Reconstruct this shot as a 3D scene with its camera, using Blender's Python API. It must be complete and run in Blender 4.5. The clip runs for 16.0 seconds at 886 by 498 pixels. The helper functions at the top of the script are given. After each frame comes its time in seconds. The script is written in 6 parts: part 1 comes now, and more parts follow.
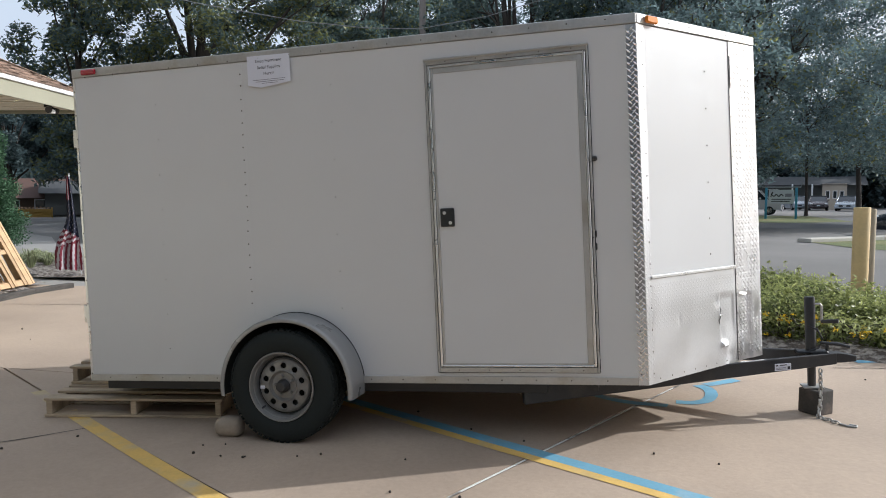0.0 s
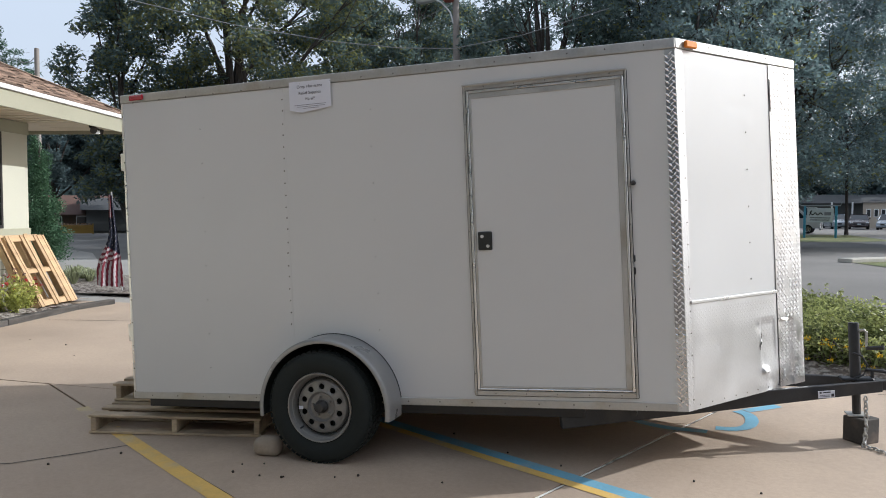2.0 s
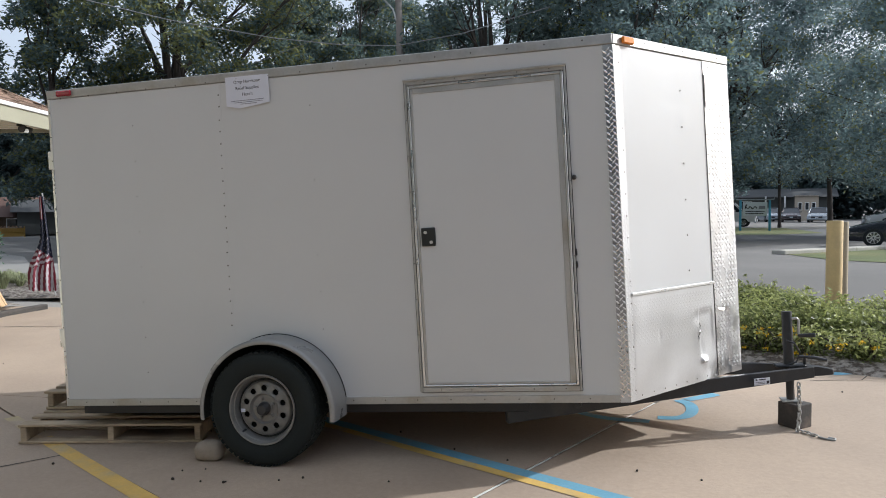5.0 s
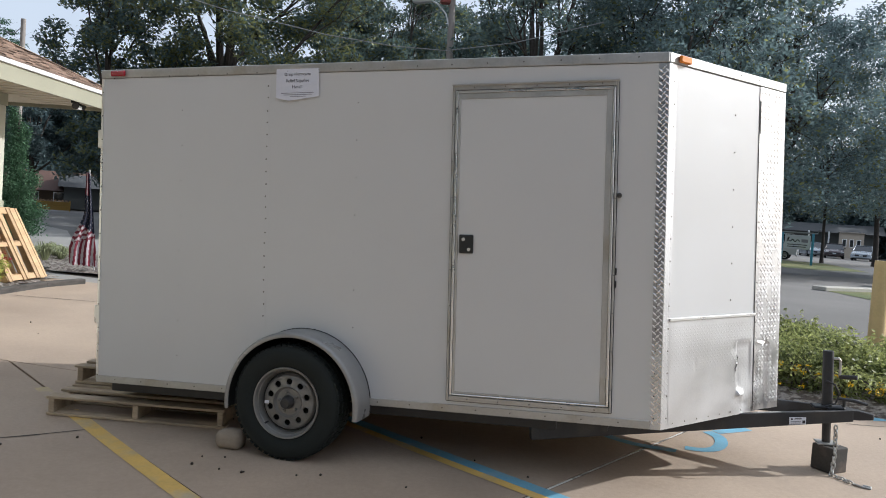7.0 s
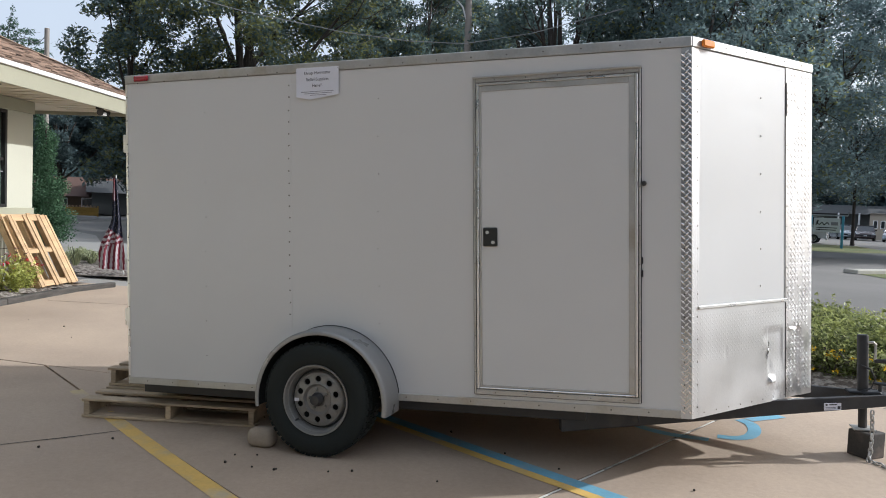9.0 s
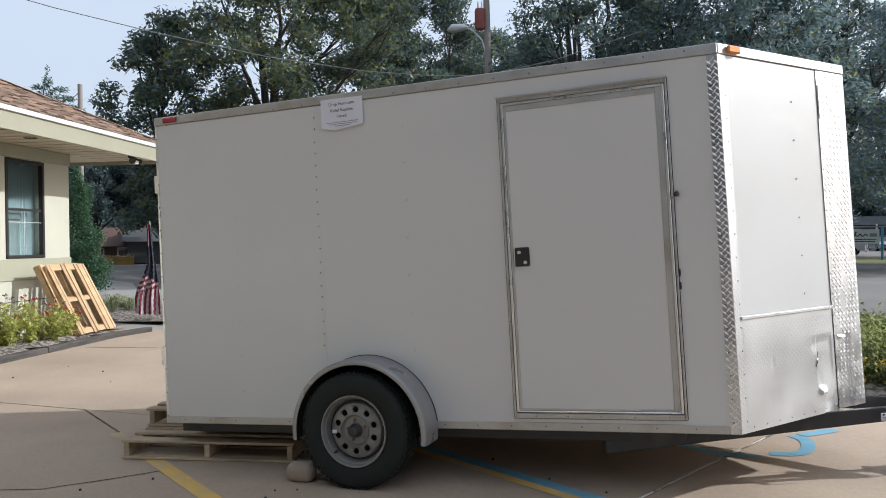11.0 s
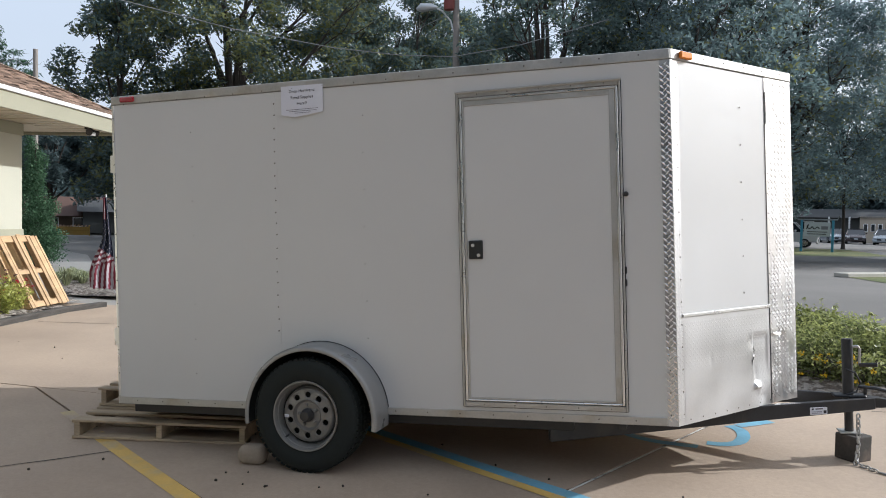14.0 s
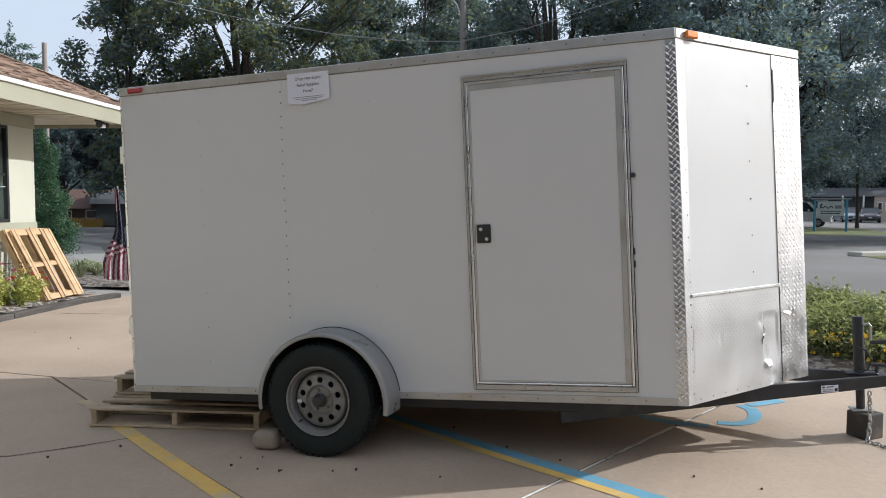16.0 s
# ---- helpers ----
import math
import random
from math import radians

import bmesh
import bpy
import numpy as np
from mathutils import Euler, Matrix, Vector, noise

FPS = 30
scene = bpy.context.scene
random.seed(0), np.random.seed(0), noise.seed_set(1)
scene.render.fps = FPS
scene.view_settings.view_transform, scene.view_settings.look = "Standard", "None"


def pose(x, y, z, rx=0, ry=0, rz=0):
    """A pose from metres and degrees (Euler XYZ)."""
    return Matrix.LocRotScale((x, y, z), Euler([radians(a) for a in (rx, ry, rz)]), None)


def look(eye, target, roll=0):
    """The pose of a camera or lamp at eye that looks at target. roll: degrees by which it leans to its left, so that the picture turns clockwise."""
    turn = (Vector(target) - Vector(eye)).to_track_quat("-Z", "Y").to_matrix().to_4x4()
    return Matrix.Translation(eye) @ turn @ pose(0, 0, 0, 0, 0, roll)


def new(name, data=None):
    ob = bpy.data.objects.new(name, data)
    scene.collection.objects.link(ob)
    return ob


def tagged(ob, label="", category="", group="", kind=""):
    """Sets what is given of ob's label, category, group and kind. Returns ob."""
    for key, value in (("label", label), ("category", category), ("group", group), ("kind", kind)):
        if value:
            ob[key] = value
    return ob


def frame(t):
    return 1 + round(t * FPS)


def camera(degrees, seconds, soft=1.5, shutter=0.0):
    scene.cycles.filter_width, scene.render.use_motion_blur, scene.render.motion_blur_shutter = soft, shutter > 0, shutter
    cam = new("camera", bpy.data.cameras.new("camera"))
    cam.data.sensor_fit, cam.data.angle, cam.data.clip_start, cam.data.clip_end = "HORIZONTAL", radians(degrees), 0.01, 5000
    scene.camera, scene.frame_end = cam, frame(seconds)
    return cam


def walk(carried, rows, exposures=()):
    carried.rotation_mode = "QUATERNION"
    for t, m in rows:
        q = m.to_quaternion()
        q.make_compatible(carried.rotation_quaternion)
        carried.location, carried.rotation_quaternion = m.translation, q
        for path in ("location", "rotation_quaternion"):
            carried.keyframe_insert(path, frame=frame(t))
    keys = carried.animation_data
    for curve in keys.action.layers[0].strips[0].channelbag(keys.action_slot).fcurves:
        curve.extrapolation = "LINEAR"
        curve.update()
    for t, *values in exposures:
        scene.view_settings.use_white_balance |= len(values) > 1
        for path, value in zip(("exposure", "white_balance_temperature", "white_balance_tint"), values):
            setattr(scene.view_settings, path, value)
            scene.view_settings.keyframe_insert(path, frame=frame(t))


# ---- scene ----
cam = camera(62.5, 16.0, 0.95)
PATH = [
    (0, (3.473, -4.133, 1.479), (2.989, -2.198, 1.335), 0.09),
    (0.5, (3.422, -4.152, 1.507), (2.862, -2.235, 1.403), 0.01),
    (1, (3.422, -4.139, 1.514), (2.885, -2.217, 1.386), 1.33),
    (1.5, (3.423, -4.131, 1.505), (2.863, -2.214, 1.386), 1.22),
    (2, (3.445, -4.168, 1.517), (2.877, -2.253, 1.419), 0.24),
    (2.5, (3.443, -4.162, 1.517), (2.895, -2.241, 1.422), 0.57),
    (3, (3.452, -4.133, 1.518), (2.965, -2.198, 1.384), -0.50),
    (3.5, (3.477, -4.129, 1.502), (3.096, -2.171, 1.349), 0.17),
    (4, (3.467, -4.137, 1.492), (3.038, -2.186, 1.392), -0.59),
    (4.2, (3.473, -4.151, 1.5), (3.051, -2.198, 1.403), -0.42),
    (6.3, (3.429, -4.1, 1.509), (2.945, -2.163, 1.385), 0.85),
    (6.5, (3.43, -4.101, 1.499), (2.945, -2.164, 1.394), 2.76),
    (7, (3.425, -4.093, 1.507), (2.909, -2.163, 1.417), 4.14),
    (7.5, (3.435, -4.085, 1.486), (2.908, -2.158, 1.383), 4.27),
    (8, (3.42, -4.09, 1.5), (2.896, -2.163, 1.389), 3.34),
    (8.2, (3.417, -4.079, 1.507), (2.842, -2.167, 1.4), 2.72),
    (10.3, (3.427, -4.109, 1.497), (2.854, -2.198, 1.367), 1.81),
    (10.5, (3.425, -4.094, 1.487), (2.823, -2.192, 1.34), 1.95),
    (11, (3.403, -4.052, 1.449), (2.745, -2.164, 1.428), -0.55),
    (11.3, (3.395, -4.09, 1.55), (2.552, -2.28, 1.55), -5.2),
    (11.5, (3.44, -4.042, 1.512), (2.558, -2.249, 1.605), -3.48),
    (11.8, (3.445, -4.015, 1.54), (2.588, -2.21, 1.575), -0.3),
    (12, (3.449, -4.001, 1.566), (2.662, -2.163, 1.582), 1.27),
    (12.5, (3.429, -4.031, 1.545), (2.818, -2.126, 1.524), 2.29),
    (13, (3.448, -4.052, 1.515), (2.899, -2.131, 1.424), 2.47),
    (13.5, (3.473, -4.124, 1.519), (2.863, -2.223, 1.41), 1.78),
    (14, (3.472, -4.109, 1.52), (2.91, -2.191, 1.443), 1.21),
    (14.5, (3.481, -4.106, 1.517), (2.893, -2.196, 1.439), 1.28),
    (15, (3.482, -4.112, 1.517), (2.878, -2.207, 1.429), 0.86),
    (15.5, (3.469, -4.091, 1.517), (2.906, -2.176, 1.387), 0.19),
    (16, (3.493, -4.121, 1.511), (2.903, -2.214, 1.396), 0.18),
]
walk(cam, [(t, look(eye, target, roll)) for t, eye, target, roll in PATH], ((0.0, 0.0, 6050, 9.0), (16.0, 0.0, 6050, 9.0)))

# ---------------------------------------------------------------- light
SUN_AZ, SUN_EL = radians(26.0), radians(29.0)     # from +x towards +y
sun_dir = Vector((math.cos(SUN_AZ) * math.cos(SUN_EL), math.sin(SUN_AZ) * math.cos(SUN_EL), math.sin(SUN_EL)))
world = bpy.data.worlds.new("sky")
scene.world = world
world.use_nodes = True
wn = world.node_tree
sky = wn.nodes.new("ShaderNodeTexSky")
sky.sky_type = "NISHITA"
sky.sun_disc = False
sky.sun_elevation = SUN_EL
sky.sun_rotation = radians(90) - SUN_AZ
sky.air_density, sky.dust_density, sky.ozone_density = 1.0, 6.0, 1.0
wn.nodes["Background"].inputs["Strength"].default_value = 0.142
# thin high cloud whitens the sky evenly
veil = wn.nodes.new("ShaderNodeMix"); veil.data_type = "RGBA"
cl = wn.nodes.new("ShaderNodeTexNoise"); cl.inputs["Scale"].default_value, cl.inputs["Detail"].default_value = 2.2, 5.0
cr = wn.nodes.new("ShaderNodeMapRange"); cr.inputs["To Min"].default_value, cr.inputs["To Max"].default_value = 0.45, 0.75
wn.links.new(cl.outputs["Fac"], cr.inputs["Value"]); wn.links.new(cr.outputs[0], veil.inputs["Factor"])
wn.links.new(sky.outputs["Color"], veil.inputs[6]); veil.inputs[7].default_value = (7.0, 7.5, 8.3, 1)
wn.links.new(veil.outputs[2], wn.nodes["Background"].inputs["Color"])
sun = new("sun", bpy.data.lights.new("sun", "SUN"))
sun.data.energy, sun.data.angle, sun.data.color = 4.3, radians(0.6), (1.0, 0.98, 0.95)
sun.matrix_world = look(sun_dir * 50, (0, 0, 0))

# ---------------------------------------------------------------- materials
def mat(name, base, rough=0.6, metal=0.0, var=0.12, scale=3.0, fine=60.0, bump=0.1, second=None, mix_at=(0.45, 0.65), spec=0.5, coat=0.0, piece=0.0, trans=0.0, stretch=(1, 1, 1), dist=0.002, grain=0.0):
    """Two scales of noise in colour and roughness, fine bump. second: a stain colour laid on by a large noise."""
    m = bpy.data.materials.new(name)
    m.use_nodes = True
    nt = m.node_tree
    N, L = nt.nodes, nt.links
    b = N["Principled BSDF"]
    tc = N.new("ShaderNodeTexCoord")
    mp = N.new("ShaderNodeMapping")
    mp.inputs["Scale"].default_value = stretch
    L.new(tc.outputs["Object"], mp.inputs["Vector"])
    def noise_at(s, detail=4.0):
        n = N.new("ShaderNodeTexNoise")
        n.inputs["Scale"].default_value, n.inputs["Detail"].default_value = s, detail
        L.new(mp.outputs["Vector"], n.inputs["Vector"])
        return n
    big, small = noise_at(scale), noise_at(fine, 3.0)
    add = N.new("ShaderNodeMath"); add.operation = "ADD"
    half = N.new("ShaderNodeMath"); half.operation = "MULTIPLY"; half.inputs[1].default_value = 0.6
    L.new(small.outputs["Fac"], half.inputs[0])
    L.new(big.outputs["Fac"], add.inputs[0]); L.new(half.outputs[0], add.inputs[1])
    ramp = N.new("ShaderNodeMapRange")
    ramp.inputs["From Min"].default_value, ramp.inputs["From Max"].default_value = 0.5, 1.1
    ramp.inputs["To Min"].default_value, ramp.inputs["To Max"].default_value = 1 - var, 1 + var
    L.new(add.outputs[0], ramp.inputs["Value"])
    last = None
    rgb = N.new("ShaderNodeRGB"); rgb.outputs[0].default_value = (*base, 1)
    last = rgb.outputs[0]
    if second:
        mx = N.new("ShaderNodeMix"); mx.data_type = "RGBA"
        mr = N.new("ShaderNodeMapRange")
        mr.inputs["From Min"].default_value, mr.inputs["From Max"].default_value = mix_at
        st = noise_at(scale * 0.6, 6.0)
        L.new(st.outputs["Fac"], mr.inputs["Value"]); L.new(mr.outputs[0], mx.inputs["Factor"])
        L.new(last, mx.inputs[6]); mx.inputs[7].default_value = (*second, 1)
        last = mx.outputs[2]
    gain = ramp.outputs[0]
    if piece:
        info = N.new("ShaderNodeObjectInfo"); geo = N.new("ShaderNodeNewGeometry")
        sm = N.new("ShaderNodeMath"); sm.operation = "ADD"
        L.new(info.outputs["Random"], sm.inputs[0]); L.new(geo.outputs["Random Per Island"], sm.inputs[1])
        fr = N.new("ShaderNodeMath"); fr.operation = "FRACT"; L.new(sm.outputs[0], fr.inputs[0])
        pr = N.new("ShaderNodeMapRange"); pr.inputs["To Min"].default_value, pr.inputs["To Max"].default_value = 1 - piece, 1 + piece
        L.new(fr.outputs[0], pr.inputs["Value"])
        mu = N.new("ShaderNodeMath"); mu.operation = "MULTIPLY"
        L.new(gain, mu.inputs[0]); L.new(pr.outputs[0], mu.inputs[1]); gain = mu.outputs[0]
    if grain:
        gn = noise_at(420.0, 2.0)
        gr = N.new("ShaderNodeMapRange"); gr.inputs["From Min"].default_value, gr.inputs["From Max"].default_value = 0.3, 0.7
        gr.inputs["To Min"].default_value, gr.inputs["To Max"].default_value = 1 - grain, 1 + grain
        L.new(gn.outputs["Fac"], gr.inputs["Value"])
        gm_ = N.new("ShaderNodeMath"); gm_.operation = "MULTIPLY"
        L.new(gain, gm_.inputs[0]); L.new(gr.outputs[0], gm_.inputs[1]); gain = gm_.outputs[0]
    sc = N.new("ShaderNodeVectorMath"); sc.operation = "SCALE"
    L.new(last, sc.inputs[0]); L.new(gain, sc.inputs["Scale"])
    L.new(sc.outputs[0], b.inputs["Base Color"])
    b.inputs["Metallic"].default_value = metal
    rr = N.new("ShaderNodeMapRange")
    rr.inputs["From Min"].default_value, rr.inputs["From Max"].default_value = 0.3, 0.7
    rr.inputs["To Min"].default_value, rr.inputs["To Max"].default_value = max(rough - 0.08, 0.02), min(rough + 0.08, 1)
    L.new(big.outputs["Fac"], rr.inputs["Value"]); L.new(rr.outputs[0], b.inputs["Roughness"])
    b.inputs["Specular IOR Level"].default_value = spec
    b.inputs["Coat Weight"].default_value = coat
    b.inputs["Coat Roughness"].default_value = 0.08
    if bump:
        bp = N.new("ShaderNodeBump"); bp.inputs["Strength"].default_value, bp.inputs["Distance"].default_value = bump, dist
        L.new(small.outputs["Fac"], bp.inputs["Height"]); L.new(bp.outputs["Normal"], b.inputs["Normal"])
    if trans:
        tr = N.new("ShaderNodeBsdfTranslucent"); ms = N.new("ShaderNodeMixShader"); ms.inputs[0].default_value = trans
        L.new(sc.outputs[0], tr.inputs["Color"]); L.new(b.outputs[0], ms.inputs[1]); L.new(tr.outputs[0], ms.inputs[2])
        L.new(ms.outputs[0], N["Material Output"].inputs["Surface"])
    return m

def glass_mat(name, tint, rough=0.03):
    m = bpy.data.materials.new(name); m.use_nodes = True
    b = m.node_tree.nodes["Principled BSDF"]
    b.inputs["Base Color"].default_value = (*tint, 1); b.inputs["Roughness"].default_value = rough
    b.inputs["Transmission Weight"].default_value = 1.0; b.inputs["IOR"].default_value = 1.45
    return m

# ---------------------------------------------------------------- mesh helpers
def finish(bm, name, material, parent=None, label="", smooth=False, pose_m=None):
    bmesh.ops.recalc_face_normals(bm, faces=bm.faces)
    me = bpy.data.meshes.new(name)
    bm.to_mesh(me); bm.free()
    for m in (material if isinstance(material, (list, tuple)) else [material]):
        me.materials.append(m)
    if smooth:
        me.shade_smooth()
        me.set_sharp_from_angle(angle=radians(40))
    ob = new(name, me)
    if parent: ob.parent = parent
    if pose_m is not None: ob.matrix_basis = pose_m
    if label: ob["label"] = label
    return ob

def part(name, bm, material, parent, label="", smooth=False, pose_m=None):
    return finish(bm, name, material, parent, label, smooth, pose_m)

def thing(name, label, category, m=None, group="", kind=""):
    e = new(name)
    if m is not None: e.matrix_basis = m
    return tagged(e, label, category, group, kind)

def box(bm, x0, y0, z0, x1, y1, z1, bev=0.0, m=None, seg=1):
    vs = [bm.verts.new((x, y, z)) for z in (z0, z1) for x, y in ((x0, y0), (x1, y0), (x1, y1), (x0, y1))]
    fs = [bm.faces.new([vs[i] for i in f]) for f in ((3, 2, 1, 0), (4, 5, 6, 7), (0, 1, 5, 4), (1, 2, 6, 5), (2, 3, 7, 6), (3, 0, 4, 7))]
    if bev:
        es = list({e for f in fs for e in f.edges})
        r = bmesh.ops.bevel(bm, geom=es, offset=bev, segments=seg, affect="EDGES", clamp_overlap=True, profile=0.5)
        vs = list({v for f in r["faces"] for v in f.verts} | {v for v in vs if v.is_valid})
    if m is not None:
        bmesh.ops.transform(bm, matrix=m, verts=[v for v in vs if v.is_valid])
    return vs

def B(*a, **k):
    bm = bmesh.new(); box(bm, *a, **k); return bm

def tube(bm, pts, radii, n=10, cap=True):
    """A tube along points, its radius given point by point."""
    pts = [Vector(p) for p in pts]
    if not isinstance(radii, (list, tuple)): radii = [radii] * len(pts)
    rings = []
    for i, p in enumerate(pts):
        d = (pts[min(i + 1, len(pts) - 1)] - pts[max(i - 1, 0)]).normalized()
        a = d.cross((0, 0, 1)) if abs(d.z) < 0.9 else d.cross((1, 0, 0))
        a.normalize(); c = d.cross(a)
        rings.append([bm.verts.new(p + radii[i] * (math.cos(2 * math.pi * k / n) * a + math.sin(2 * math.pi * k / n) * c)) for k in range(n)])
    for q, r in zip(rings, rings[1:]):
        for k in range(n):
            bm.faces.new((q[k], q[(k + 1) % n], r[(k + 1) % n], r[k]))
    if cap:
        bm.faces.new(rings[0][::-1]); bm.faces.new(rings[-1])
    return bm

def T(pts, radii, n=10, cap=True):
    return tube(bmesh.new(), pts, radii, n, cap)

def lathe(bm, profile, n=32, axis="y"):
    """Turns a profile of (radius, along) about the axis."""
    rings = []
    for r, a in profile:
        ring = []
        for k in range(n):
            c, s = r * math.cos(2 * math.pi * k / n), r * math.sin(2 * math.pi * k / n)
            ring.append(bm.verts.new((c, a, s) if axis == "y" else (c, s, a)))
        rings.append(ring)
    for q, r in zip(rings, rings[1:]):
        for k in range(n):
            bm.faces.new((q[k], q[(k + 1) % n], r[(k + 1) % n], r[k]))
    return rings

def prism(bm, poly, z0, z1):
    lo = [bm.verts.new((x, y, z0)) for x, y in poly]; hi = [bm.verts.new((x, y, z1)) for x, y in poly]
    bm.faces.new(lo[::-1]); bm.faces.new(hi)
    for i in range(len(poly)):
        j = (i + 1) % len(poly)
        bm.faces.new((lo[i], lo[j], hi[j], hi[i]))

def ground_z(x):
    t = min(max(x / 6.0, 0), 1)
    return 0.15 * (3 * t * t - 2 * t ** 3) - 0.025

def sheet(poly, lift=0.0, thick=0.0, step=0.5):
    """A flat outline laid on the ground, cut so that it follows its rise."""
    bm = bmesh.new()
    bm.faces.new([bm.verts.new((x, y, 0)) for x, y in poly])
    for i in range(0, 13):
        bmesh.ops.bisect_plane(bm, geom=bm.verts[:] + bm.edges[:] + bm.faces[:], plane_co=(i * 0.5, 0, 0), plane_no=(1, 0, 0))
    if thick:
        r = bmesh.ops.extrude_face_region(bm, geom=bm.faces[:])
        for v in r["geom"]:
            if isinstance(v, bmesh.types.BMVert): v.co.z = -thick
    for v in bm.verts:
        v.co.z += ground_z(v.co.x) + lift
    return bm

WHITE = mat("white_enamel", (0.58, 0.58, 0.577), 0.38, var=0.02, scale=1.3, fine=2.4, bump=0.11, dist=0.006, grain=0.03, spec=0.65)
ALU = mat("mill_aluminium", (0.72, 0.72, 0.71), 0.3, metal=0.9, var=0.06, scale=5, fine=90, bump=0.08)
ALUDIRT = mat("weathered_aluminium", (0.46, 0.455, 0.44), 0.46, metal=0.75, var=0.12, scale=6, fine=70, bump=0.12, second=(0.37, 0.33, 0.26), mix_at=(0.55, 0.75))
# darker tread plate copy: shade between the bars is put into its colour
PLATE_SHADE = mat("tread_plate_shade", (0.34, 0.34, 0.345), 0.34, metal=0.9, var=0.2, scale=9, fine=120, bump=0.06, second=(0.55, 0.54, 0.52), mix_at=(0.45, 0.7))
TREAD = mat("tread_plate", (0.72, 0.72, 0.725), 0.25, metal=0.95, var=0.14, scale=4, fine=120, bump=0.06)
CAP = mat("bright_tread_plate", (0.68, 0.68, 0.69), 0.35, metal=0.95, var=0.12, scale=7, fine=120, bump=0.06)
RIM = mat("dull_rim_paint", (0.225, 0.22, 0.21), 0.42, metal=0.3, var=0.12, scale=9, fine=80, bump=0.05, second=(0.19, 0.175, 0.155), mix_at=(0.5, 0.7))
GUARD = mat("worn_tread_plate", (0.60, 0.605, 0.615), 0.42, metal=0.85, var=0.07, scale=4, fine=120, bump=0.06)
SILVER = mat("silver_paint", (0.305, 0.305, 0.30), 0.33, metal=0.35, var=0.06, scale=6, fine=80, bump=0.05)
RUBBER = mat("tyre_rubber", (0.021, 0.0245, 0.0235), 0.85, spec=0.2, var=0.15, scale=12, fine=120, bump=0.25)
BLACK = mat("black_steel", (0.022, 0.023, 0.026), 0.45, var=0.25, scale=8, fine=90, bump=0.15, second=(0.05, 0.045, 0.04), mix_at=(0.55, 0.75))
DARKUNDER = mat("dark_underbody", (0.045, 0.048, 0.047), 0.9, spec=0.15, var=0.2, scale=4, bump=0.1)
ORANGE = mat("amber_lens", (0.75, 0.22, 0.02), 0.2, var=0.08, scale=30, fine=150, bump=0.1, coat=0.4)
RED = mat("red_lens", (0.30, 0.015, 0.025), 0.2, var=0.08, scale=30, fine=150, bump=0.1, coat=0.4)
PLASTIC = mat("black_plastic", (0.018, 0.02, 0.02), 0.35, var=0.15, scale=20, fine=120, bump=0.05)
PAPER = mat("paper", (0.66, 0.67, 0.74), 0.75, var=0.02, scale=8, fine=60, bump=0.03)
INK = mat("ink", (0.03, 0.03, 0.04), 0.7, var=0.05, bump=0)
GREYINK = mat("grey_ink", (0.22, 0.22, 0.26), 0.7, var=0.05, bump=0)
CONCRETE = mat("concrete", (0.415, 0.325, 0.245), 0.82, var=0.13, scale=0.9, fine=35, bump=0.35, grain=0.10, second=(0.335, 0.26, 0.197), mix_at=(0.42, 0.7), dist=0.004)
GROUT = mat("joint_filler", (0.07, 0.06, 0.05), 0.9, var=0.2, scale=8, fine=60, bump=0.2)
SEALANT = mat("white_sealant", (0.70, 0.68, 0.63), 0.7, var=0.2, scale=9, fine=90, bump=0.3, second=(0.12, 0.10, 0.085), mix_at=(0.56, 0.66))
FADED = mat("faded_road_paint", (0.47, 0.37, 0.21), 0.8, var=0.15, scale=7, fine=60, bump=0.2, second=(0.40, 0.315, 0.235), mix_at=(0.42, 0.6))
YELLOW = mat("yellow_road_paint", (0.65, 0.425, 0.12), 0.75, var=0.12, scale=7, fine=60, bump=0.2, second=(0.45, 0.37, 0.24), mix_at=(0.5, 0.72))
BLUE = mat("blue_road_paint", (0.15, 0.35, 0.47), 0.75, var=0.12, scale=7, fine=60, bump=0.2, second=(0.30, 0.36, 0.38), mix_at=(0.55, 0.78))
ASPHALT = mat("asphalt", (0.145, 0.138, 0.129), 0.85, var=0.14, scale=0.25, fine=30, bump=0.25, second=(0.21, 0.20, 0.188), mix_at=(0.4, 0.7), dist=0.006)
ASPHALT_DARK = mat("dark_asphalt", (0.13, 0.132, 0.138), 0.85, var=0.14, scale=0.3, fine=30, bump=0.25, dist=0.006)
LAWN = mat("lawn", (0.105, 0.13, 0.045), 0.9, var=0.25, scale=0.5, fine=18, bump=0.5, second=(0.21, 0.19, 0.075), mix_at=(0.45, 0.7), dist=0.03)
PINE = mat("raw_pine", (0.50, 0.34, 0.19), 0.7, var=0.18, scale=2.0, fine=16, bump=0.2, piece=0.18, stretch=(1, 6, 6), second=(0.40, 0.25, 0.13), mix_at=(0.5, 0.75))
OLDPINE = mat("weathered_pine", (0.43, 0.335, 0.225), 0.8, var=0.32, scale=3.0, fine=18, bump=0.3, piece=0.2, stretch=(1, 6, 6), second=(0.27, 0.21, 0.15), mix_at=(0.45, 0.7))
STUCCO = mat("cream_stucco", (0.475, 0.47, 0.39), 0.85, var=0.05, scale=1.5, fine=45, bump=0.25, dist=0.004)
SAGE = mat("sage_trim_paint", (0.34, 0.335, 0.25), 0.7, var=0.06, scale=2, fine=40, bump=0.12)
FASCIA = mat("cream_fascia", (0.31, 0.30, 0.225), 0.6, var=0.05, scale=2, fine=40, bump=0.05)
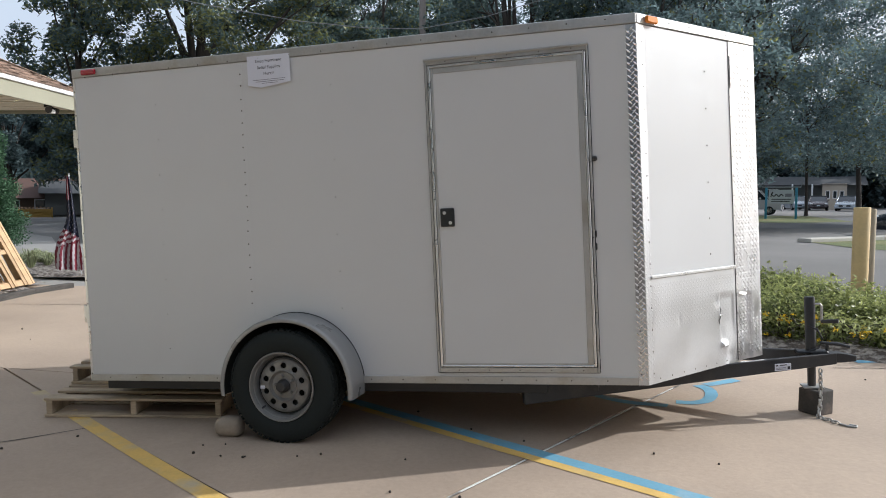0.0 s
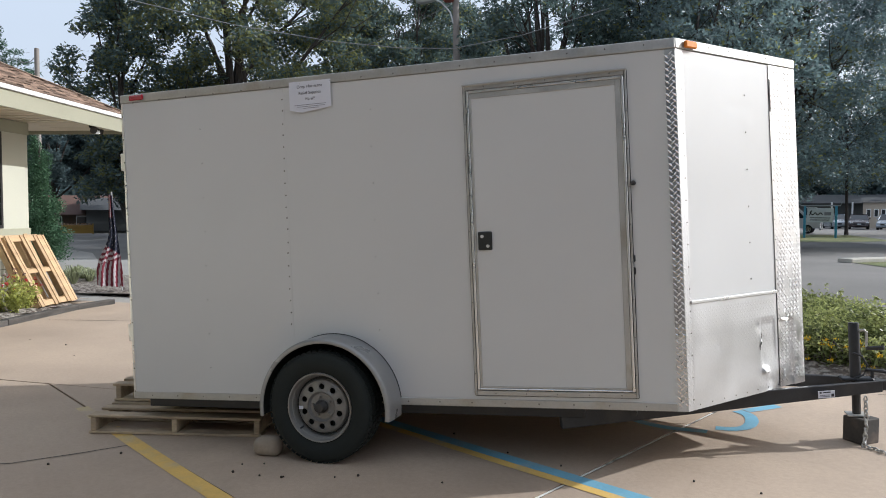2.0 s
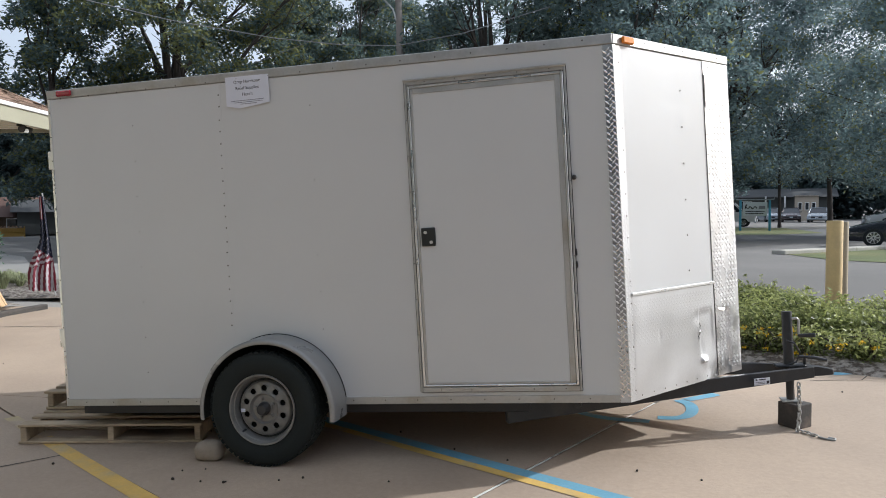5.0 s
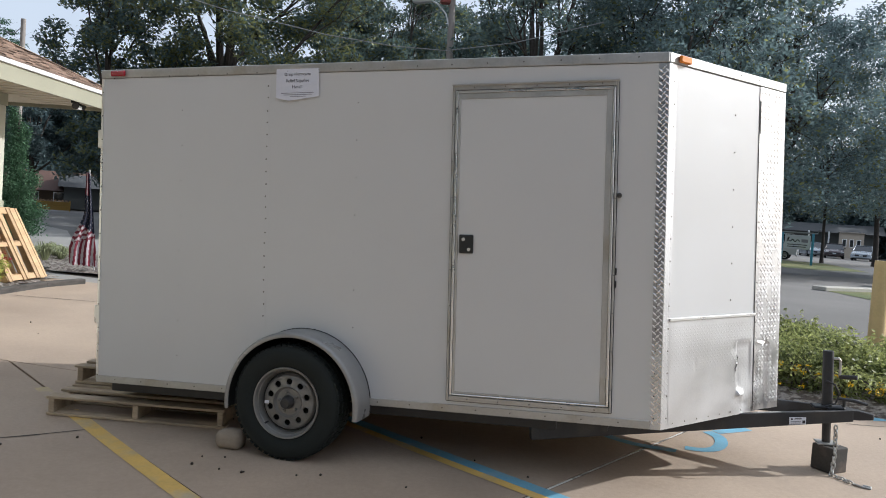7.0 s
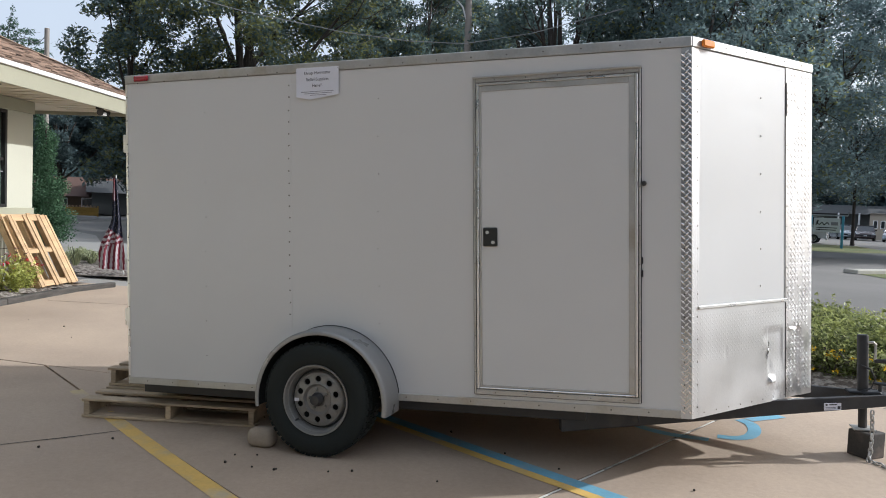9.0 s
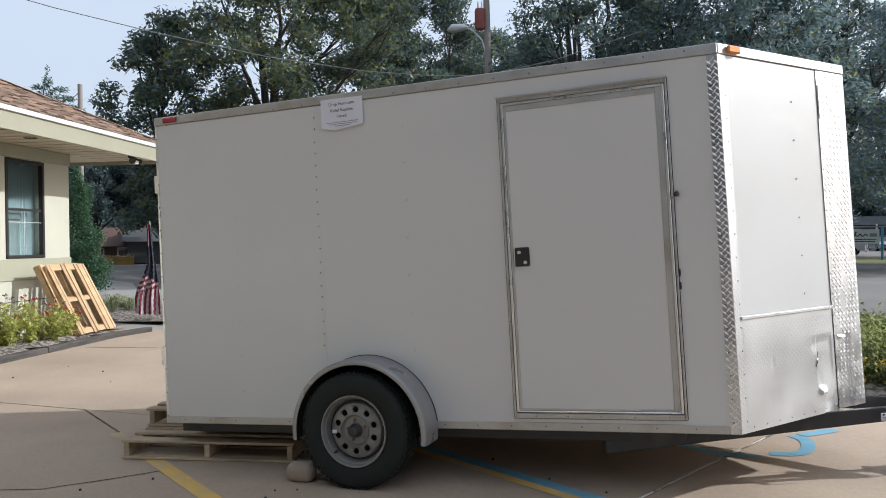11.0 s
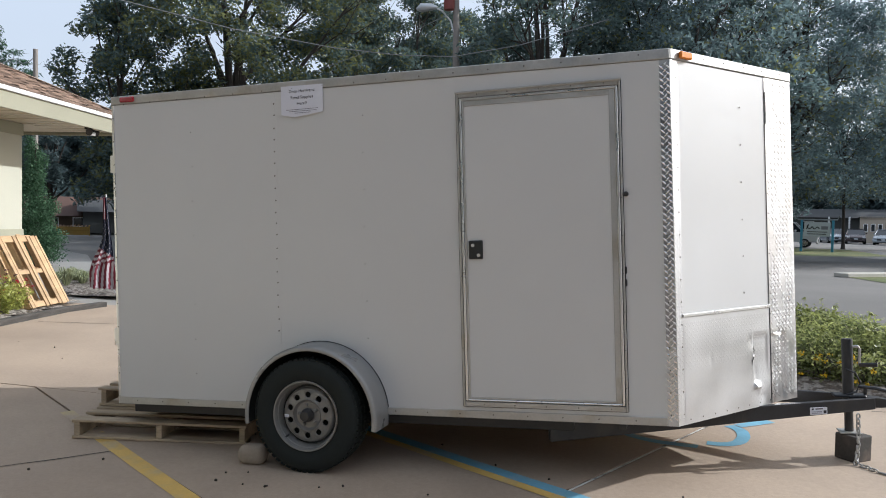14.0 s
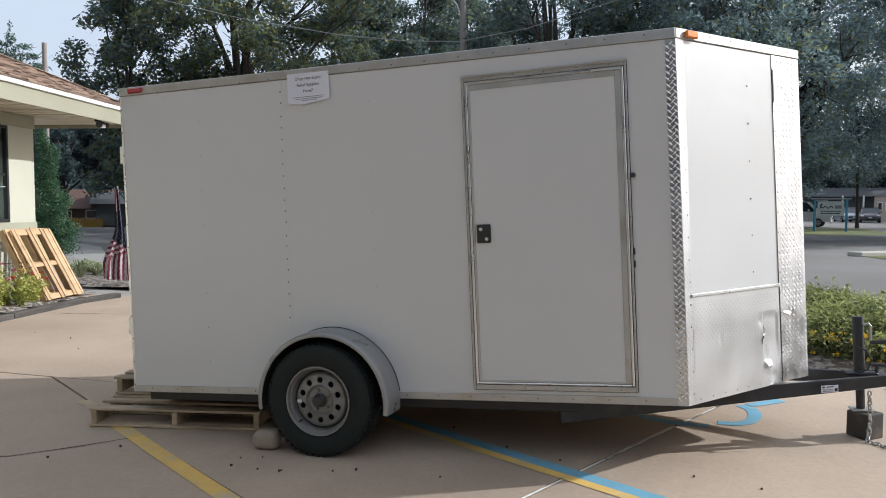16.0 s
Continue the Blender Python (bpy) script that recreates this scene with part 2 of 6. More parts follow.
SOFFITGAP = mat("shaded_soffit_gap", (0.24, 0.19, 0.12), 0.7, var=0.1, scale=2, fine=40, bump=0.05)
SOFFIT = mat("soffit_boards", (0.58, 0.51, 0.39), 0.6, var=0.05, scale=2, fine=40, bump=0.05, piece=0.05)
GUTTER = mat("white_drip_edge", (0.80, 0.80, 0.80), 0.4, var=0.03, scale=3, bump=0.02)
# shadow lines between courses are put into this dark butt colour
SHEDGE_SHADE = mat("shingle_butt_shade", (0.18, 0.125, 0.095), 0.95, var=0.2, scale=6, fine=60, bump=0.3, piece=0.5)
SHINGLE = mat("brown_shingle", (0.50, 0.395, 0.315), 0.9, var=0.25, scale=3, fine=70, bump=0.6, piece=0.3, dist=0.004)
BRONZE = mat("bronze_frame", (0.035, 0.033, 0.032), 0.45, metal=0.3, var=0.1, scale=6, bump=0.05)
MUNTIN = mat("weathered_muntin", (0.30, 0.31, 0.31), 0.6, var=0.06, scale=5, bump=0.02)
BLIND = mat("blind_slat", (0.55, 0.55, 0.53), 0.5, var=0.04, scale=5, bump=0.02)
CURTAIN = mat("grey_green_curtain", (0.19, 0.25, 0.26), 0.85, var=0.08, scale=4, fine=60, bump=0.1)
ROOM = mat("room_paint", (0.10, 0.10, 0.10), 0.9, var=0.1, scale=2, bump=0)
GLASS = glass_mat("window_glass", (0.9, 0.95, 0.95))
STONE = mat("grey_edging", (0.095, 0.086, 0.077), 0.9, var=0.3, scale=5, fine=30, bump=0.6, dist=0.01, second=(0.04, 0.036, 0.032), mix_at=(0.35, 0.70), piece=0.08, stretch=(0.6, 4, 4))
MULCH = mat("mulch", (0.31, 0.28, 0.25), 0.95, var=0.4, scale=26, fine=70, bump=1.0, second=(0.10, 0.08, 0.065), mix_at=(0.44, 0.56), dist=0.02)
CHOCK = mat("concrete_brick", (0.33, 0.27, 0.21), 0.9, var=0.15, scale=9, fine=60, bump=0.4)
BARK = mat("bark", (0.055, 0.046, 0.04), 0.9, var=0.3, scale=2, fine=14, bump=0.8, stretch=(3, 3, 0.6), dist=0.03)
POLEWOOD = mat("weathered_pole", (0.26, 0.235, 0.215), 0.85, var=0.15, scale=2, fine=20, bump=0.3, stretch=(4, 4, 0.5))
GALV = mat("galvanised_steel", (0.55, 0.56, 0.57), 0.4, metal=0.8, var=0.08, scale=5, bump=0.05)
RUSTRED = mat("red_transformer_paint", (0.22, 0.055, 0.045), 0.5, var=0.15, scale=4, bump=0.05)
WIRE = mat("cable_grey", (0.24, 0.245, 0.25), 0.6, var=0.1, bump=0)
def leaf_mat(name, c, piece=0.38, trans=0.35, spec=0.6):
    return mat(name, c, 0.42, var=0.15, scale=0.35, fine=3.0, bump=0, piece=piece, trans=trans, spec=spec)
# paler, bluer copy of the dark oak leaves: haze put into the colour
OAK_HAZED = leaf_mat("oak_leaves_hazed", (0.165, 0.23, 0.235), trans=0.6, spec=0.6)
OAK_DARK = leaf_mat("oak_leaves_dark", (0.115, 0.165, 0.155), trans=0.5, spec=0.5)
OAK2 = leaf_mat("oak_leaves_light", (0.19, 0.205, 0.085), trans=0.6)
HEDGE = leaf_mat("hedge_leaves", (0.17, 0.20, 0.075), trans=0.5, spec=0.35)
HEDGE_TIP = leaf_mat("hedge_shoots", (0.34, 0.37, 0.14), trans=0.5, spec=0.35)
FLOWER = leaf_mat("lantana_yellow", (0.80, 0.54, 0.02), 0.2)
CONIFER = leaf_mat("juniper_leaves", (0.085, 0.16, 0.09), spec=0.15)
# haze over far trees is put into this bluish leaf colour
FARLEAF_HAZED = leaf_mat("far_leaves_hazed", (0.105, 0.15, 0.155), spec=0.4, trans=0.45)
KERBSTONE = mat("pale_kerb_concrete", (0.46, 0.435, 0.385), 0.85, var=0.12, scale=2, fine=30, bump=0.2)
BEDLEAF = leaf_mat("bedding_leaves", (0.46, 0.48, 0.15), trans=0.5, spec=0.35)
BEDTIP = leaf_mat("faded_flower_heads", (0.17, 0.085, 0.075), 0.3)
BEDRED = leaf_mat("red_petals", (0.55, 0.025, 0.05), 0.15)
GRASSLEAF = leaf_mat("liriope_leaves", (0.33, 0.36, 0.21))

# ---------------------------------------------------------------- ground
def region(name, poly, lift, thick, material, parent=None, label="", category="", kind="structure"):
    ob = finish(sheet(poly, lift, thick), name, material, parent)
    if not parent: tagged(ob, label, category, kind=kind)
    return ob

far = 900
gm = bmesh.new()
xs = [-far, -60, -20, 0] + [i * 0.5 for i in range(1, 13)] + [20, 60, far]
for a, b in zip(xs, xs[1:]):
    gm.faces.new([gm.verts.new((x, y, ground_z(x) - 0.045)) for x, y in ((a, -far), (b, -far), (b, far), (a, far))])
bmesh.ops.remove_doubles(gm, verts=gm.verts, dist=1e-4)
tagged(finish(gm, "ground", ASPHALT), "grey asphalt ground of lot and street reaching the horizon", "ground", kind="structure")

# slab grid: joints run along U and V
U, V2 = Vector((0.517, 0.856)), Vector((0.851, -0.525))
J1, JD, J2 = Vector((2.85, -0.475)), Vector((0.466, 0.885)), Vector((-1.78, 1.04))
def clip(poly, p, n, gap):
    out = []
    for i, a in enumerate(poly):
        b = poly[(i + 1) % len(poly)]
        a, b = Vector(a), Vector(b)
        da, db = (a - p).dot(n) - gap, (b - p).dot(n) - gap
        if da >= 0: out.append(tuple(a))
        if (da >= 0) != (db >= 0): out.append(tuple(a.lerp(b, da / (da - db))))
    return out
lot = [(-13, -13), (13, -13), (13, -1.2), (5.75, 2.55), (4.0, 3.45), (3.2, 7.5), (-3.4, 7.6), (-5.05, 6.15), (-13, 6.2)]
n1, n2, n3 = Vector((JD.y, -JD.x)), U.copy(), Vector((-0.005, 0.99999))
g = 0.010
pave = thing("pavement", "sunlit tan concrete parking slab with joints and hairline cracks", "pavement", kind="structure")
right = clip(lot, J1, n1, 0.016)
left = clip(lot, J1, -n1, 0.016)
below = clip(clip(left, J2, -n2, g), J2, -n3, g)
side_part = clip(clip(left, J2, -n3, 0.0), J2, n2, g)
for poly in (right, below, clip(left, J2, n3, g), side_part):
    if len(poly) > 2: part("slab", sheet(poly, 0.0, 0.04), CONCRETE, pave)
region("joint_bed", [(-12.8, -12.8), (12.8, -12.8), (12.8, -1.3), (5.7, 2.4), (3.9, 3.35), (3.1, 7.3), (-3.4, 7.4), (-5, 6.0), (-12.8, 6.0)], -0.02, 0, GROUT, pave)
def stripe(p, d, w, a, b, lift, material, name, wob=0.0, n=1):
    p, d = Vector(p), Vector(d).normalized()
    q = Vector((-d.y, d.x)) * w / 2
    P = [p + d * a - q, p + d * b - q, p + d * b + q, p + d * a + q]
    return sheet([tuple(v) for v in P], lift)
part("sealant", stripe(J1, JD, 0.017, -9, 7, -0.002, SEALANT, ""), SEALANT, pave, "worn white sealant in the open joint")
random.seed(5)
def crack(pts, w, name="crack"):
    bm = bmesh.new()
    P = []
    for a, b in zip(pts, pts[1:]):
        n = max(2, int((Vector(b) - Vector(a)).length / 0.12))
        P += [Vector(a).lerp(Vector(b), i / n) + Vector((random.uniform(-1, 1), random.uniform(-1, 1))) * 0.012 for i in range(n)]
    P.append(Vector(pts[-1]))
    rows = []
    for i, q in enumerate(P):
        d = (P[min(i + 1, len(P) - 1)] - P[max(i - 1, 0)]).normalized(); nn = Vector((-d.y, d.x)) * w * random.uniform(0.35, 0.7)
        rows.append([bm.verts.new((v.x, v.y, ground_z(v.x) + 0.003)) for v in (q - nn, q + nn)])
    for r, s in zip(rows, rows[1:]): bm.faces.new((r[0], s[0], s[1], r[1]))
    return part(name, bm, GROUT, pave)
crack([(-0.9, -0.95), (-0.35, -0.70), (-0.1, -0.45), (0.18, -0.13)], 0.012)
crack([(-4.9, 4.15), (-4.2, 4.3), (-3.2, 4.55), (-1.5, 5.0)], 0.016)
crack([(2.55, -2.0), (2.58, -1.2), (2.62, -0.85)], 0.008)
crack([(5.1, 2.2), (5.5, 2.25), (5.62, 2.5)], 0.010)

def paint(name, bm, material, label):
    return tagged(finish(bm, name, material), label, "road marking", kind="structure")
paint("yellow_line", stripe((-0.045, -0.052), V2, 0.104, -0.28, 5.0, 0.003, YELLOW, ""), YELLOW, "worn yellow parking line painted on concrete")
paint("yellow_line", stripe((-0.045, -0.052), V2, 0.095, -1.0, -0.282, 0.003, FADED, ""), FADED, "faded end of a yellow parking line by pallets")
paint("blue_line", stripe((2.6, 0.113), V2, 0.092, -2.6, 6.0, 0.003, BLUE, ""), BLUE, "worn blue parking line painted on concrete")
paint("yellow_line", stripe((2.6, 0.020), V2, 0.070, -2.6, 6.0, 0.003, YELLOW, ""), YELLOW, "worn yellow parking line beside a blue one")

def band(pts, w, lift=0.003, n=8):
    """A painted stroke along points, rounded by a spline."""
    P = [Vector(p) for p in pts]; C = []
    for i in range(len(P) - 1):
        a, b, c, d = P[max(i - 1, 0)], P[i], P[i + 1], P[min(i + 2, len(P) - 1)]
        for k in range(n):
            t = k / n
            C.append(0.5 * ((2 * b) + (c - a) * t + (2 * a - 5 * b + 4 * c - d) * t * t + (3 * b - a - 3 * c + d) * t ** 3))
    C.append(P[-1])
    bm = bmesh.new(); rows = []
    for i, q in enumerate(C):
        d = (C[min(i + 1, len(C) - 1)] - C[max(i - 1, 0)]).normalized(); nn = Vector((-d.y, d.x)) * w / 2
        rows.append([bm.verts.new((v.x, v.y, ground_z(v.x) + lift)) for v in (q - nn, q + nn)])
    for r, s in zip(rows, rows[1:]): bm.faces.new((r[0], s[0], s[1], r[1]))
    return bm
SYM = "worn blue accessible-parking symbol stroke on concrete"
paint("parking_symbol", band([(3.83, 1.0), (3.94, 0.995), (4.03, 1.06), (4.08, 1.21), (4.075, 1.37), (4.01, 1.48)], 0.085), BLUE, SYM)
paint("parking_symbol", band([(4.07, 1.49), (4.19, 1.58), (4.31, 1.68)], 0.09), BLUE, SYM)
paint("parking_symbol", band([(3.24, 1.17), (3.36, 1.05), (3.52, 0.95), (3.77, 0.90)], 0.075), BLUE, SYM)
paint("parking_symbol", band([(3.44, 1.24), (3.62, 1.36)], 0.08), BLUE, SYM)
paint("parking_symbol", band([(5.33, 2.46), (5.50, 2.52)], 0.10), BLUE, SYM)

# ---------------------------------------------------------------- trailer
# local axes: x forward along the side, y away from the near side, z up from the lower edge
TM = Matrix(((0.99844, 0.00136, -0.05579, 0.0), (0.0, 0.99970, 0.02443, 0.0), (0.05580, -0.02439, 0.99814, 0.235), (0, 0, 0, 1)))
LEN, WID, HGT = 3.62, 1.82, 2.04
TIP = (4.353, 0.91)
HUB = (1.483, 0.015)
trailer = thing("cargo_trailer", "white single-axle enclosed cargo trailer with V-nose, rear propped on pallets", "trailer", TM)
def tp(name, bm, m, label="", smooth=False, parent=None, pose_m=None):
    return part(name, bm, m, parent or trailer, label, smooth, pose_m)

# near side wall with the wheel opening cut in its lower edge
R_ARCH = 0.41
def side_skin(x0, x1, y0, y1):
    bm = bmesh.new()
    pts = [(x0, 0.045)]
    a0 = math.asin((0.045 - HUB[1]) / R_ARCH)
    if x0 < HUB[0] < x1:
        pts += [(HUB[0] + R_ARCH * math.cos(a), HUB[1] + R_ARCH * math.sin(a)) for a in np.linspace(math.pi - a0, a0, 25)]
    pts += [(x1, 0.045), (x1, 1.985), (x0, 1.985)]
    lo = [bm.verts.new((x, y0, z)) for x, z in pts]; hi = [bm.verts.new((x, y1, z)) for x, z in pts]
    bm.faces.new(lo); bm.faces.new(hi[::-1])
    for i in range(len(pts)):
        j = (i + 1) % len(pts); bm.faces.new((lo[i], hi[i], hi[j], lo[j]))
    return bm
SEAM = 1.226
tp("side_panel", side_skin(0.012, 3.575, 0.0, 0.02), WHITE, "white enamelled side skin")
tp("seam_strip", B(SEAM - 0.016, -0.0015, 0.42, SEAM + 0.016, 0.0005, 1.985), WHITE)
tp("side_panel", B(0.012, WID - 0.02, 0.045, LEN, WID, 1.985), WHITE, "white enamelled side skin")
tp("rear_door", B(0.0, 0.04, 0.05, 0.02, WID - 0.04, 1.97, 0.004), WHITE)
tp("corner_trim", B(-0.004, -0.004, 0.0, 0.014, 0.03, 1.985, 0.002), ALU, "aluminium rear corner trim")
tp("corner_trim", B(-0.004, WID - 0.03, 0.0, 0.014, WID + 0.004, 1.985, 0.002), ALU, "aluminium rear corner trim")
# hinge seen at the back edge
for z in (1.63, 0.45):
    h = bmesh.new(); box(h, -0.048, 0.020, z - 0.06, -0.004, 0.04, z + 0.06, 0.004); tp("hinge", h, ALU, "bright door hinge")
# roof
b = bmesh.new()
foot = [(0.0, 0.0), (LEN, 0.0), TIP, (LEN, WID), (0.0, WID)]
prism(b, [(0.01, 0.01), (LEN - 0.005, 0.01), (TIP[0] - 0.015, TIP[1]), (LEN - 0.005, WID - 0.01), (0.01, WID - 0.01)], 2.0, 2.038)
tp("roof", b, WHITE)
# the two faces of the V
vd = (Vector(TIP) - Vector((LEN, 0))); VL = vd.length; vd.normalize(); vn = Vector((vd.y, -vd.x))
VM = Matrix(((vd.x, -vn.x, 0, LEN), (vd.y, -vn.y, 0, 0), (0, 0, 1, 0), (0, 0, 0, 1)))   # local: x along the face, y inwards, z up
vd2 = Vector((vd.x, -vd.y)); vn2 = Vector((vd.y, vd.x))
VM2 = Matrix(((vd2.x, -vn2.x, 0, LEN), (vd2.y, -vn2.y, 0, WID), (0, 0, 1, 0), (0, 0, 0, 1)))
def ease(t):
    t = min(max(t, 0.0), 1.0); return t * t * (3 - 2 * t)
def dented(x0, x1, z0, z1, nx, nz, dents, y=0.0, fold=None):
    """A sheet with shallow dents (x, z, radius, depth, stretch)."""
    bm = bmesh.new()
    V = [[None] * (nz + 1) for _ in range(nx + 1)]
    for i in range(nx + 1):
        for j in range(nz + 1):
            x, z = x0 + (x1 - x0) * i / nx, z0 + (z1 - z0) * j / nz
            d = sum(dd * math.exp(-(((x - a) / (r * st)) ** 2 + ((z - c) / r) ** 2)) for a, c, r, dd, st in dents) + (fold(x, z) if fold else 0)
            V[i][j] = bm.verts.new((x, y + d, z))
    for i in range(nx):
        for j in range(nz):
            bm.faces.new((V[i][j], V[i + 1][j], V[i + 1][j + 1], V[i][j + 1]))
    return bm
VW = [(0.52, 1.71, 0.035, 0.0012, 3.0), (0.66, 1.60, 0.06, -0.0015, 1.0), (0.35, 1.1, 0.28, 0.003, 1.0), (0.6, 0.95, 0.22, -0.0025, 0.8), (0.22, 1.35, 0.2, -0.002, 0.8)]
ob = tp("nose_panel", dented(0.05, 0.885, 0.59, 1.985, 60, 90, VW), WHITE, "white nose sheet, slightly dented", True, pose_m=VM)
tp("nose_panel", B(0.0, 0.0, 0.0, VL - 0.01, 0.02, 1.985), WHITE, "white nose sheet", pose_m=VM2)
tp("nose_backing", B(0.02, 0.012, 0.0, VL - 0.02, 0.03, 1.985), DARKUNDER, pose_m=VM)
GD = [(0.68, 0.40, 0.035, 0.005, 0.8), (0.755, 0.11, 0.028, -0.007, 1.2), (0.73, 0.20, 0.045, 0.005, 0.5), (0.70, 0.33, 0.03, -0.003, 0.5), (0.30, 0.33, 0.035, 0.003, 0.4), (0.80, 0.06, 0.025, 0.005, 1.0)]
TD = [(1.05, 0.30, 0.10, 0.004, 0.7), (1.00, 1.72, 0.08, 0.004, 1.0), (0.98, 1.58, 0.05, -0.003, 1.6), (0.95, 0.15, 0.08, 0.003, 0.8), (1.0, 1.0, 0.14, 0.003, 0.6)]
def guard_fold(x, z):
    """A torn lip low on the guard, and a pushed-in patch above it."""
    lip = ease((x - 0.70) / 0.02) * (1 - ease((x - 0.755) / 0.03)) * (0.8 + 0.4 * math.sin(x * 90))
    prof = ease((0.165 - z) / 0.045) * ease((z - 0.108) / 0.012)
    patch = ease((x - 0.70) / 0.02) * (1 - ease((x - 0.84) / 0.03)) * ease((z - 0.14) / 0.16) * (1 - ease((z - 0.40) / 0.06))
    return -0.016 * lip * prof + 0.009 * patch
def cap_fold(x, z):
    """The lower part of the cap is pushed in under a sharp crease."""
    return 0.011 * ease((x - 0.905) / 0.015) * (1 - ease((x - 1.02) / 0.05)) * (1 - ease((z - 0.410) / 0.02))
tp("stone_guard", dented(0.055, 0.885, 0.0, 0.585, 110, 84, GD, -0.003, guard_fold), GUARD, "dented bright diamond tread stone guard", True, pose_m=VM)
tp("nose_cap", dented(0.885, VL + 0.004, 0.0, 1.985, 40, 160, TD, -0.004, cap_fold), CAP, "creased bright diamond tread nose cap", True, pose_m=VM)
tp("nose_cap", B(0.885, -0.004, 0.0, VL + 0.004, 0.002, 1.985), TREAD, "bright diamond tread nose cap", pose_m=VM2)
tp("guard_rail", B(0.05, -0.012, 0.586, 0.89, -0.002, 0.604, 0.003), ALU, "bright edge strip over the stone guard", pose_m=VM)
# shaded side strip takes the darker copy, the sunlit V side brighter metal
tp("tread_corner", B(3.567, -0.003, 0.40, LEN + 0.003, 0.002, 1.985), PLATE_SHADE, "diamond tread corner trim")
tp("tread_corner", B(3.567, -0.003, 0.0, LEN + 0.003, 0.002, 0.3995), GUARD, "brighter lower end of the tread corner trim")
tp("tread_corner", B(-0.003, -0.003, 0.0, 0.062, 0.004, 1.985), GUARD, "diamond tread corner trim", pose_m=VM)

def lugs(x0, x1, z0, z1, pitch, size, y, dents=(), high=0.0035, fold=None, worn=None, thin=0.16):
    """Raised bars of tread plate, leaning to either side in turn."""
    bm = bmesh.new()
    q = pitch * 0.7071
    nx, nz = int((x1 - x0) / q), int((z1 - z0) / q)
    for i in range(nx):
        for j in range(nz):
            if (i + j) % 2: continue
            cx, cz = x0 + (i + 0.5) * (x1 - x0) / nx, z0 + (j + 0.5) * q
            s = 1 if j % 2 else -1
            d = sum(dd * math.exp(-(((cx - a) / (r * st)) ** 2 + ((cz - c) / r) ** 2)) for a, c, r, dd, st in dents) + (fold(cx, cz) if fold else 0)
            hgh = high * (worn(cx, cz) if worn else 1.0)
            l, w = size * 0.5, size * thin
            ax, az = 0.707 * s, 0.707
            P = [(cx - ax * l, cz - az * l), (cx + az * w, cz - ax * w), (cx + ax * l, cz + az * l), (cx - az * w, cz + ax * w)]
            o = [bm.verts.new((p, y + d, q)) for p, q in P]
            t = bm.verts.new((cx, y + d - hgh, cz))
            for k in range(4): bm.faces.new((o[k], o[(k + 1) % 4], t))
    return bm
def lug_part(bm, m=None, metal=None):
    o = tp("tread_pattern", bm, metal or TREAD, "", pose_m=m); o["kind"] = "stuff"; return o
lug_part(lugs(3.568, LEN + 0.002, 0.03, 1.98, 0.0245, 0.038, -0.0032, (), 0.0036, None, lambda x, z: 0.15 + 0.85 * ease((z - 0.18 - 0.16 * abs(math.sin(z * 23))) / 0.25), 0.15))
lug_part(lugs(0.003, 0.058, 0.03, 1.98, 0.024, 0.028, -0.0032, (), 0.0014), VM, GUARD)
lug_part(lugs(0.07, 0.875, 0.03, 0.575, 0.0235, 0.029, -0.0032, GD, 0.0008, guard_fold, lambda x, z: 0.10 + 0.90 * max(ease((z - 0.27) / 0.06), ease((x - 0.64) / 0.05))), VM, GUARD)
def cap_wear(x, z):
    """The pattern is rubbed flat in blotches."""
    f = math.sin(x * 31 + 1.3) * math.sin(z * 11 + 0.4) + 0.6 * math.sin(x * 57 + z * 23)
    return 0.12 + 0.88 * ease((0.75 - f) / 0.5)
lug_part(lugs(0.895, VL - 0.005, 0.03, 1.97, 0.0265, 0.042, -0.0042, TD, 0.0030, cap_fold, cap_wear, 0.13), VM, CAP)
# bent-out lip over the crease
lip = bmesh.new(); lr = []
for i in range(9):
    x_ = 0.922 + 0.010 * i; k_ = 0.7 * math.sin(math.pi * (i + 0.5) / 9) * (0.75 + 0.25 * math.sin(i * 2.1))
    lr.append([lip.verts.new((x_, -0.0045, 0.433 - 0.001 * i)), lip.verts.new((x_, -0.0055 - 0.007 * k_, 0.425 - 0.001 * i)), lip.verts.new((x_, -0.0065 - 0.009 * k_, 0.424 - 0.001 * i - 0.016 * k_))])
for q, r in zip(lr, lr[1:]):
    for k in (0, 1): lip.faces.new((q[k], q[k + 1], r[k + 1], r[k]))
tp("bent_lip", lip, ALU, "bright bent edge of the nose cap", True, pose_m=VM)
# torn edge of the nose cap near the top
tp("seam_gap", B(0.888, -0.0065, 1.70, 0.897, -0.0045, 1.90, 0.001), BLACK, pose_m=VM)
tp("seam_gap", B(0.8835, -0.0062, 0.01, 0.8875, -0.0045, 0.583), BLACK, pose_m=VM)
tp("seam_gap", B(0.884, -0.0052, 0.61, 0.8865, -0.0035, 1.70), ALUDIRT, pose_m=VM)
# jagged tear where the guard was struck
tear = bmesh.new(); tl = []
for i in range(10):
    z_ = 0.365 - 0.012 * i; w_ = 0.0055 * math.sin(math.pi * (i + 0.5) / 10) + 0.001; x_ = 0.706 + 0.016 * math.sin(i * 0.6) + 0.004 * (-1) ** i
    d_ = -0.003 + sum(dd * math.exp(-(((x_ - a) / (r * st)) ** 2 + ((z_ - c) / r) ** 2)) for a, c, r, dd, st in GD) + guard_fold(x_, z_) - 0.003
    tl.append([tear.verts.new((x_ - w_, d_, z_)), tear.verts.new((x_ + w_, d_, z_))])
for q, r in zip(tl, tl[1:]): tear.faces.new((q[0], q[1], r[1], r[0]))
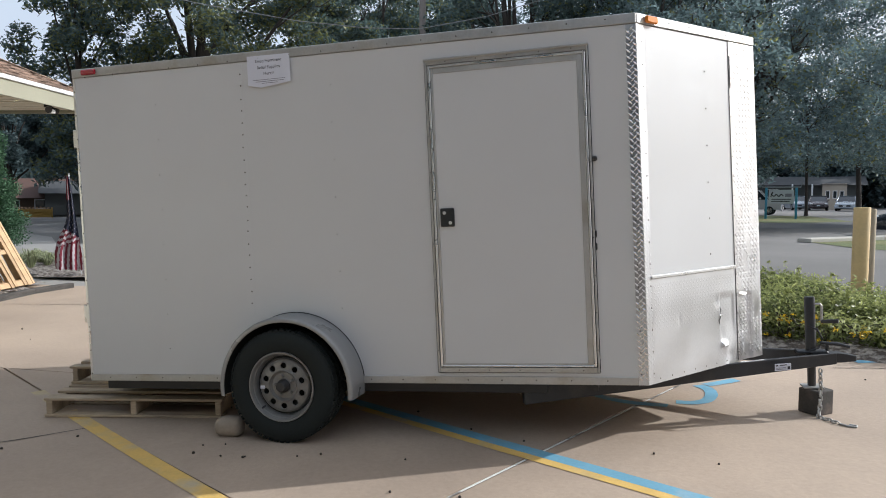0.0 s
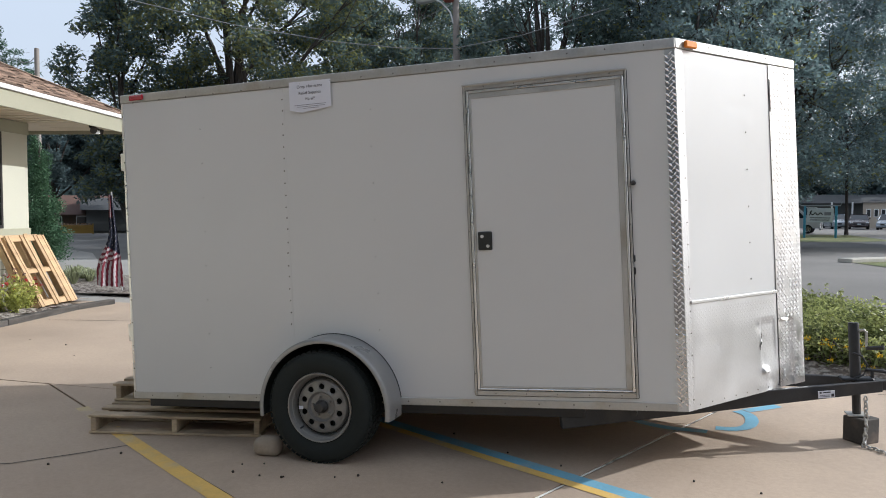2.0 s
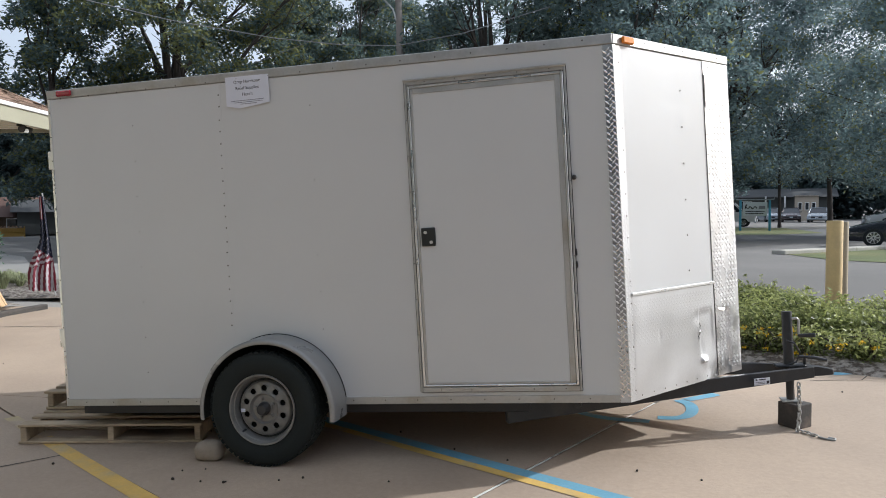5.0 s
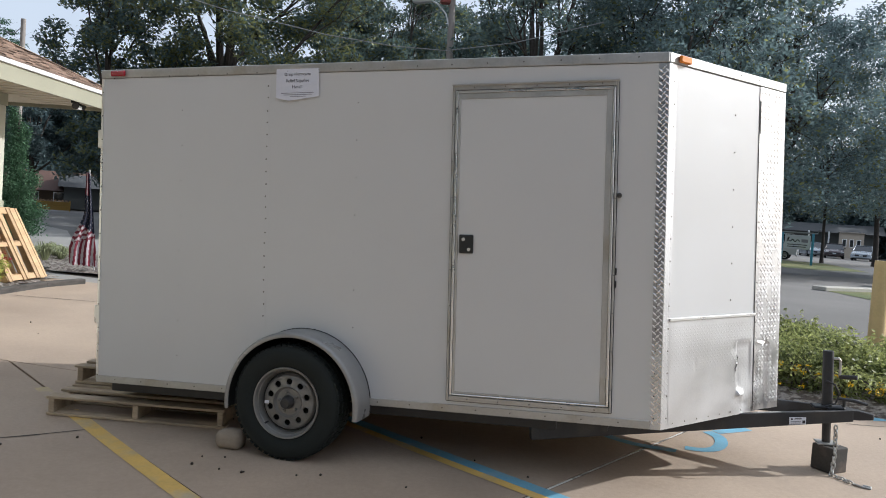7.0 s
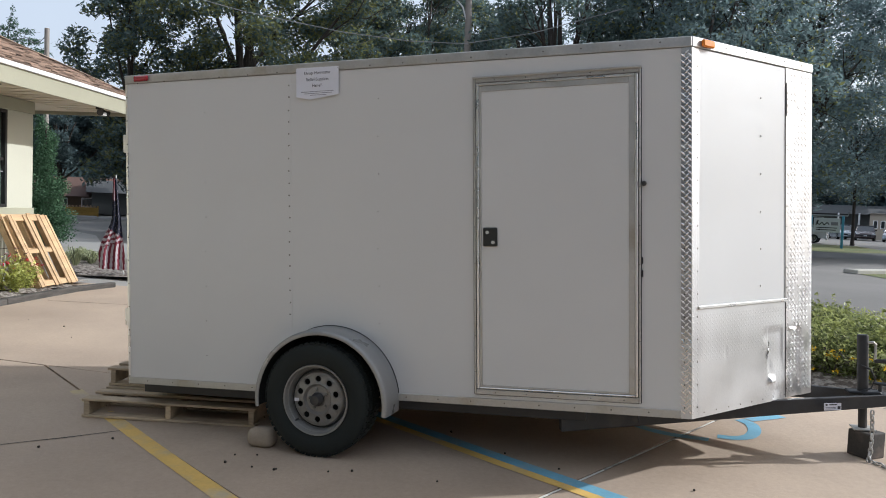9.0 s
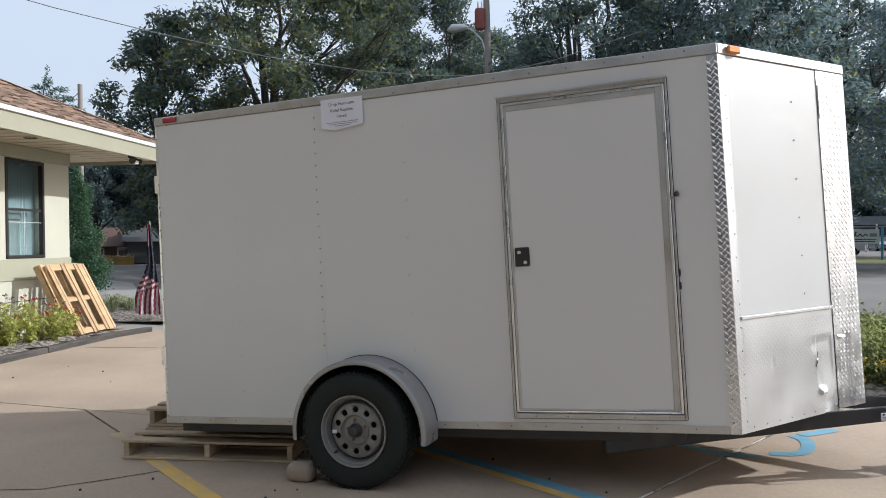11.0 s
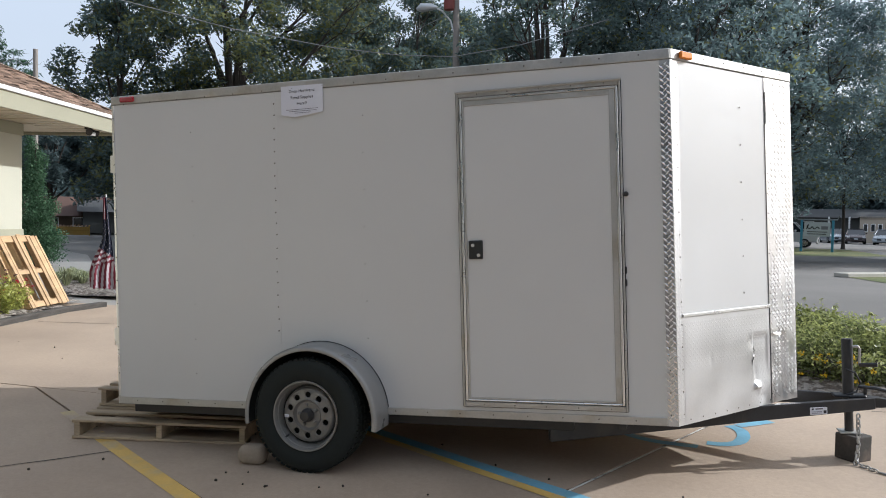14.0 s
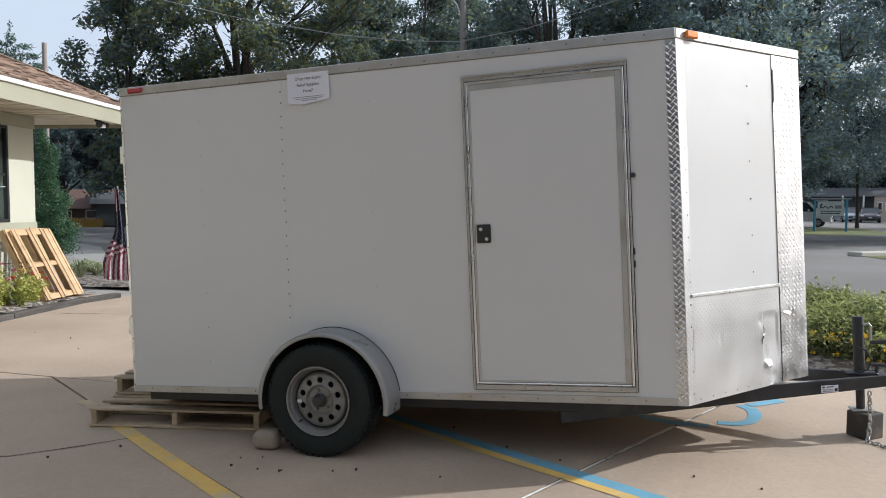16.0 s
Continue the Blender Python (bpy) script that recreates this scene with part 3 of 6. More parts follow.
tp("tear", tear, BLACK, "dark jagged tear in the stone guard", pose_m=VM)

# trims
def trim(name, z0, z1, out, m, label):
    tp(name, B(-0.006, -out, z0, LEN + 0.003, 0.012, z1, 0.004), m, label)
    tp(name, B(0.0, -out, z0, VL + out * 0.8, 0.012, z1, 0.004), m, label, pose_m=VM)
    tp(name, B(0.0, -out, z0, VL + out * 0.8, 0.012, z1, 0.004), m, label, pose_m=VM2)
    tp(name, B(-0.006, WID - 0.012, z0, LEN, WID + out, z1, 0.004), m, label)
trim("roof_trim", 1.988, 2.044, 0.008, ALUDIRT, "weathered aluminium roof edge trim")
tp("roof_trim", B(-0.012, 0.0, 1.988, 0.0, WID, 2.044, 0.003), ALUDIRT, "weathered aluminium roof edge trim")
tp("sill_trim", B(0.0, -0.006, 0.0, HUB[0] - 0.43, 0.012, 0.046, 0.003), ALUDIRT, "aluminium lower edge trim")
tp("sill_trim", B(HUB[0] + 0.43, -0.006, 0.0, 3.566, 0.012, 0.046, 0.003), ALUDIRT, "aluminium lower edge trim")

# screws
def screw_mesh(r=0.006):
    bm = bmesh.new(); lathe(bm, [(r, 0), (r * 0.85, -0.002), (r * 0.3, -0.0032)], 8)
    bm.faces.new(bm.verts[-8:] if False else [v for v in bm.verts if abs(v.co.y + 0.0032) < 1e-6])
    me = bpy.data.meshes.new("screw"); bm.to_mesh(me); bm.free(); me.materials.append(SCREW); return me
SCREW = mat("dull_screw", (0.13, 0.12, 0.11), 0.5, metal=0.4, var=0.2, scale=40, bump=0)
scr = screw_mesh()
def screw(x, z, y=0.0, m=None, s=1.0):
    o = new("screw", scr); o.parent = trailer
    o.matrix_basis = (m or Matrix.Identity(4)) @ Matrix.Translation((x, y, z)) @ Matrix.Scale(s, 4)
random.seed(11)
for z in np.arange(0.50, 1.96, 0.0755): screw(SEAM + random.uniform(-0.003, 0.003), z + random.uniform(-0.006, 0.006), -0.0015, s=0.88)
for x in (0.615, 1.826):
    for z in np.arange(0.215 if x < 1 else 0.46, 1.9, 0.2265): screw(x + random.uniform(-0.004, 0.004), z, 0, s=0.62)
for z in np.arange(0.05, 1.95, 0.157): screw(0.008, z, -0.0045, s=0.8)
for x in np.arange(0.1, 3.55, 0.21): screw(x, 2.022, -0.0082, s=0.8)
for x in np.arange(2.0, 3.55, 0.2): screw(x, 0.024, -0.0062, s=0.75)
for x in np.arange(0.15, 1.0, 0.2): screw(x, 0.024, -0.0062, s=0.75)
for z in np.arange(0.06, 1.95, 0.122): screw(0.045, z, -0.0045, VM, 0.8); screw(3.585, z, -0.0045, s=0.8)
for z in np.arange(0.06, 1.9, 0.122): screw(0.895, z, -0.006, VM, 0.7)
for z in (1.78, 1.56, 1.34, 1.12, 0.905, 0.69): screw(0.63, z, -0.002, VM, 0.9)
for x in np.arange(0.1, 1.1, 0.19): screw(x, 2.02, -0.0082, VM, 0.8)
for x in np.arange(0.1, 0.88, 0.11): screw(x, 0.025, -0.006, VM, 0.7)

# side door
DX0, DX1, DZ0, DZ1 = 2.424, 3.360, 0.070, 1.896
door = tp("side_door", B(DX0 + 0.046, -0.010, DZ0 + 0.054, DX1 - 0.062, 0.0, DZ1 - 0.076, 0.003), WHITE, "closed white side door in an aluminium frame")
def frame_bars(inset, wide, y0, y1, m, name, bev=0.003):
    """Four bars; inset and wide run left, right, bottom, top."""
    x0, x1, z0, z1 = DX0 + inset[0], DX1 - inset[1], DZ0 + inset[2], DZ1 - inset[3]
    l, r, u, o = wide
    for c in ((x0, z0, x0 + l, z1), (x1 - r, z0, x1, z1), (x0 + l, z0, x1 - r, z0 + u), (x0 + l, z1 - o, x1 - r, z1)):
        part(name, B(c[0], y0, c[1], c[2], y1, c[3], bev), m, door)
frame_bars((0, 0, 0, 0), (0.014, 0.012, 0.030, 0.026), -0.016, 0.0, ALUDIRT, "outer_frame")
frame_bars((0.018, 0.016, 0.034, 0.030), (0.014, 0.014, 0.009, 0.014), -0.020, 0.0, ALU, "frame_lip", 0.003)
frame_bars((0.033, 0.031, 0.044, 0.045), (0.015, 0.033, 0.012, 0.033), -0.014, 0.0, ALUDIRT, "door_edge", 0.002)
part("drip_cap", B(DX0 - 0.004, -0.030, DZ1 - 0.004, DX1 + 0.004, 0.0, DZ1 + 0.008, 0.003), ALUDIRT, door)
for x0_, x1_, z0_, z1_, y_ in ((DX0 + 0.0145, DX0 + 0.0175, DZ0 + 0.03, DZ1 - 0.03, -0.006), (DX1 - 0.0155, DX1 - 0.0125, DZ0 + 0.03, DZ1 - 0.03, -0.006), (DX0 - 0.004, DX0, DZ0, DZ1, -0.005), (DX1, DX1 + 0.004, DZ0, DZ1, -0.004),
        (DX0 + 0.015, DX1 - 0.013, DZ0 + 0.0305, DZ0 + 0.0335, -0.006), (DX0 + 0.015, DX1 - 0.013, DZ1 - 0.0295, DZ1 - 0.0265, -0.006), (DX0, DX1, DZ0 - 0.004, DZ0, -0.004)):
    part("gasket", B(x0_, y_, z0_, x1_, -0.001, z1_), BLACK, door)
lt = part("latch", B(2.480, -0.022, 0.927, 2.565, -0.008, 1.036, 0.010, seg=2), PLASTIC, door, "black flush latch plate")
for x, z in ((2.507, 1.008), (2.54, 0.95)):
    s = bmesh.new(); lathe(s, [(0.010, -0.022), (0.010, -0.027), (0.0001, -0.027)], 12); part("key_cylinder", s, ALU, lt, pose_m=Matrix.Translation((x, 0, z)))
for z in np.arange(0.2, 1.85, 0.21):
    for x in (DX0 + 0.007, DX1 - 0.006): screw(x, z, -0.0162, s=0.55)
for x in np.arange(2.55, 3.3, 0.18):
    for z in (DZ0 + 0.014, DZ1 - 0.012): screw(x, z, -0.0162, s=0.65)
k = bmesh.new(); lathe(k, [(0.014, 0), (0.014, -0.02), (0.009, -0.034), (0.0001, -0.036)], 14); tp("door_holdback", k, BLACK, "small dark door holdback", pose_m=Matrix.Translation((3.376, 0, 1.268)))
for z in (0.85, 0.78): tp("hinge_knuckle", B(DX1 + 0.001, -0.014, z - 0.02, DX1 + 0.012, 0.0, z + 0.02, 0.004), BLACK)

# lamps
a = bmesh.new(); box(a, 0.068, -0.030, 1.995, 0.165, -0.008, 2.034, 0.006); tp("marker_lamp", a, ORANGE, "amber clearance marker lamp", pose_m=VM)
tp("marker_lamp", B(0.075, -0.026, 1.997, 0.19, -0.008, 2.034, 0.008), RED, "red clearance marker lamp")

# fender: a band bent round the wheel, with a rolled outer edge
def fender():
    bm = bmesh.new(); rows = []
    prof = [(0.437, 0.0), (0.436, -0.10), (0.434, -0.182), (0.430, -0.194), (0.422, -0.201), (0.412, -0.202), (0.404, -0.198), (0.403, -0.193), (0.416, -0.190), (0.426, -0.178), (0.428, -0.10), (0.430, 0.0)]
    A = list(np.linspace(radians(186), radians(-8), 45))
    for a in A:
        rows.append([bm.verts.new((1.515 + r * math.cos(a), y, r * math.sin(a))) for r, y in prof])
    for q, r in zip(rows, rows[1:]):
        for i in range(len(prof) - 1): bm.faces.new((q[i], q[i + 1], r[i + 1], r[i]))
    for r in (rows[0], rows[-1]): bm.faces.new(r)
    return bm
tp("fender", fender(), SILVER, "silver-painted sheet steel fender", True)
tp("fender_seal", T([(1.515 + 0.4385 * math.cos(a), -0.001, 0.4385 * math.sin(a)) for a in np.linspace(radians(183), radians(-5), 40)], 0.0035, 6), BLACK, "dark line along the joint of fender and side", True)
# dark sheet under the fender stands in for shade in the tyre gap
ln = bmesh.new(); rows = []
for a in np.linspace(radians(186), radians(-8), 33):
    rows.append([ln.verts.new((1.515 + 0.4245 * math.cos(a), y, 0.4245 * math.sin(a))) for y in (-0.186, 0.0)])
for q, r in zip(rows, rows[1:]): ln.faces.new((q[0], q[1], r[1], r[0]))
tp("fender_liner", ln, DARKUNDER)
# wheel well behind the opening
w = bmesh.new(); rows = []
for a in np.linspace(math.pi + 0.1, -0.1, 25):
    rows.append([w.verts.new((HUB[0] + 0.402 * math.cos(a), y, HUB[1] + 0.402 * math.sin(a))) for y in (0.021, 0.30)])
for q, r in zip(rows, rows[1:]): w.faces.new((q[0], q[1], r[1], r[0]))
w.faces.new([r[1] for r in rows])
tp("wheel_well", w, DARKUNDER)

# wheel
wheel = thing("wheel", "", "", Matrix.Translation((HUB[0] + 0.014, -0.105, HUB[1] + 0.002))); wheel.parent = trailer
for kx in ("label", "category"):
    if kx in wheel: del wheel[kx]
t = bmesh.new()
lathe(t, [(0.205, -0.085), (0.225, -0.102), (0.27, -0.108), (0.305, -0.104), (0.325, -0.095), (0.335, -0.08), (0.338, -0.03), (0.338, 0.03), (0.335, 0.08), (0.325, 0.095), (0.29, 0.105), (0.225, 0.10), (0.205, 0.085)], 56)
part("tyre", t, RUBBER, wheel, "black trailer tyre", True)
tr = bmesh.new()
for i in range(56):
    for s in (-1, 1):
        box(tr, -0.013, 0.025 * s - 0.018, 0.336, 0.013, 0.025 * s + 0.018, 0.343, m=Matrix.Rotation(2 * math.pi * (i + 0.25 * s) / 56, 4, "Y"))
        box(tr, -0.013, 0.078 * s - 0.014, 0.331, 0.013, 0.078 * s + 0.014, 0.340, m=Matrix.Rotation(2 * math.pi * (i + 0.5) / 56, 4, "Y"))
o = part("tyre_tread", tr, RUBBER, wheel); o["kind"] = "stuff"
rm = bmesh.new()
lathe(rm, [(0.205, 0.09), (0.195, 0.05), (0.178, 0.0), (0.178, -0.03), (0.186, -0.06), (0.190, -0.075), (0.205, -0.085), (0.212, -0.096), (0.209, -0.104), (0.202, -0.103), (0.197, -0.092), (0.192, -0.070), (0.186, -0.045), (0.178, -0.030), (0.170, -0.028)], 48)
part("rim", rm, RIM, wheel, "silver steel spoke-hole rim", True)
dc = bmesh.new()
HOLE_R, HOLE_C, DR0, DR1 = 0.0185, 0.122, 0.098, 0.148
def disc_y(r): return -0.056 - 0.013 * (0.155 - r) / 0.06
lathe(dc, [(0.176, -0.028), (0.168, -0.030), (0.163, -0.050), (0.155, disc_y(0.155)), (DR1, disc_y(DR1))], 60)
lathe(dc, [(DR0, disc_y(DR0)), (0.092, -0.071), (0.084, -0.060), (0.078, -0.054), (0.045, -0.054), (0.040, -0.06)], 60)
for i in range(10):     # one sector round each opening
    a0 = 2 * math.pi * i / 10 + radians(16)
    cx, cz = HOLE_C * math.cos(a0), HOLE_C * math.sin(a0)
    edge_ = [(DR1, -18 + 6 * k) for k in range(6)] + [(DR1 + (DR0 - DR1) * k / 6, 18) for k in range(6)] + [(DR0, 18 - 6 * k) for k in range(6)] + [(DR0 + (DR1 - DR0) * k / 6, -18) for k in range(6)]
    lo_, hi_, in_ = [], [], []
    for r_, da in edge_:
        x_, z_ = r_ * math.cos(a0 + radians(da)), r_ * math.sin(a0 + radians(da))
        lo_.append(dc.verts.new((x_, disc_y(r_), z_)))
        k_ = Vector((x_ - cx, z_ - cz)).normalized()
        hi_.append(dc.verts.new((cx + k_.x * HOLE_R, disc_y(HOLE_C) - 0.001, cz + k_.y * HOLE_R)))
        in_.append(dc.verts.new((cx + k_.x * HOLE_R * 0.97, disc_y(HOLE_C) + 0.007, cz + k_.y * HOLE_R * 0.97)))
    for k in range(24):
        m_ = (k + 1) % 24
        dc.faces.new((lo_[k], lo_[m_], hi_[m_], hi_[k])); dc.faces.new((hi_[k], hi_[m_], in_[m_], in_[k]))
bmesh.ops.remove_doubles(dc, verts=dc.verts, dist=1e-5)
# dark ring painted into the seam, where the recess lies in shade
rgp = bmesh.new(); lathe(rgp, [(0.179, -0.0325), (0.166, -0.0355), (0.1635, -0.047)], 48); part("rim_seam", rgp, DARKUNDER, wheel)
part("disc", dc, RIM, wheel, "silver wheel disc with ten round vents", True)
# added backing disc: the vents' shade is put into its dark colour
bk_ = bmesh.new(); rg = lathe(bk_, [(0.172, -0.012), (0.06, -0.012)], 32); bk_.faces.new(rg[1]); part("brake_drum", bk_, DARKUNDER, wheel, "dark backing disc that blackens the vents")
for i in range(10):
    a = 2 * math.pi * i / 10 + radians(16)
    hb = bmesh.new(); lathe(hb, [(HOLE_R + 0.0035, 0.0004), (HOLE_R + 0.0022, -0.0022), (HOLE_R - 0.0002, -0.0008)], 20)
    part("vent_rim", hb, RIM, wheel, pose_m=Matrix.Translation((HOLE_C * math.cos(a), disc_y(HOLE_C), HOLE_C * math.sin(a))))
for i in range(5):
    a = 2 * math.pi * i / 5 + 0.5
    nb = bmesh.new(); rg = lathe(nb, [(0.010, 0.0), (0.010, -0.012), (0.006, -0.017)], 6); nb.faces.new(rg[2])
    part("lug_nut", nb, RIM, wheel, pose_m=Matrix.Translation((0.060 * math.cos(a), -0.052, 0.060 * math.sin(a))))
hb = bmesh.new(); rg = lathe(hb, [(0.040, -0.05), (0.040, -0.075), (0.034, -0.082), (0.032, -0.105), (0.027, -0.112), (0.012, -0.114)], 24); hb.faces.new(rg[-1])
part("hub_cap", hb, BLACK, wheel, "dark greasy hub cap", True)
part("valve_stem", T([(-0.13, -0.06, -0.125), (-0.138, -0.085, -0.132)], 0.006, 8), BLACK, wheel)
part("balance_weight", B(-0.155, -0.066, -0.02, -0.125, -0.060, 0.0, 0.002), PAPER, wheel)
# axle, frame and far wheel
tp("axle", T([(HUB[0], -0.05, HUB[1] - 0.02), (HUB[0], WID, HUB[1] - 0.02)], 0.035, 10), BLACK)
fw = bmesh.new(); lathe(fw, [(0.05, -0.1), (0.2, -0.1), (0.33, -0.08), (0.338, 0), (0.33, 0.08), (0.2, 0.1), (0.05, 0.1)], 36)
tp("far_wheel", fw, RUBBER, "black trailer tyre", True, pose_m=Matrix.Translation((HUB[0], WID + 0.10, HUB[1])))
# unseen underside made pale so that it bounces light under the trailer
UNDER_BOUNCE = mat("floor_bounce", (0.24, 0.19, 0.14), 0.85, var=0.15, scale=2, fine=30, bump=0.1)
tp("floor_pan", B(0.02, 0.03, -0.004, LEN - 0.02, WID - 0.03, 0.04), UNDER_BOUNCE, "unseen floor underside, pale to bounce light below")
b = bmesh.new(); prism(b, [(LEN - 0.02, 0.04), (TIP[0] - 0.05, 0.91), (LEN - 0.02, WID - 0.04)], -0.004, 0.03); tp("floor_pan", b, UNDER_BOUNCE)
for y in (0.10, WID - 0.15): tp("frame_rail", B(0.04, y, -0.075, 3.05, y + 0.05, -0.004, 0.004), BLACK)
for x in (0.05, 0.6, 2.1, 2.7, 3.3): tp("cross_member", B(x, 0.15, -0.07, x + 0.04, WID - 0.15, -0.005), BLACK)
# A-frame tongue
def beam(p, q, w, h, name, label=""):
    p, q = Vector(p), Vector(q)
    d = q - p; bm = B(0, -w / 2, -h / 2, d.length, w / 2, h / 2, 0.005)
    for v in bm.verts:      # the end is cut back under the coupler
        if v.co.x > d.length - 0.02: v.co.y *= 0.55; v.co.z = v.co.z * 0.55 + 0.012
    bm.faces.ensure_lookup_table()
    ang = math.atan2(d.y, d.x); pit = -math.asin(d.z / d.length)
    return tp(name, bm, BLACK, label, pose_m=Matrix.Translation(p) @ Matrix.Rotation(ang, 4, "Z") @ Matrix.Rotation(pit, 4, "Y"))
beam((2.9, 0.13, -0.085), (4.778, 0.875, -0.028), 0.055, 0.126, "tongue_beam", "black steel A-frame tongue beam")
beam((2.9, WID - 0.13, -0.085), (4.778, 0.945, -0.028), 0.055, 0.126, "tongue_beam", "black steel A-frame tongue beam")
cp = bmesh.new()
box(cp, 4.52, 0.862, 0.024, 4.70, 0.958, 0.040, 0.004)
prism(cp, [(4.60, 0.86), (4.78, 0.872), (4.86, 0.885), (4.872, 0.91), (4.86, 0.935), (4.78, 0.948), (4.60, 0.96)], -0.035, 0.036)
bmesh.ops.bevel(cp, geom=[e for e in cp.edges], offset=0.006, segments=2, affect="EDGES", profile=0.5)
for v in cp.verts:
    if v.co.x > 4.72: v.co.z = -0.022 + (v.co.z + 0.022) * (1 - (v.co.x - 4.72) * 3.6)
tp("coupler", cp, BLACK, "black ball coupler", pose_m=Matrix.Translation((0.038, 0, -0.010)))
tp("coupler_latch", T([(4.70, 0.91, 0.078), (4.80, 0.91, 0.068), (4.87, 0.91, 0.050)], [0.009, 0.012, 0.010], 8), BLACK)
tp("latch_post", T([(4.74, 0.91, 0.02), (4.74, 0.91, 0.078)], 0.01, 8), BLACK)
dpl = tp("data_plate", B(4.345, 0.6705, -0.032, 4.435, 0.673, 0.004), PAPER, "white data sticker on the tongue", pose_m=Matrix.Translation((4.43, 0.6815, -0.032)) @ Matrix.Rotation(math.atan2(0.745, 1.878), 4, "Z") @ Matrix.Scale(1.18, 4) @ Matrix.Translation((-4.39, -0.671 - 0.008, 0.014)))
part("text_bar", B(4.352, 0.6692, -0.008, 4.362, 0.6703, 0.0), INK, dpl)
part("text_bar", B(4.372, 0.6692, -0.006, 4.410, 0.6703, -0.001), INK, dpl)
part("text_bar", B(4.352, 0.6692, -0.026, 4.405, 0.6703, -0.023), GREYINK, dpl)
part("text_bar", B(4.352, 0.6692, -0.019, 4.405, 0.6703, -0.016), GREYINK, dpl)
part("code_mark", B(4.415, 0.6692, -0.027, 4.430, 0.6703, -0.012), INK, dpl)
# tongue jack
jx, jy = 4.645, 0.91
jack = tp("tongue_jack", T([(jx, jy, -0.03), (jx, jy, 0.365), (jx, jy, 0.372)], [0.032, 0.032, 0.030], 16), BLACK, "black swivel tongue jack with crank", True)
part("jack_tube", T([(jx, jy, -0.200), (jx, jy, 0.0)], 0.025, 14), BLACK, jack)
part("jack_foot", B(jx - 0.06, jy - 0.06, -0.207, jx + 0.06, jy + 0.06, -0.197, 0.003), ALUDIRT, jack)
part("crank", T([(jx + 0.02, jy - 0.01, 0.325), (jx + 0.055, jy - 0.02, 0.328), (jx + 0.065, jy - 0.02, 0.315), (jx + 0.062, jy - 0.02, 0.215)], 0.008, 8), ALUDIRT, jack, "bare steel crank arm")
part("crank_handle", T([(jx + 0.06, jy - 0.02, 0.215), (jx + 0.15, jy - 0.06, 0.222)], [0.012, 0.014], 10), BLACK, jack)
part("cable_loop", T([(jx - 0.02, jy - 0.035, 0.19), (jx + 0.03, jy - 0.05, 0.17), (jx + 0.062, jy - 0.03, 0.11), (jx + 0.04, jy - 0.03, 0.05), (jx - 0.02, jy - 0.04, 0.03)], 0.006, 8), BLACK, jack)

def on_trailer(x, y, z): return TM @ Vector((x, y, z))
# safety chain: separate links, hanging from the tongue to the ground
chain = thing("safety_chain", "grey steel safety chain hanging from the tongue onto concrete", "chain")
p0 = on_trailer(4.672, 0.80, -0.085); base_z = ground_z(4.7) + 0.008
pathc = [p0, p0 + Vector((0.005, -0.005, -0.12)), Vector((p0.x + 0.0, p0.y - 0.02, base_z + 0.05)), Vector((p0.x - 0.015, p0.y - 0.05, base_z)), Vector((p0.x + 0.04, p0.y - 0.10, base_z)), Vector((p0.x + 0.08, p0.y - 0.17, base_z))]
def along(P, s):
    for a, b in zip(P, P[1:]):
        l = (b - a).length
        if s <= l: return a.lerp(b, s / l), (b - a).normalized()
        s -= l
    return P[-1], (P[-1] - P[-2]).normalized()
tot = sum((b - a).length for a, b in zip(pathc, pathc[1:]))
lk = bmesh.new()
ring = [(0.019 * math.cos(a) * (1.0), 0.011 * math.sin(a), 0) for a in np.linspace(0, 2 * math.pi, 13)[:-1]]
ringv = []
for i, p in enumerate(ring):
    p = Vector(p); d = (Vector(ring[(i + 1) % 12]) - Vector(ring[i - 1])).normalized(); nrm = d.cross((0, 0, 1))
    ringv.append([lk.verts.new(p + 0.005 * (math.cos(q) * nrm + math.sin(q) * Vector((0, 0, 1)))) for q in np.linspace(0, 2 * math.pi, 7)[:-1]])
for i in range(12):
    for j in range(6): lk.faces.new((ringv[i][j], ringv[i][(j + 1) % 6], ringv[(i + 1) % 12][(j + 1) % 6], ringv[(i + 1) % 12][j]))
lme = bpy.data.meshes.new("link"); lk.to_mesh(lme); lk.free(); lme.materials.append(ALUDIRT)
s, i = 0.0, 0
while s < tot:
    p, d = along(pathc, s)
    o = new("link", lme); o.parent = chain
    o.matrix_basis = Matrix.Translation(p) @ d.to_track_quat("X", "Z").to_matrix().to_4x4() @ Matrix.Rotation(radians(90 * (i % 2) + 20), 4, "X")
    s += 0.028; i += 1
hk = T([pathc[-1], pathc[-1] + Vector((0.03, -0.03, 0)), pathc[-1] + Vector((0.075, -0.045, 0)), pathc[-1] + Vector((0.085, -0.02, 0)), pathc[-1] + Vector((0.05, 0.0, 0))], 0.007, 8)
part("hook", hk, ALUDIRT, chain, "open steel hook")

# the roof line climbs a little towards the rear
def climb(x): return 0.038 * (1 - min(max(x, 0.0) / LEN, 1.0))
for o in trailer.children:
    if o.type != "MESH" or o.matrix_basis.to_3x3() != Matrix.Identity(3): continue
    if o.data.users > 1:
        if o.matrix_basis.translation.z > 1.95: o.matrix_basis.translation.z += climb(o.matrix_basis.translation.x)
        continue
    for v in o.data.vertices:
        if v.co.z > 1.9: v.co.z += climb(v.co.x)
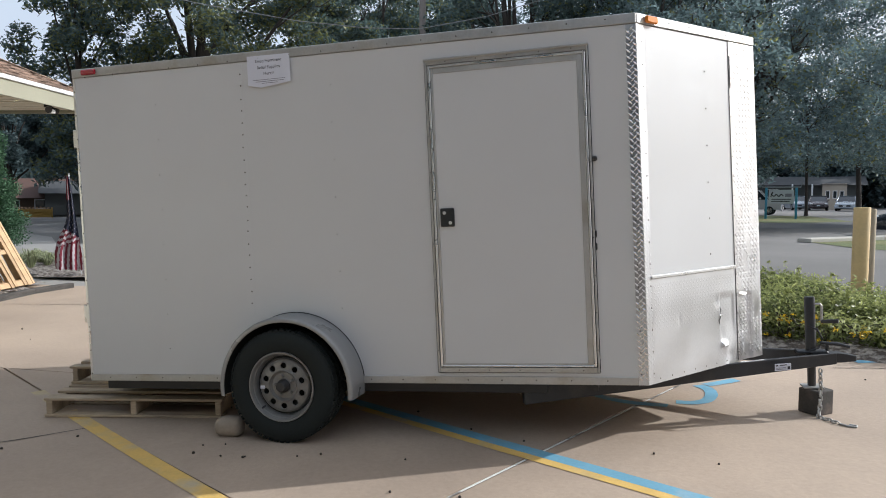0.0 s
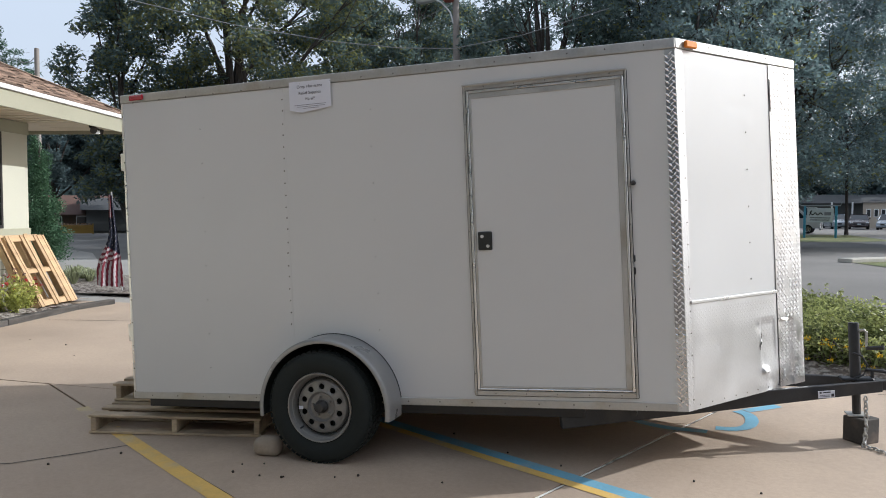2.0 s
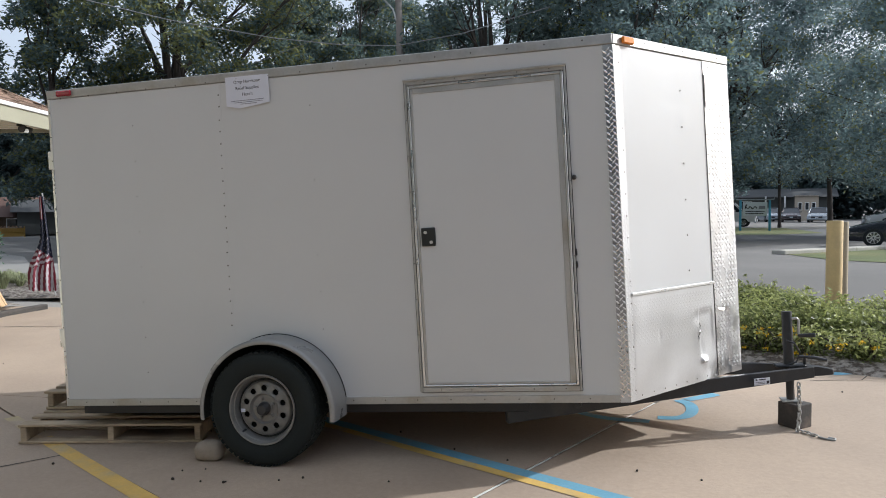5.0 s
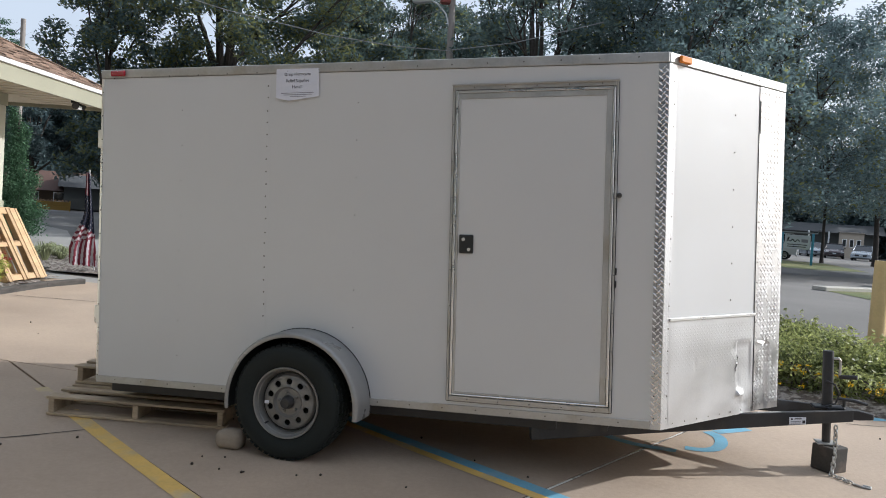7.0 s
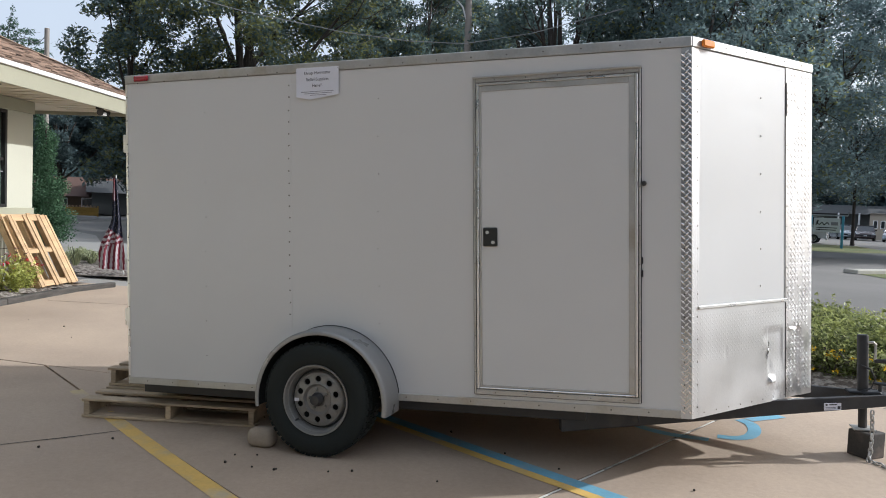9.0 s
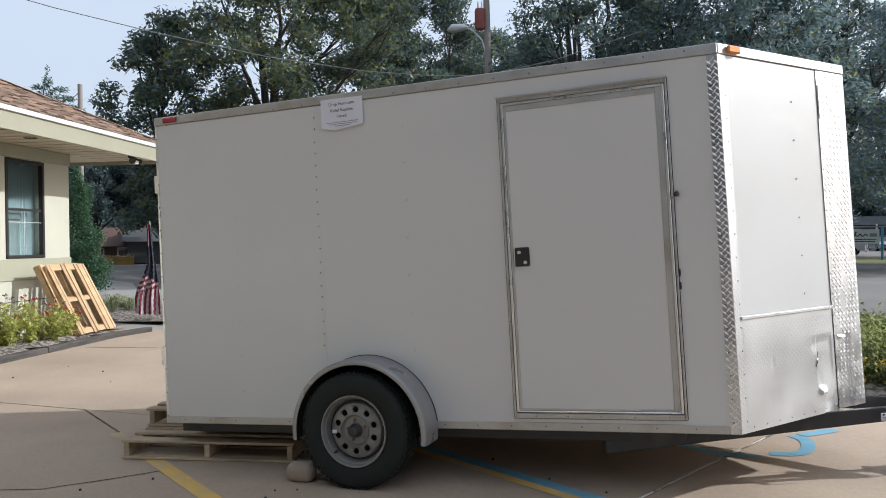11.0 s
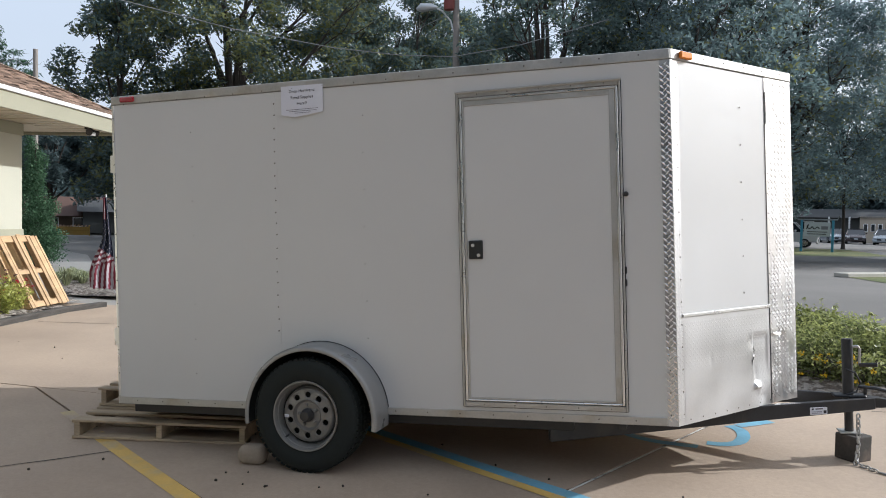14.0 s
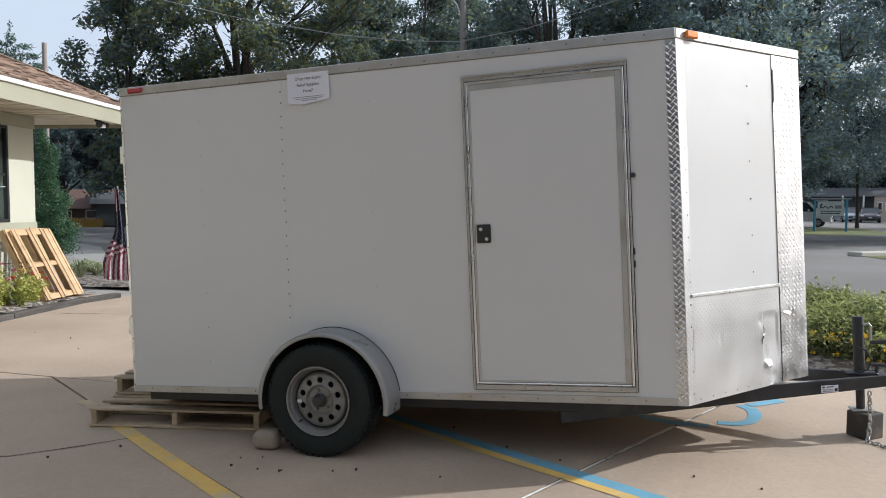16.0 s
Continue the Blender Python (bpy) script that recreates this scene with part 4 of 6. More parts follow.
# block under the jack
bz = on_trailer(jx, jy, -0.207)
blk = B(-0.072, -0.072, 0, 0.072, 0.072, bz.z - ground_z(bz.x) - 0.002, 0.008, seg=2)
tagged(finish(blk, "support_block", mat("stained_timber", (0.055, 0.05, 0.045), 0.8, var=0.3, scale=10, fine=60, bump=0.4, second=(0.13, 0.10, 0.08), mix_at=(0.5, 0.7)), pose_m=Matrix.Translation((bz.x + 0.02, bz.y - 0.02, ground_z(bz.x))) @ Matrix.Rotation(radians(40), 4, "Z")), "dark stained timber block under the tongue jack", "block")
# wheel chock
ck = B(-0.09, -0.06, 0, 0.09, 0.06, 0.125, 0.045, seg=4)
for v in ck.verts:      # worn lower towards its outer end
    if v.co.z > 0.05: v.co.z -= 0.012 * (0.09 - v.co.x) / 0.18
tagged(finish(ck, "wheel_chock", CHOCK, smooth=True, pose_m=Matrix.Translation((1.10, -0.12, ground_z(1.1))) @ Matrix.Rotation(radians(4), 4, "Z")), "worn tan concrete block wedged against the tyre", "wheel chock")
# notice
nt = thing("paper_notice", "white paper notice taped to the trailer side, lower corner peeling", "notice", TM @ Matrix.Translation((1.430, -0.0105, 1.945)))
pb = bmesh.new()
W2, H2 = 0.144, 0.092
outline = [(-W2, H2), (W2, H2 - 0.004), (W2, -H2 + 0.010), (0.03, -H2 - 0.004), (-0.055, -H2 - 0.014), (-0.09, -H2 - 0.006), (-W2, -H2 + 0.006)]
fr = [pb.verts.new((x, 0, z)) for x, z in outline]; bk = [pb.verts.new((x, 0.0012, z)) for x, z in outline]
pb.faces.new(fr); pb.faces.new(bk[::-1])
for i in range(len(outline)):
    j = (i + 1) % len(outline); pb.faces.new((fr[i], fr[j], bk[j], bk[i]))
part("sheet", pb, PAPER, nt)
def words(text, size, x, z, parent, material, m=None, y=-0.0015):
    cu = bpy.data.curves.new("words", "FONT"); cu.body, cu.size, cu.align_x, cu.align_y = text, size, "CENTER", "CENTER"
    ob = new("tmp", cu); dg = bpy.context.evaluated_depsgraph_get()
    me = bpy.data.meshes.new_from_object(ob.evaluated_get(dg)); bpy.data.objects.remove(ob)
    me.materials.append(material)
    o = new("lettering", me); o.parent = parent
    o.matrix_basis = (m or Matrix.Identity(4)) @ Matrix.Translation((x, y, z)) @ Matrix.Rotation(radians(90), 4, "X")
    return o
words("Drop Hurricane", 0.027, 0, 0.056, nt, INK)
words("Relief Supplies", 0.027, 0, 0.016, nt, INK)
words("Here!!", 0.027, 0, -0.022, nt, INK)
part("text_bar", B(-0.11, -0.0015, -0.060, 0.11, -0.0005, -0.057), GREYINK, nt)
part("text_bar", B(-0.09, -0.0015, -0.071, 0.10, -0.0005, -0.068), GREYINK, nt)
part("text_bar", B(-0.05, -0.0015, -0.082, 0.06, -0.0005, -0.079), GREYINK, nt)

# ---------------------------------------------------------------- pallets
def pallet(label, material, m, length, depth, rows, seed):
    """Deck boards run along local x; three stringers run along y. Its underside is at z 0."""
    random.seed(seed)
    p = thing("pallet", label, "pallet", m, "pallets under the trailer")
    for x in (0.012, length / 2 - 0.02, length - 0.052):
        sb = bmesh.new(); box(sb, x, 0.004, 0.018, x + 0.04, depth - 0.004, 0.112, 0.004)
        part("stringer", sb, material, p)
    for y, w in rows:
        skew = random.uniform(-0.006, 0.006)
        bm = B(random.uniform(-0.012, 0.008), y, 0.1125, length + random.uniform(-0.008, 0.01), y + w, 0.129 + random.uniform(-0.001, 0.002), 0.003)
        for v in bm.verts: v.co.y += skew * (v.co.x / length)
        part("deck_board", bm, material, p)
    for i in range(4):
        y = i * (depth - 0.10) / 3
        part("bottom_board", B(0, y, 0, length, y + 0.1, 0.0175, 0.003), material, p)
    return p
# the stack under the trailer's tail: one on another, set back
pz = ground_z(0) + 0.004
PM = Matrix.Translation((-0.335, -0.068, pz)) @ Matrix.Rotation(radians(12.8), 4, "Z")
pallet("weathered wooden pallet lying on concrete under the trailer tail", OLDPINE, PM, 1.22, 1.02, ((0.0, 0.10), (0.19, 0.09), (0.33, 0.08), (0.46, 0.10), (0.62, 0.10), (0.92, 0.10)), 3)
pallet("weathered wooden pallet stacked on another under the trailer tail", OLDPINE, PM @ Matrix.Translation((-0.01, 0.37, 0.132)) @ Matrix.Rotation(radians(-0.6), 4, "Z"), 1.22, 1.02, ((0.0, 0.09), (0.15, 0.10), (0.31, 0.09), (0.46, 0.10), (0.62, 0.10), (0.77, 0.09), (0.92, 0.10)), 4)

# pallets leaning on the building, and its planting bed (axes of the building)
BX, BY = Vector((-0.225, 0.974, 0)), Vector((0.974, 0.225, 0))      # along the front wall, and out from it
BO = Vector((-6.2, 2.9, 0))
BMX = Matrix(((-BX.x, BY.x, 0, BO.x), (-BX.y, BY.y, 0, BO.y), (0, 0, 1, -0.03), (0, 0, 0, 1)))  # local: -x runs to the far corner, y outwards
CORNER = -2.93          # local x of the far corner

building = thing("office_building", "low cream stucco office with brown shingle hip roof and bronze windows", "building", BMX)
def bp(name, bm, m, label="", parent=None, smooth=False, pose_m=None): return part(name, bm, m, parent or building, label, smooth, pose_m)
FAR = 16.0
wins = [(-2.26, -1.36), (-0.70, 0.18), (0.84, 1.72), (2.40, 3.28), (3.96, 4.84)]
wz0, wz1 = 1.275, 2.825
# wall with window openings: strips between and above and below
edges = [CORNER] + [v for w in wins for v in w] + [FAR]
for a, b in zip(edges[0::2], edges[1::2]):
    bp("wall", B(a, -0.2, 1.262, b, 0, 3.05), STUCCO)
for a, b in wins:
    bp("wall", B(a, -0.2, 1.262, b, 0, wz0), STUCCO); bp("wall", B(a, -0.2, wz1, b, 0, 3.05), STUCCO)
bp("wall", B(CORNER, -0.2, 0.885, FAR, 0.0, 1.262), STUCCO)
bp("wall", B(CORNER, -0.2, 0.0, FAR, 0.0, 0.885), STUCCO)
bp("wall", B(CORNER, -9.0, 0.0, CORNER + 0.2, -0.2, 3.05), STUCCO)
bp("wall", B(FAR - 0.2, -9.0, 0.0, FAR, -0.2, 3.05), STUCCO)
bp("wall", B(CORNER, -9.2, 0.0, FAR, -9.0, 3.05), STUCCO)
bp("water_table", B(CORNER - 0.02, -0.1, 0.932, FAR, 0.022, 1.266, 0.006), SAGE, "sage painted band under the windows")
bp("frieze", B(CORNER - 0.02, -0.1, 2.835, FAR, 0.022, 3.035, 0.006), SAGE, "sage painted band under the soffit")
bp("siding_groove", B(CORNER, 0.0, 0.602, FAR, 0.0025, 0.612), GROUT)
for a, b in wins:
    wn_ = thing("window", "", "", None); wn_.parent = building
    for kx in ("label", "category"):
        if kx in wn_: del wn_[kx]
    y0, y1 = -0.06, 0.018
    fw_ = 0.05
    for (p, q, r, s) in ((a, wz0, a + fw_, wz1), (b - fw_, wz0, b, wz1), (a, wz0, b, wz0 + fw_), (a, wz1 - fw_, b, wz1)):
        part("window_frame", B(p, y0, q, r, y1, s, 0.004), BRONZE, wn_)
    part("meeting_rail", B(a + fw_, y0, (wz0 + wz1) / 2 - 0.03, b - fw_, y1 - 0.03, (wz0 + wz1) / 2 + 0.01, 0.003), BRONZE, wn_)
    part("muntin", B((a + b) / 2 - 0.008, y0 + 0.03, wz0, (a + b) / 2 + 0.008, y1 - 0.035, (wz0 + wz1) / 2), MUNTIN, wn_)
    part("muntin", B(a + fw_, y0 + 0.03, wz0 + 0.56, b - fw_, y1 - 0.035, wz0 + 0.575), MUNTIN, wn_)
    g_ = part("pane", B(a + fw_, -0.035, wz0 + fw_, b - fw_, -0.029, wz1 - fw_), GLASS, wn_); g_.visible_shadow = False
# blinds behind the second and third windows, a drawn curtain behind the one by the corner
for a, b in wins[1:]:
    bl = thing("window_blind", "pale horizontal slat blind hanging inside the window", "blind", BMX, "window blinds")
    for z in np.arange(wz0 + 0.06, wz1 - 0.05, 0.046):
        part("slat", B(a + 0.06, -0.018, -0.001, b - 0.06, 0.018, 0.001), BLIND, bl, pose_m=Matrix.Translation((0, -0.13, float(z))) @ Matrix.Rotation(radians(24), 4, "X"))
    part("head_rail", B(a + 0.05, -0.16, wz1 - 0.06, b - 0.05, -0.10, wz1 - 0.02), BLIND, bl)
cu = bmesh.new(); n_ = 60; a, b = wins[0]
vv = [[cu.verts.new((a + 0.03 + (b - a - 0.06) * i / n_, -0.16 + 0.018 * math.sin(i * 1.3) , z)) for z in (wz0 + 0.02, wz1 - 0.03)] for i in range(n_ + 1)]
for p, q in zip(vv, vv[1:]): cu.faces.new((p[0], q[0], q[1], p[1]))
tagged(finish(cu, "curtain", CURTAIN, smooth=True, pose_m=BMX), "grey-green curtain drawn inside the corner window", "curtain")
part_box = ((0.05, 0.42, 1.30, 1.72, "maroon_box", (0.20, 0.06, 0.075), "stacked maroon storage box on a shelf behind the blind"), (-0.12, 0.05, 1.74, 1.90, "teal_box", (0.03, 0.30, 0.36), "small teal box behind the blind"), (0.06, 0.44, 1.74, 2.0, "cream_box", (0.55, 0.46, 0.36), "cream cardboard box behind the blind"))
for i_, (a, b, z0, z1, n_, c_, l_) in enumerate(part_box):
    tagged(finish(B(a - 0.45, -0.62, z0, b - 0.45, -0.30, z1, 0.01), n_, mat(n_ + "_card", c_, 0.8, var=0.1, scale=6, bump=0.05), pose_m=BMX), l_, "box")
tagged(finish(B(-0.9, -0.66, 1.25, 0.4, -0.26, 1.296, 0.004), "window_shelf", SAGE, pose_m=BMX), "painted shelf inside the office window", "shelf")
a, b = wins[0]
sc_ = thing("window_screen", "pale folded paper screen behind the corner window", "screen", BMX)
part("panel", B(a + 0.42, -0.13, wz0 + 0.05, b - 0.06, -0.122, wz0 + 0.72), mat("grey_screen_paper", (0.10, 0.13, 0.13), 0.7, var=0.06, scale=4, bump=0.03), sc_)
part("rail", B(a + 0.42, -0.121, wz0 + 0.60, b - 0.06, -0.112, wz0 + 0.62), BRONZE, sc_)
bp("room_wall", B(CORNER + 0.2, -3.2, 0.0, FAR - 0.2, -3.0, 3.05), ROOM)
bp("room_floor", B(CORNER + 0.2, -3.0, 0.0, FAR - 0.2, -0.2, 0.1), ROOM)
# eave
OV, SZ = 1.20, 3.04
bp("soffit_backing", B(CORNER - OV, -0.1, SZ + 0.02, FAR, OV, SZ + 0.03), SOFFITGAP, "shaded tan soffit backing")
for i, x in enumerate(np.arange(CORNER - OV + 0.02, FAR - 0.5, 0.3)):
    if x > 9: break
    bp("soffit_board", B(x + 0.035, 0.02, SZ, x + 0.265, OV - 0.02, SZ + 0.014, 0.003), SOFFIT)
bp("soffit_board", B(9.0, 0.02, SZ, FAR, OV - 0.02, SZ + 0.014), SOFFIT)
for i in range(12):
    y = -i * 0.3
    bp("soffit_board", B(CORNER - OV + 0.02, y - 0.296, SZ, CORNER, y - 0.004 + (0.02 if i == 0 else 0), SZ + 0.014, 0.003), SOFFIT)
bp("fascia", B(CORNER - OV - 0.02, OV - 0.02, SZ - 0.06, FAR, OV + 0.012, SZ + 0.18, 0.004), FASCIA, "cream painted fascia board")
bp("fascia", B(CORNER - OV - 0.02, -10.0, SZ - 0.06, CORNER - OV + 0.012, OV - 0.02, SZ + 0.18, 0.004), FASCIA, "cream painted fascia board")
bp("drip_edge", B(CORNER - OV - 0.05, OV - 0.02, SZ + 0.181, FAR, OV + 0.05, SZ + 0.245, 0.006), GUTTER, "white metal drip edge")
bp("drip_edge", B(CORNER - OV - 0.05, -10.0, SZ + 0.181, CORNER - OV - 0.02, OV - 0.02, SZ + 0.245, 0.006), GUTTER, "white metal drip edge")
dl = bmesh.new(); lathe(dl, [(0.095, SZ - 0.004), (0.085, SZ - 0.012), (0.07, SZ - 0.004), (0.062, SZ + 0.03)], 24, "z")
bp("soffit_light", dl, BRONZE, "round recessed soffit light, unlit", pose_m=Matrix.Translation((-0.95, 0.72, 0)))
# hip roof in shingle courses
SLOPE = 24.5
PITCH = math.tan(radians(SLOPE))
rx0, ry1 = CORNER - OV - 0.05, OV + 0.05
rz = SZ + 0.246
RIDGE = 5.4
def shingle_courses():
    random.seed(8)
    course = 0.115
    n = int(RIDGE / math.cos(radians(SLOPE)) / course)
    full = bmesh.new(); count = 0
    for i in range(n):
        d0 = i * course * math.cos(radians(SLOPE)); d1 = d0 + (course + 0.03) * math.cos(radians(SLOPE))
        x = rx0 + d0
        y, y2 = ry1 - d0, ry1 - d1
        z, z2 = rz + d0 * PITCH + 0.026, rz + d1 * PITCH + 0.002
        x += -random.uniform(0, 0.3)
        while x < FAR:
            w = random.choice((0.15, 0.18, 0.21, 0.25))
            if i < 16 and x > rx0 + d1 + 0.02 and x < 2.6 and count < 300:
                tiles.append((w, (x, y, z + random.choice((0, 0.002, 0.012, 0.014))))); count += 1; x += w; continue
            a, b = max(x, rx0 + d0), min(x + w - 0.0015, FAR)
            if b > a + 0.02:
                h = random.choice((0, 0.002, 0.012, 0.014))
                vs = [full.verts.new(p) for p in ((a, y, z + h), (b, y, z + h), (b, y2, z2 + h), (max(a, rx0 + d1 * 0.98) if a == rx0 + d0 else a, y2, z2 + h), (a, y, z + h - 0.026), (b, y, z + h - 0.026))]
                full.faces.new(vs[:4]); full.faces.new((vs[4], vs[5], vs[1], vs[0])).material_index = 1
            x += w
    return full
tiles = []
sh = bp("shingle_layer", shingle_courses(), (SHINGLE, SHEDGE_SHADE), "brown variegated asphalt shingles"); sh["kind"] = "stuff"
tile_me = {}
run_, drop_ = 0.145 * math.cos(radians(SLOPE)), 0.145 * math.sin(radians(SLOPE)) - 0.024
for w in (0.15, 0.18, 0.21, 0.25):
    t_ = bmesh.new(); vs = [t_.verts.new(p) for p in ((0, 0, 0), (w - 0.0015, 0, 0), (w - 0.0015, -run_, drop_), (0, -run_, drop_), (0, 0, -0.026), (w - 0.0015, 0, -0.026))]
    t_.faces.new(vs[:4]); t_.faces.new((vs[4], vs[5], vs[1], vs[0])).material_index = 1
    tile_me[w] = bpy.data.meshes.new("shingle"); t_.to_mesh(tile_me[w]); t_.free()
    tile_me[w].materials.append(SHINGLE); tile_me[w].materials.append(SHEDGE_SHADE)
for w, p in tiles:
    o = new("shingle", tile_me[w]); o.parent = building; o.matrix_basis = Matrix.Translation(p)
rb = bmesh.new()
q = [rb.verts.new(p) for p in ((rx0, ry1, rz), (FAR, ry1, rz), (FAR, ry1 - RIDGE, rz + RIDGE * PITCH), (rx0 + RIDGE, ry1 - RIDGE, rz + RIDGE * PITCH), (rx0, ry1 - 2 * RIDGE, rz), (FAR, ry1 - 2 * RIDGE, rz))]
rb.faces.new((q[0], q[1], q[2], q[3])); rb.faces.new((q[0], q[3], q[4])); rb.faces.new((q[4], q[3], q[2], q[5])); rb.faces.new((q[1], q[5], q[2]))
bp("roof", rb, SHINGLE, "brown shingle hip roof")
hcm = B(-0.02, -0.11, 0, 0.30, 0.11, 0.008)
hme = bpy.data.meshes.new("hip_shingle"); hcm.to_mesh(hme); hcm.free(); hme.materials.append(SHINGLE)
for i in range(26):
    t0 = i / 26; p = Vector((rx0, ry1, rz + 0.014)).lerp(Vector((rx0 + RIDGE, ry1 - RIDGE, rz + RIDGE * PITCH + 0.014)), t0)
    o = new("hip_shingle", hme); o.parent = building
    o.matrix_basis = (Matrix.Translation(p) @ Matrix.Rotation(radians(-45), 4, "Z") @ Matrix.Rotation(-math.atan(PITCH / 1.414), 4, "Y"))
# flood lamp under the far end of the eave
fl = thing("flood_light", "dark twin flood light fixed under the soffit", "light", BMX @ Matrix.Translation((-3.25, 0.98, SZ)))
part("base", B(-0.05, -0.05, -0.05, 0.05, 0.05, 0, 0.01), BRONZE, fl)
for sx in (-1, 1):
    part("lamp_head", T([(0.03 * sx, 0.02, -0.05), (0.09 * sx, 0.05, -0.09), (0.14 * sx, 0.09, -0.11)], [0.025, 0.045, 0.055], 12), BRONZE, fl)
part("sensor", B(-0.06, 0.03, -0.15, 0.06, 0.10, -0.09, 0.01), GUTTER, fl, "pale sensor box")

# planting bed along the wall
def bed_mound(poly, h, seed, rough=0.03, step=0.18, rim=0.01, ramp=0.35):
    random.seed(seed)
    xs_, ys_ = [p[0] for p in poly], [p[1] for p in poly]
    bm = bmesh.new(); grid = {}
    def inside(x, y):
        c = False
        for (x1, y1), (x2, y2) in zip(poly, poly[1:] + poly[:1]):
            if (y1 > y) != (y2 > y) and x < (x2 - x1) * (y - y1) / (y2 - y1) + x1: c = not c
        return c
    def edge(x, y):
        best = 9
        for (x1, y1), (x2, y2) in zip(poly, poly[1:] + poly[:1]):
            a, b, p = Vector((x1, y1)), Vector((x2, y2)), Vector((x, y))
            t_ = max(0, min(1, (p - a).dot(b - a) / (b - a).length_squared)); best = min(best, (p - a.lerp(b, t_)).length)
        return best
    nx, ny = int((max(xs_) - min(xs_)) / step) + 1, int((max(ys_) - min(ys_)) / step) + 1
    for i in range(nx + 1):
        for j in range(ny + 1):
            x, y = min(xs_) + i * step, min(ys_) + j * step
            if inside(x, y):
                e = min(1, edge(x, y) / ramp)
                grid[i, j] = bm.verts.new((x, y, ground_z(x) + rim + (h + 0.01 - rim) * e + random.uniform(0, rough) * e))
    for (i, j), v in list(grid.items()):
        k = [(i, j), (i + 1, j), (i + 1, j + 1), (i, j + 1)]
        if all(c in grid for c in k): bm.faces.new([grid[c] for c in k])
    return bm
def W(lx, ly, z=0.0):
    return BMX @ Vector((lx, ly, z))
bedpoly = [tuple(W(lx, ly).xy) for lx, ly in ((9, -0.05), (9, 1.55), (-2.6, 1.15), (-3.35, 0.95), (-3.3, 0.3), (-2.93, -0.05))]
tagged(finish(bed_mound(bedpoly, 0.07, 3), "planting_bed", MULCH, smooth=True), "dark mulch planting bed along the building wall", "planting bed", kind="structure")
kb = thing("bed_edging", "weathered grey landscape timbers edging the planting bed", "edging", kind="structure")
kp = [(-4.05, -0.75), (-4.60, 1.35), (-5.02, 3.55), (-5.36, 5.15), (-5.34, 5.95)]
random.seed(4)
for a, b in zip(kp, kp[1:]):
    a, b = Vector((*a, 0)), Vector((*b, 0)); l = (b - a).length
    kbm = bmesh.new(); box(kbm, 0.004, -0.06, -0.02, l - 0.004, 0.06, 0.085 + random.uniform(-0.008, 0.008), 0.012, seg=2)
    part("edging_timber", kbm, STONE, kb, pose_m=Matrix.Translation((a.x, a.y, ground_z(a.x))) @ Matrix.Rotation(math.atan2(b.y - a.y, b.x - a.x), 4, "Z"))
# leaning pallets: local x across, y up the lean
def lean(px, out, seed, label, tilt=62, w=0.98, l=1.2, dz=0.05, boards=((0.0, 0.07), (0.08, 0.045), (0.36, 0.07), (0.455, 0.07), (0.70, 0.07), (0.79, 0.12), (0.925, 0.05))):
    m = BMX @ Matrix.Translation((px, out, dz)) @ Matrix.Rotation(radians(180), 4, "Z") @ Matrix.Rotation(radians(tilt), 4, "X")
    random.seed(seed)
    p = thing("pallet", label, "pallet", m, "pallets against the wall")
    for x in (0.0, w / 2 - 0.02, w - 0.04):
        part("stringer", B(x, 0, 0.0, x + 0.04, l, 0.09, 0.004), PINE, p)
    for y, ww in ((0.0, 0.09), (l / 2 - 0.045, 0.075), (l - 0.09, 0.09)):
        part("bottom_board", B(-0.01, y, 0.0905, w + 0.01, y + ww, 0.107, 0.003), PINE, p)
    for x, ww in boards:
        part("deck_board", B(x, -0.01 + random.uniform(-0.008, 0.008), 0.1075, x + ww, l + random.uniform(-0.004, 0.012), 0.124, 0.003), PINE, p)
    return p
lean(-1.62, 0.92, 21, "raw pine pallet leaning against the building wall")
lean(-1.58, 0.80, 22, "raw pine pallet leaning behind another one", 64, boards=((0.0, 0.09), (0.62, 0.09)))

# ---------------------------------------------------------------- plants and trees
def leaf_cloud(bm, centres, count, size, seed, flat=0.4, upto=None):
    """Small folded leaves scattered through ellipsoids (x, y, z, rx, ry, rz), denser near the skin."""
    rnd = np.random.RandomState(seed)
    vol = np.array([c[3] * c[4] * c[5] for c in centres]) ** 0.8
    pick = rnd.choice(len(centres), count, p=vol / vol.sum())
    C = np.array(centres)[pick]
    d = rnd.normal(size=(count, 3)); d /= np.linalg.norm(d, axis=1)[:, None]
    r = rnd.uniform(0.05, 1.0, count) ** 0.5
    P = C[:, :3] + d * C[:, 3:] * r[:, None] * (1 + 0.12 * rnd.normal(size=(count, 1)))
    S = size * rnd.uniform(0.6, 1.35, count)
    n = rnd.normal(size=(count, 3)); n[:, 2] = np.abs(n[:, 2]) + flat; n /= np.linalg.norm(n, axis=1)[:, None]
    a = np.cross(n, rnd.normal(size=(count, 3))); a /= np.linalg.norm(a, axis=1)[:, None]
    b = np.cross(n, a)
    return P, S, a, b, n
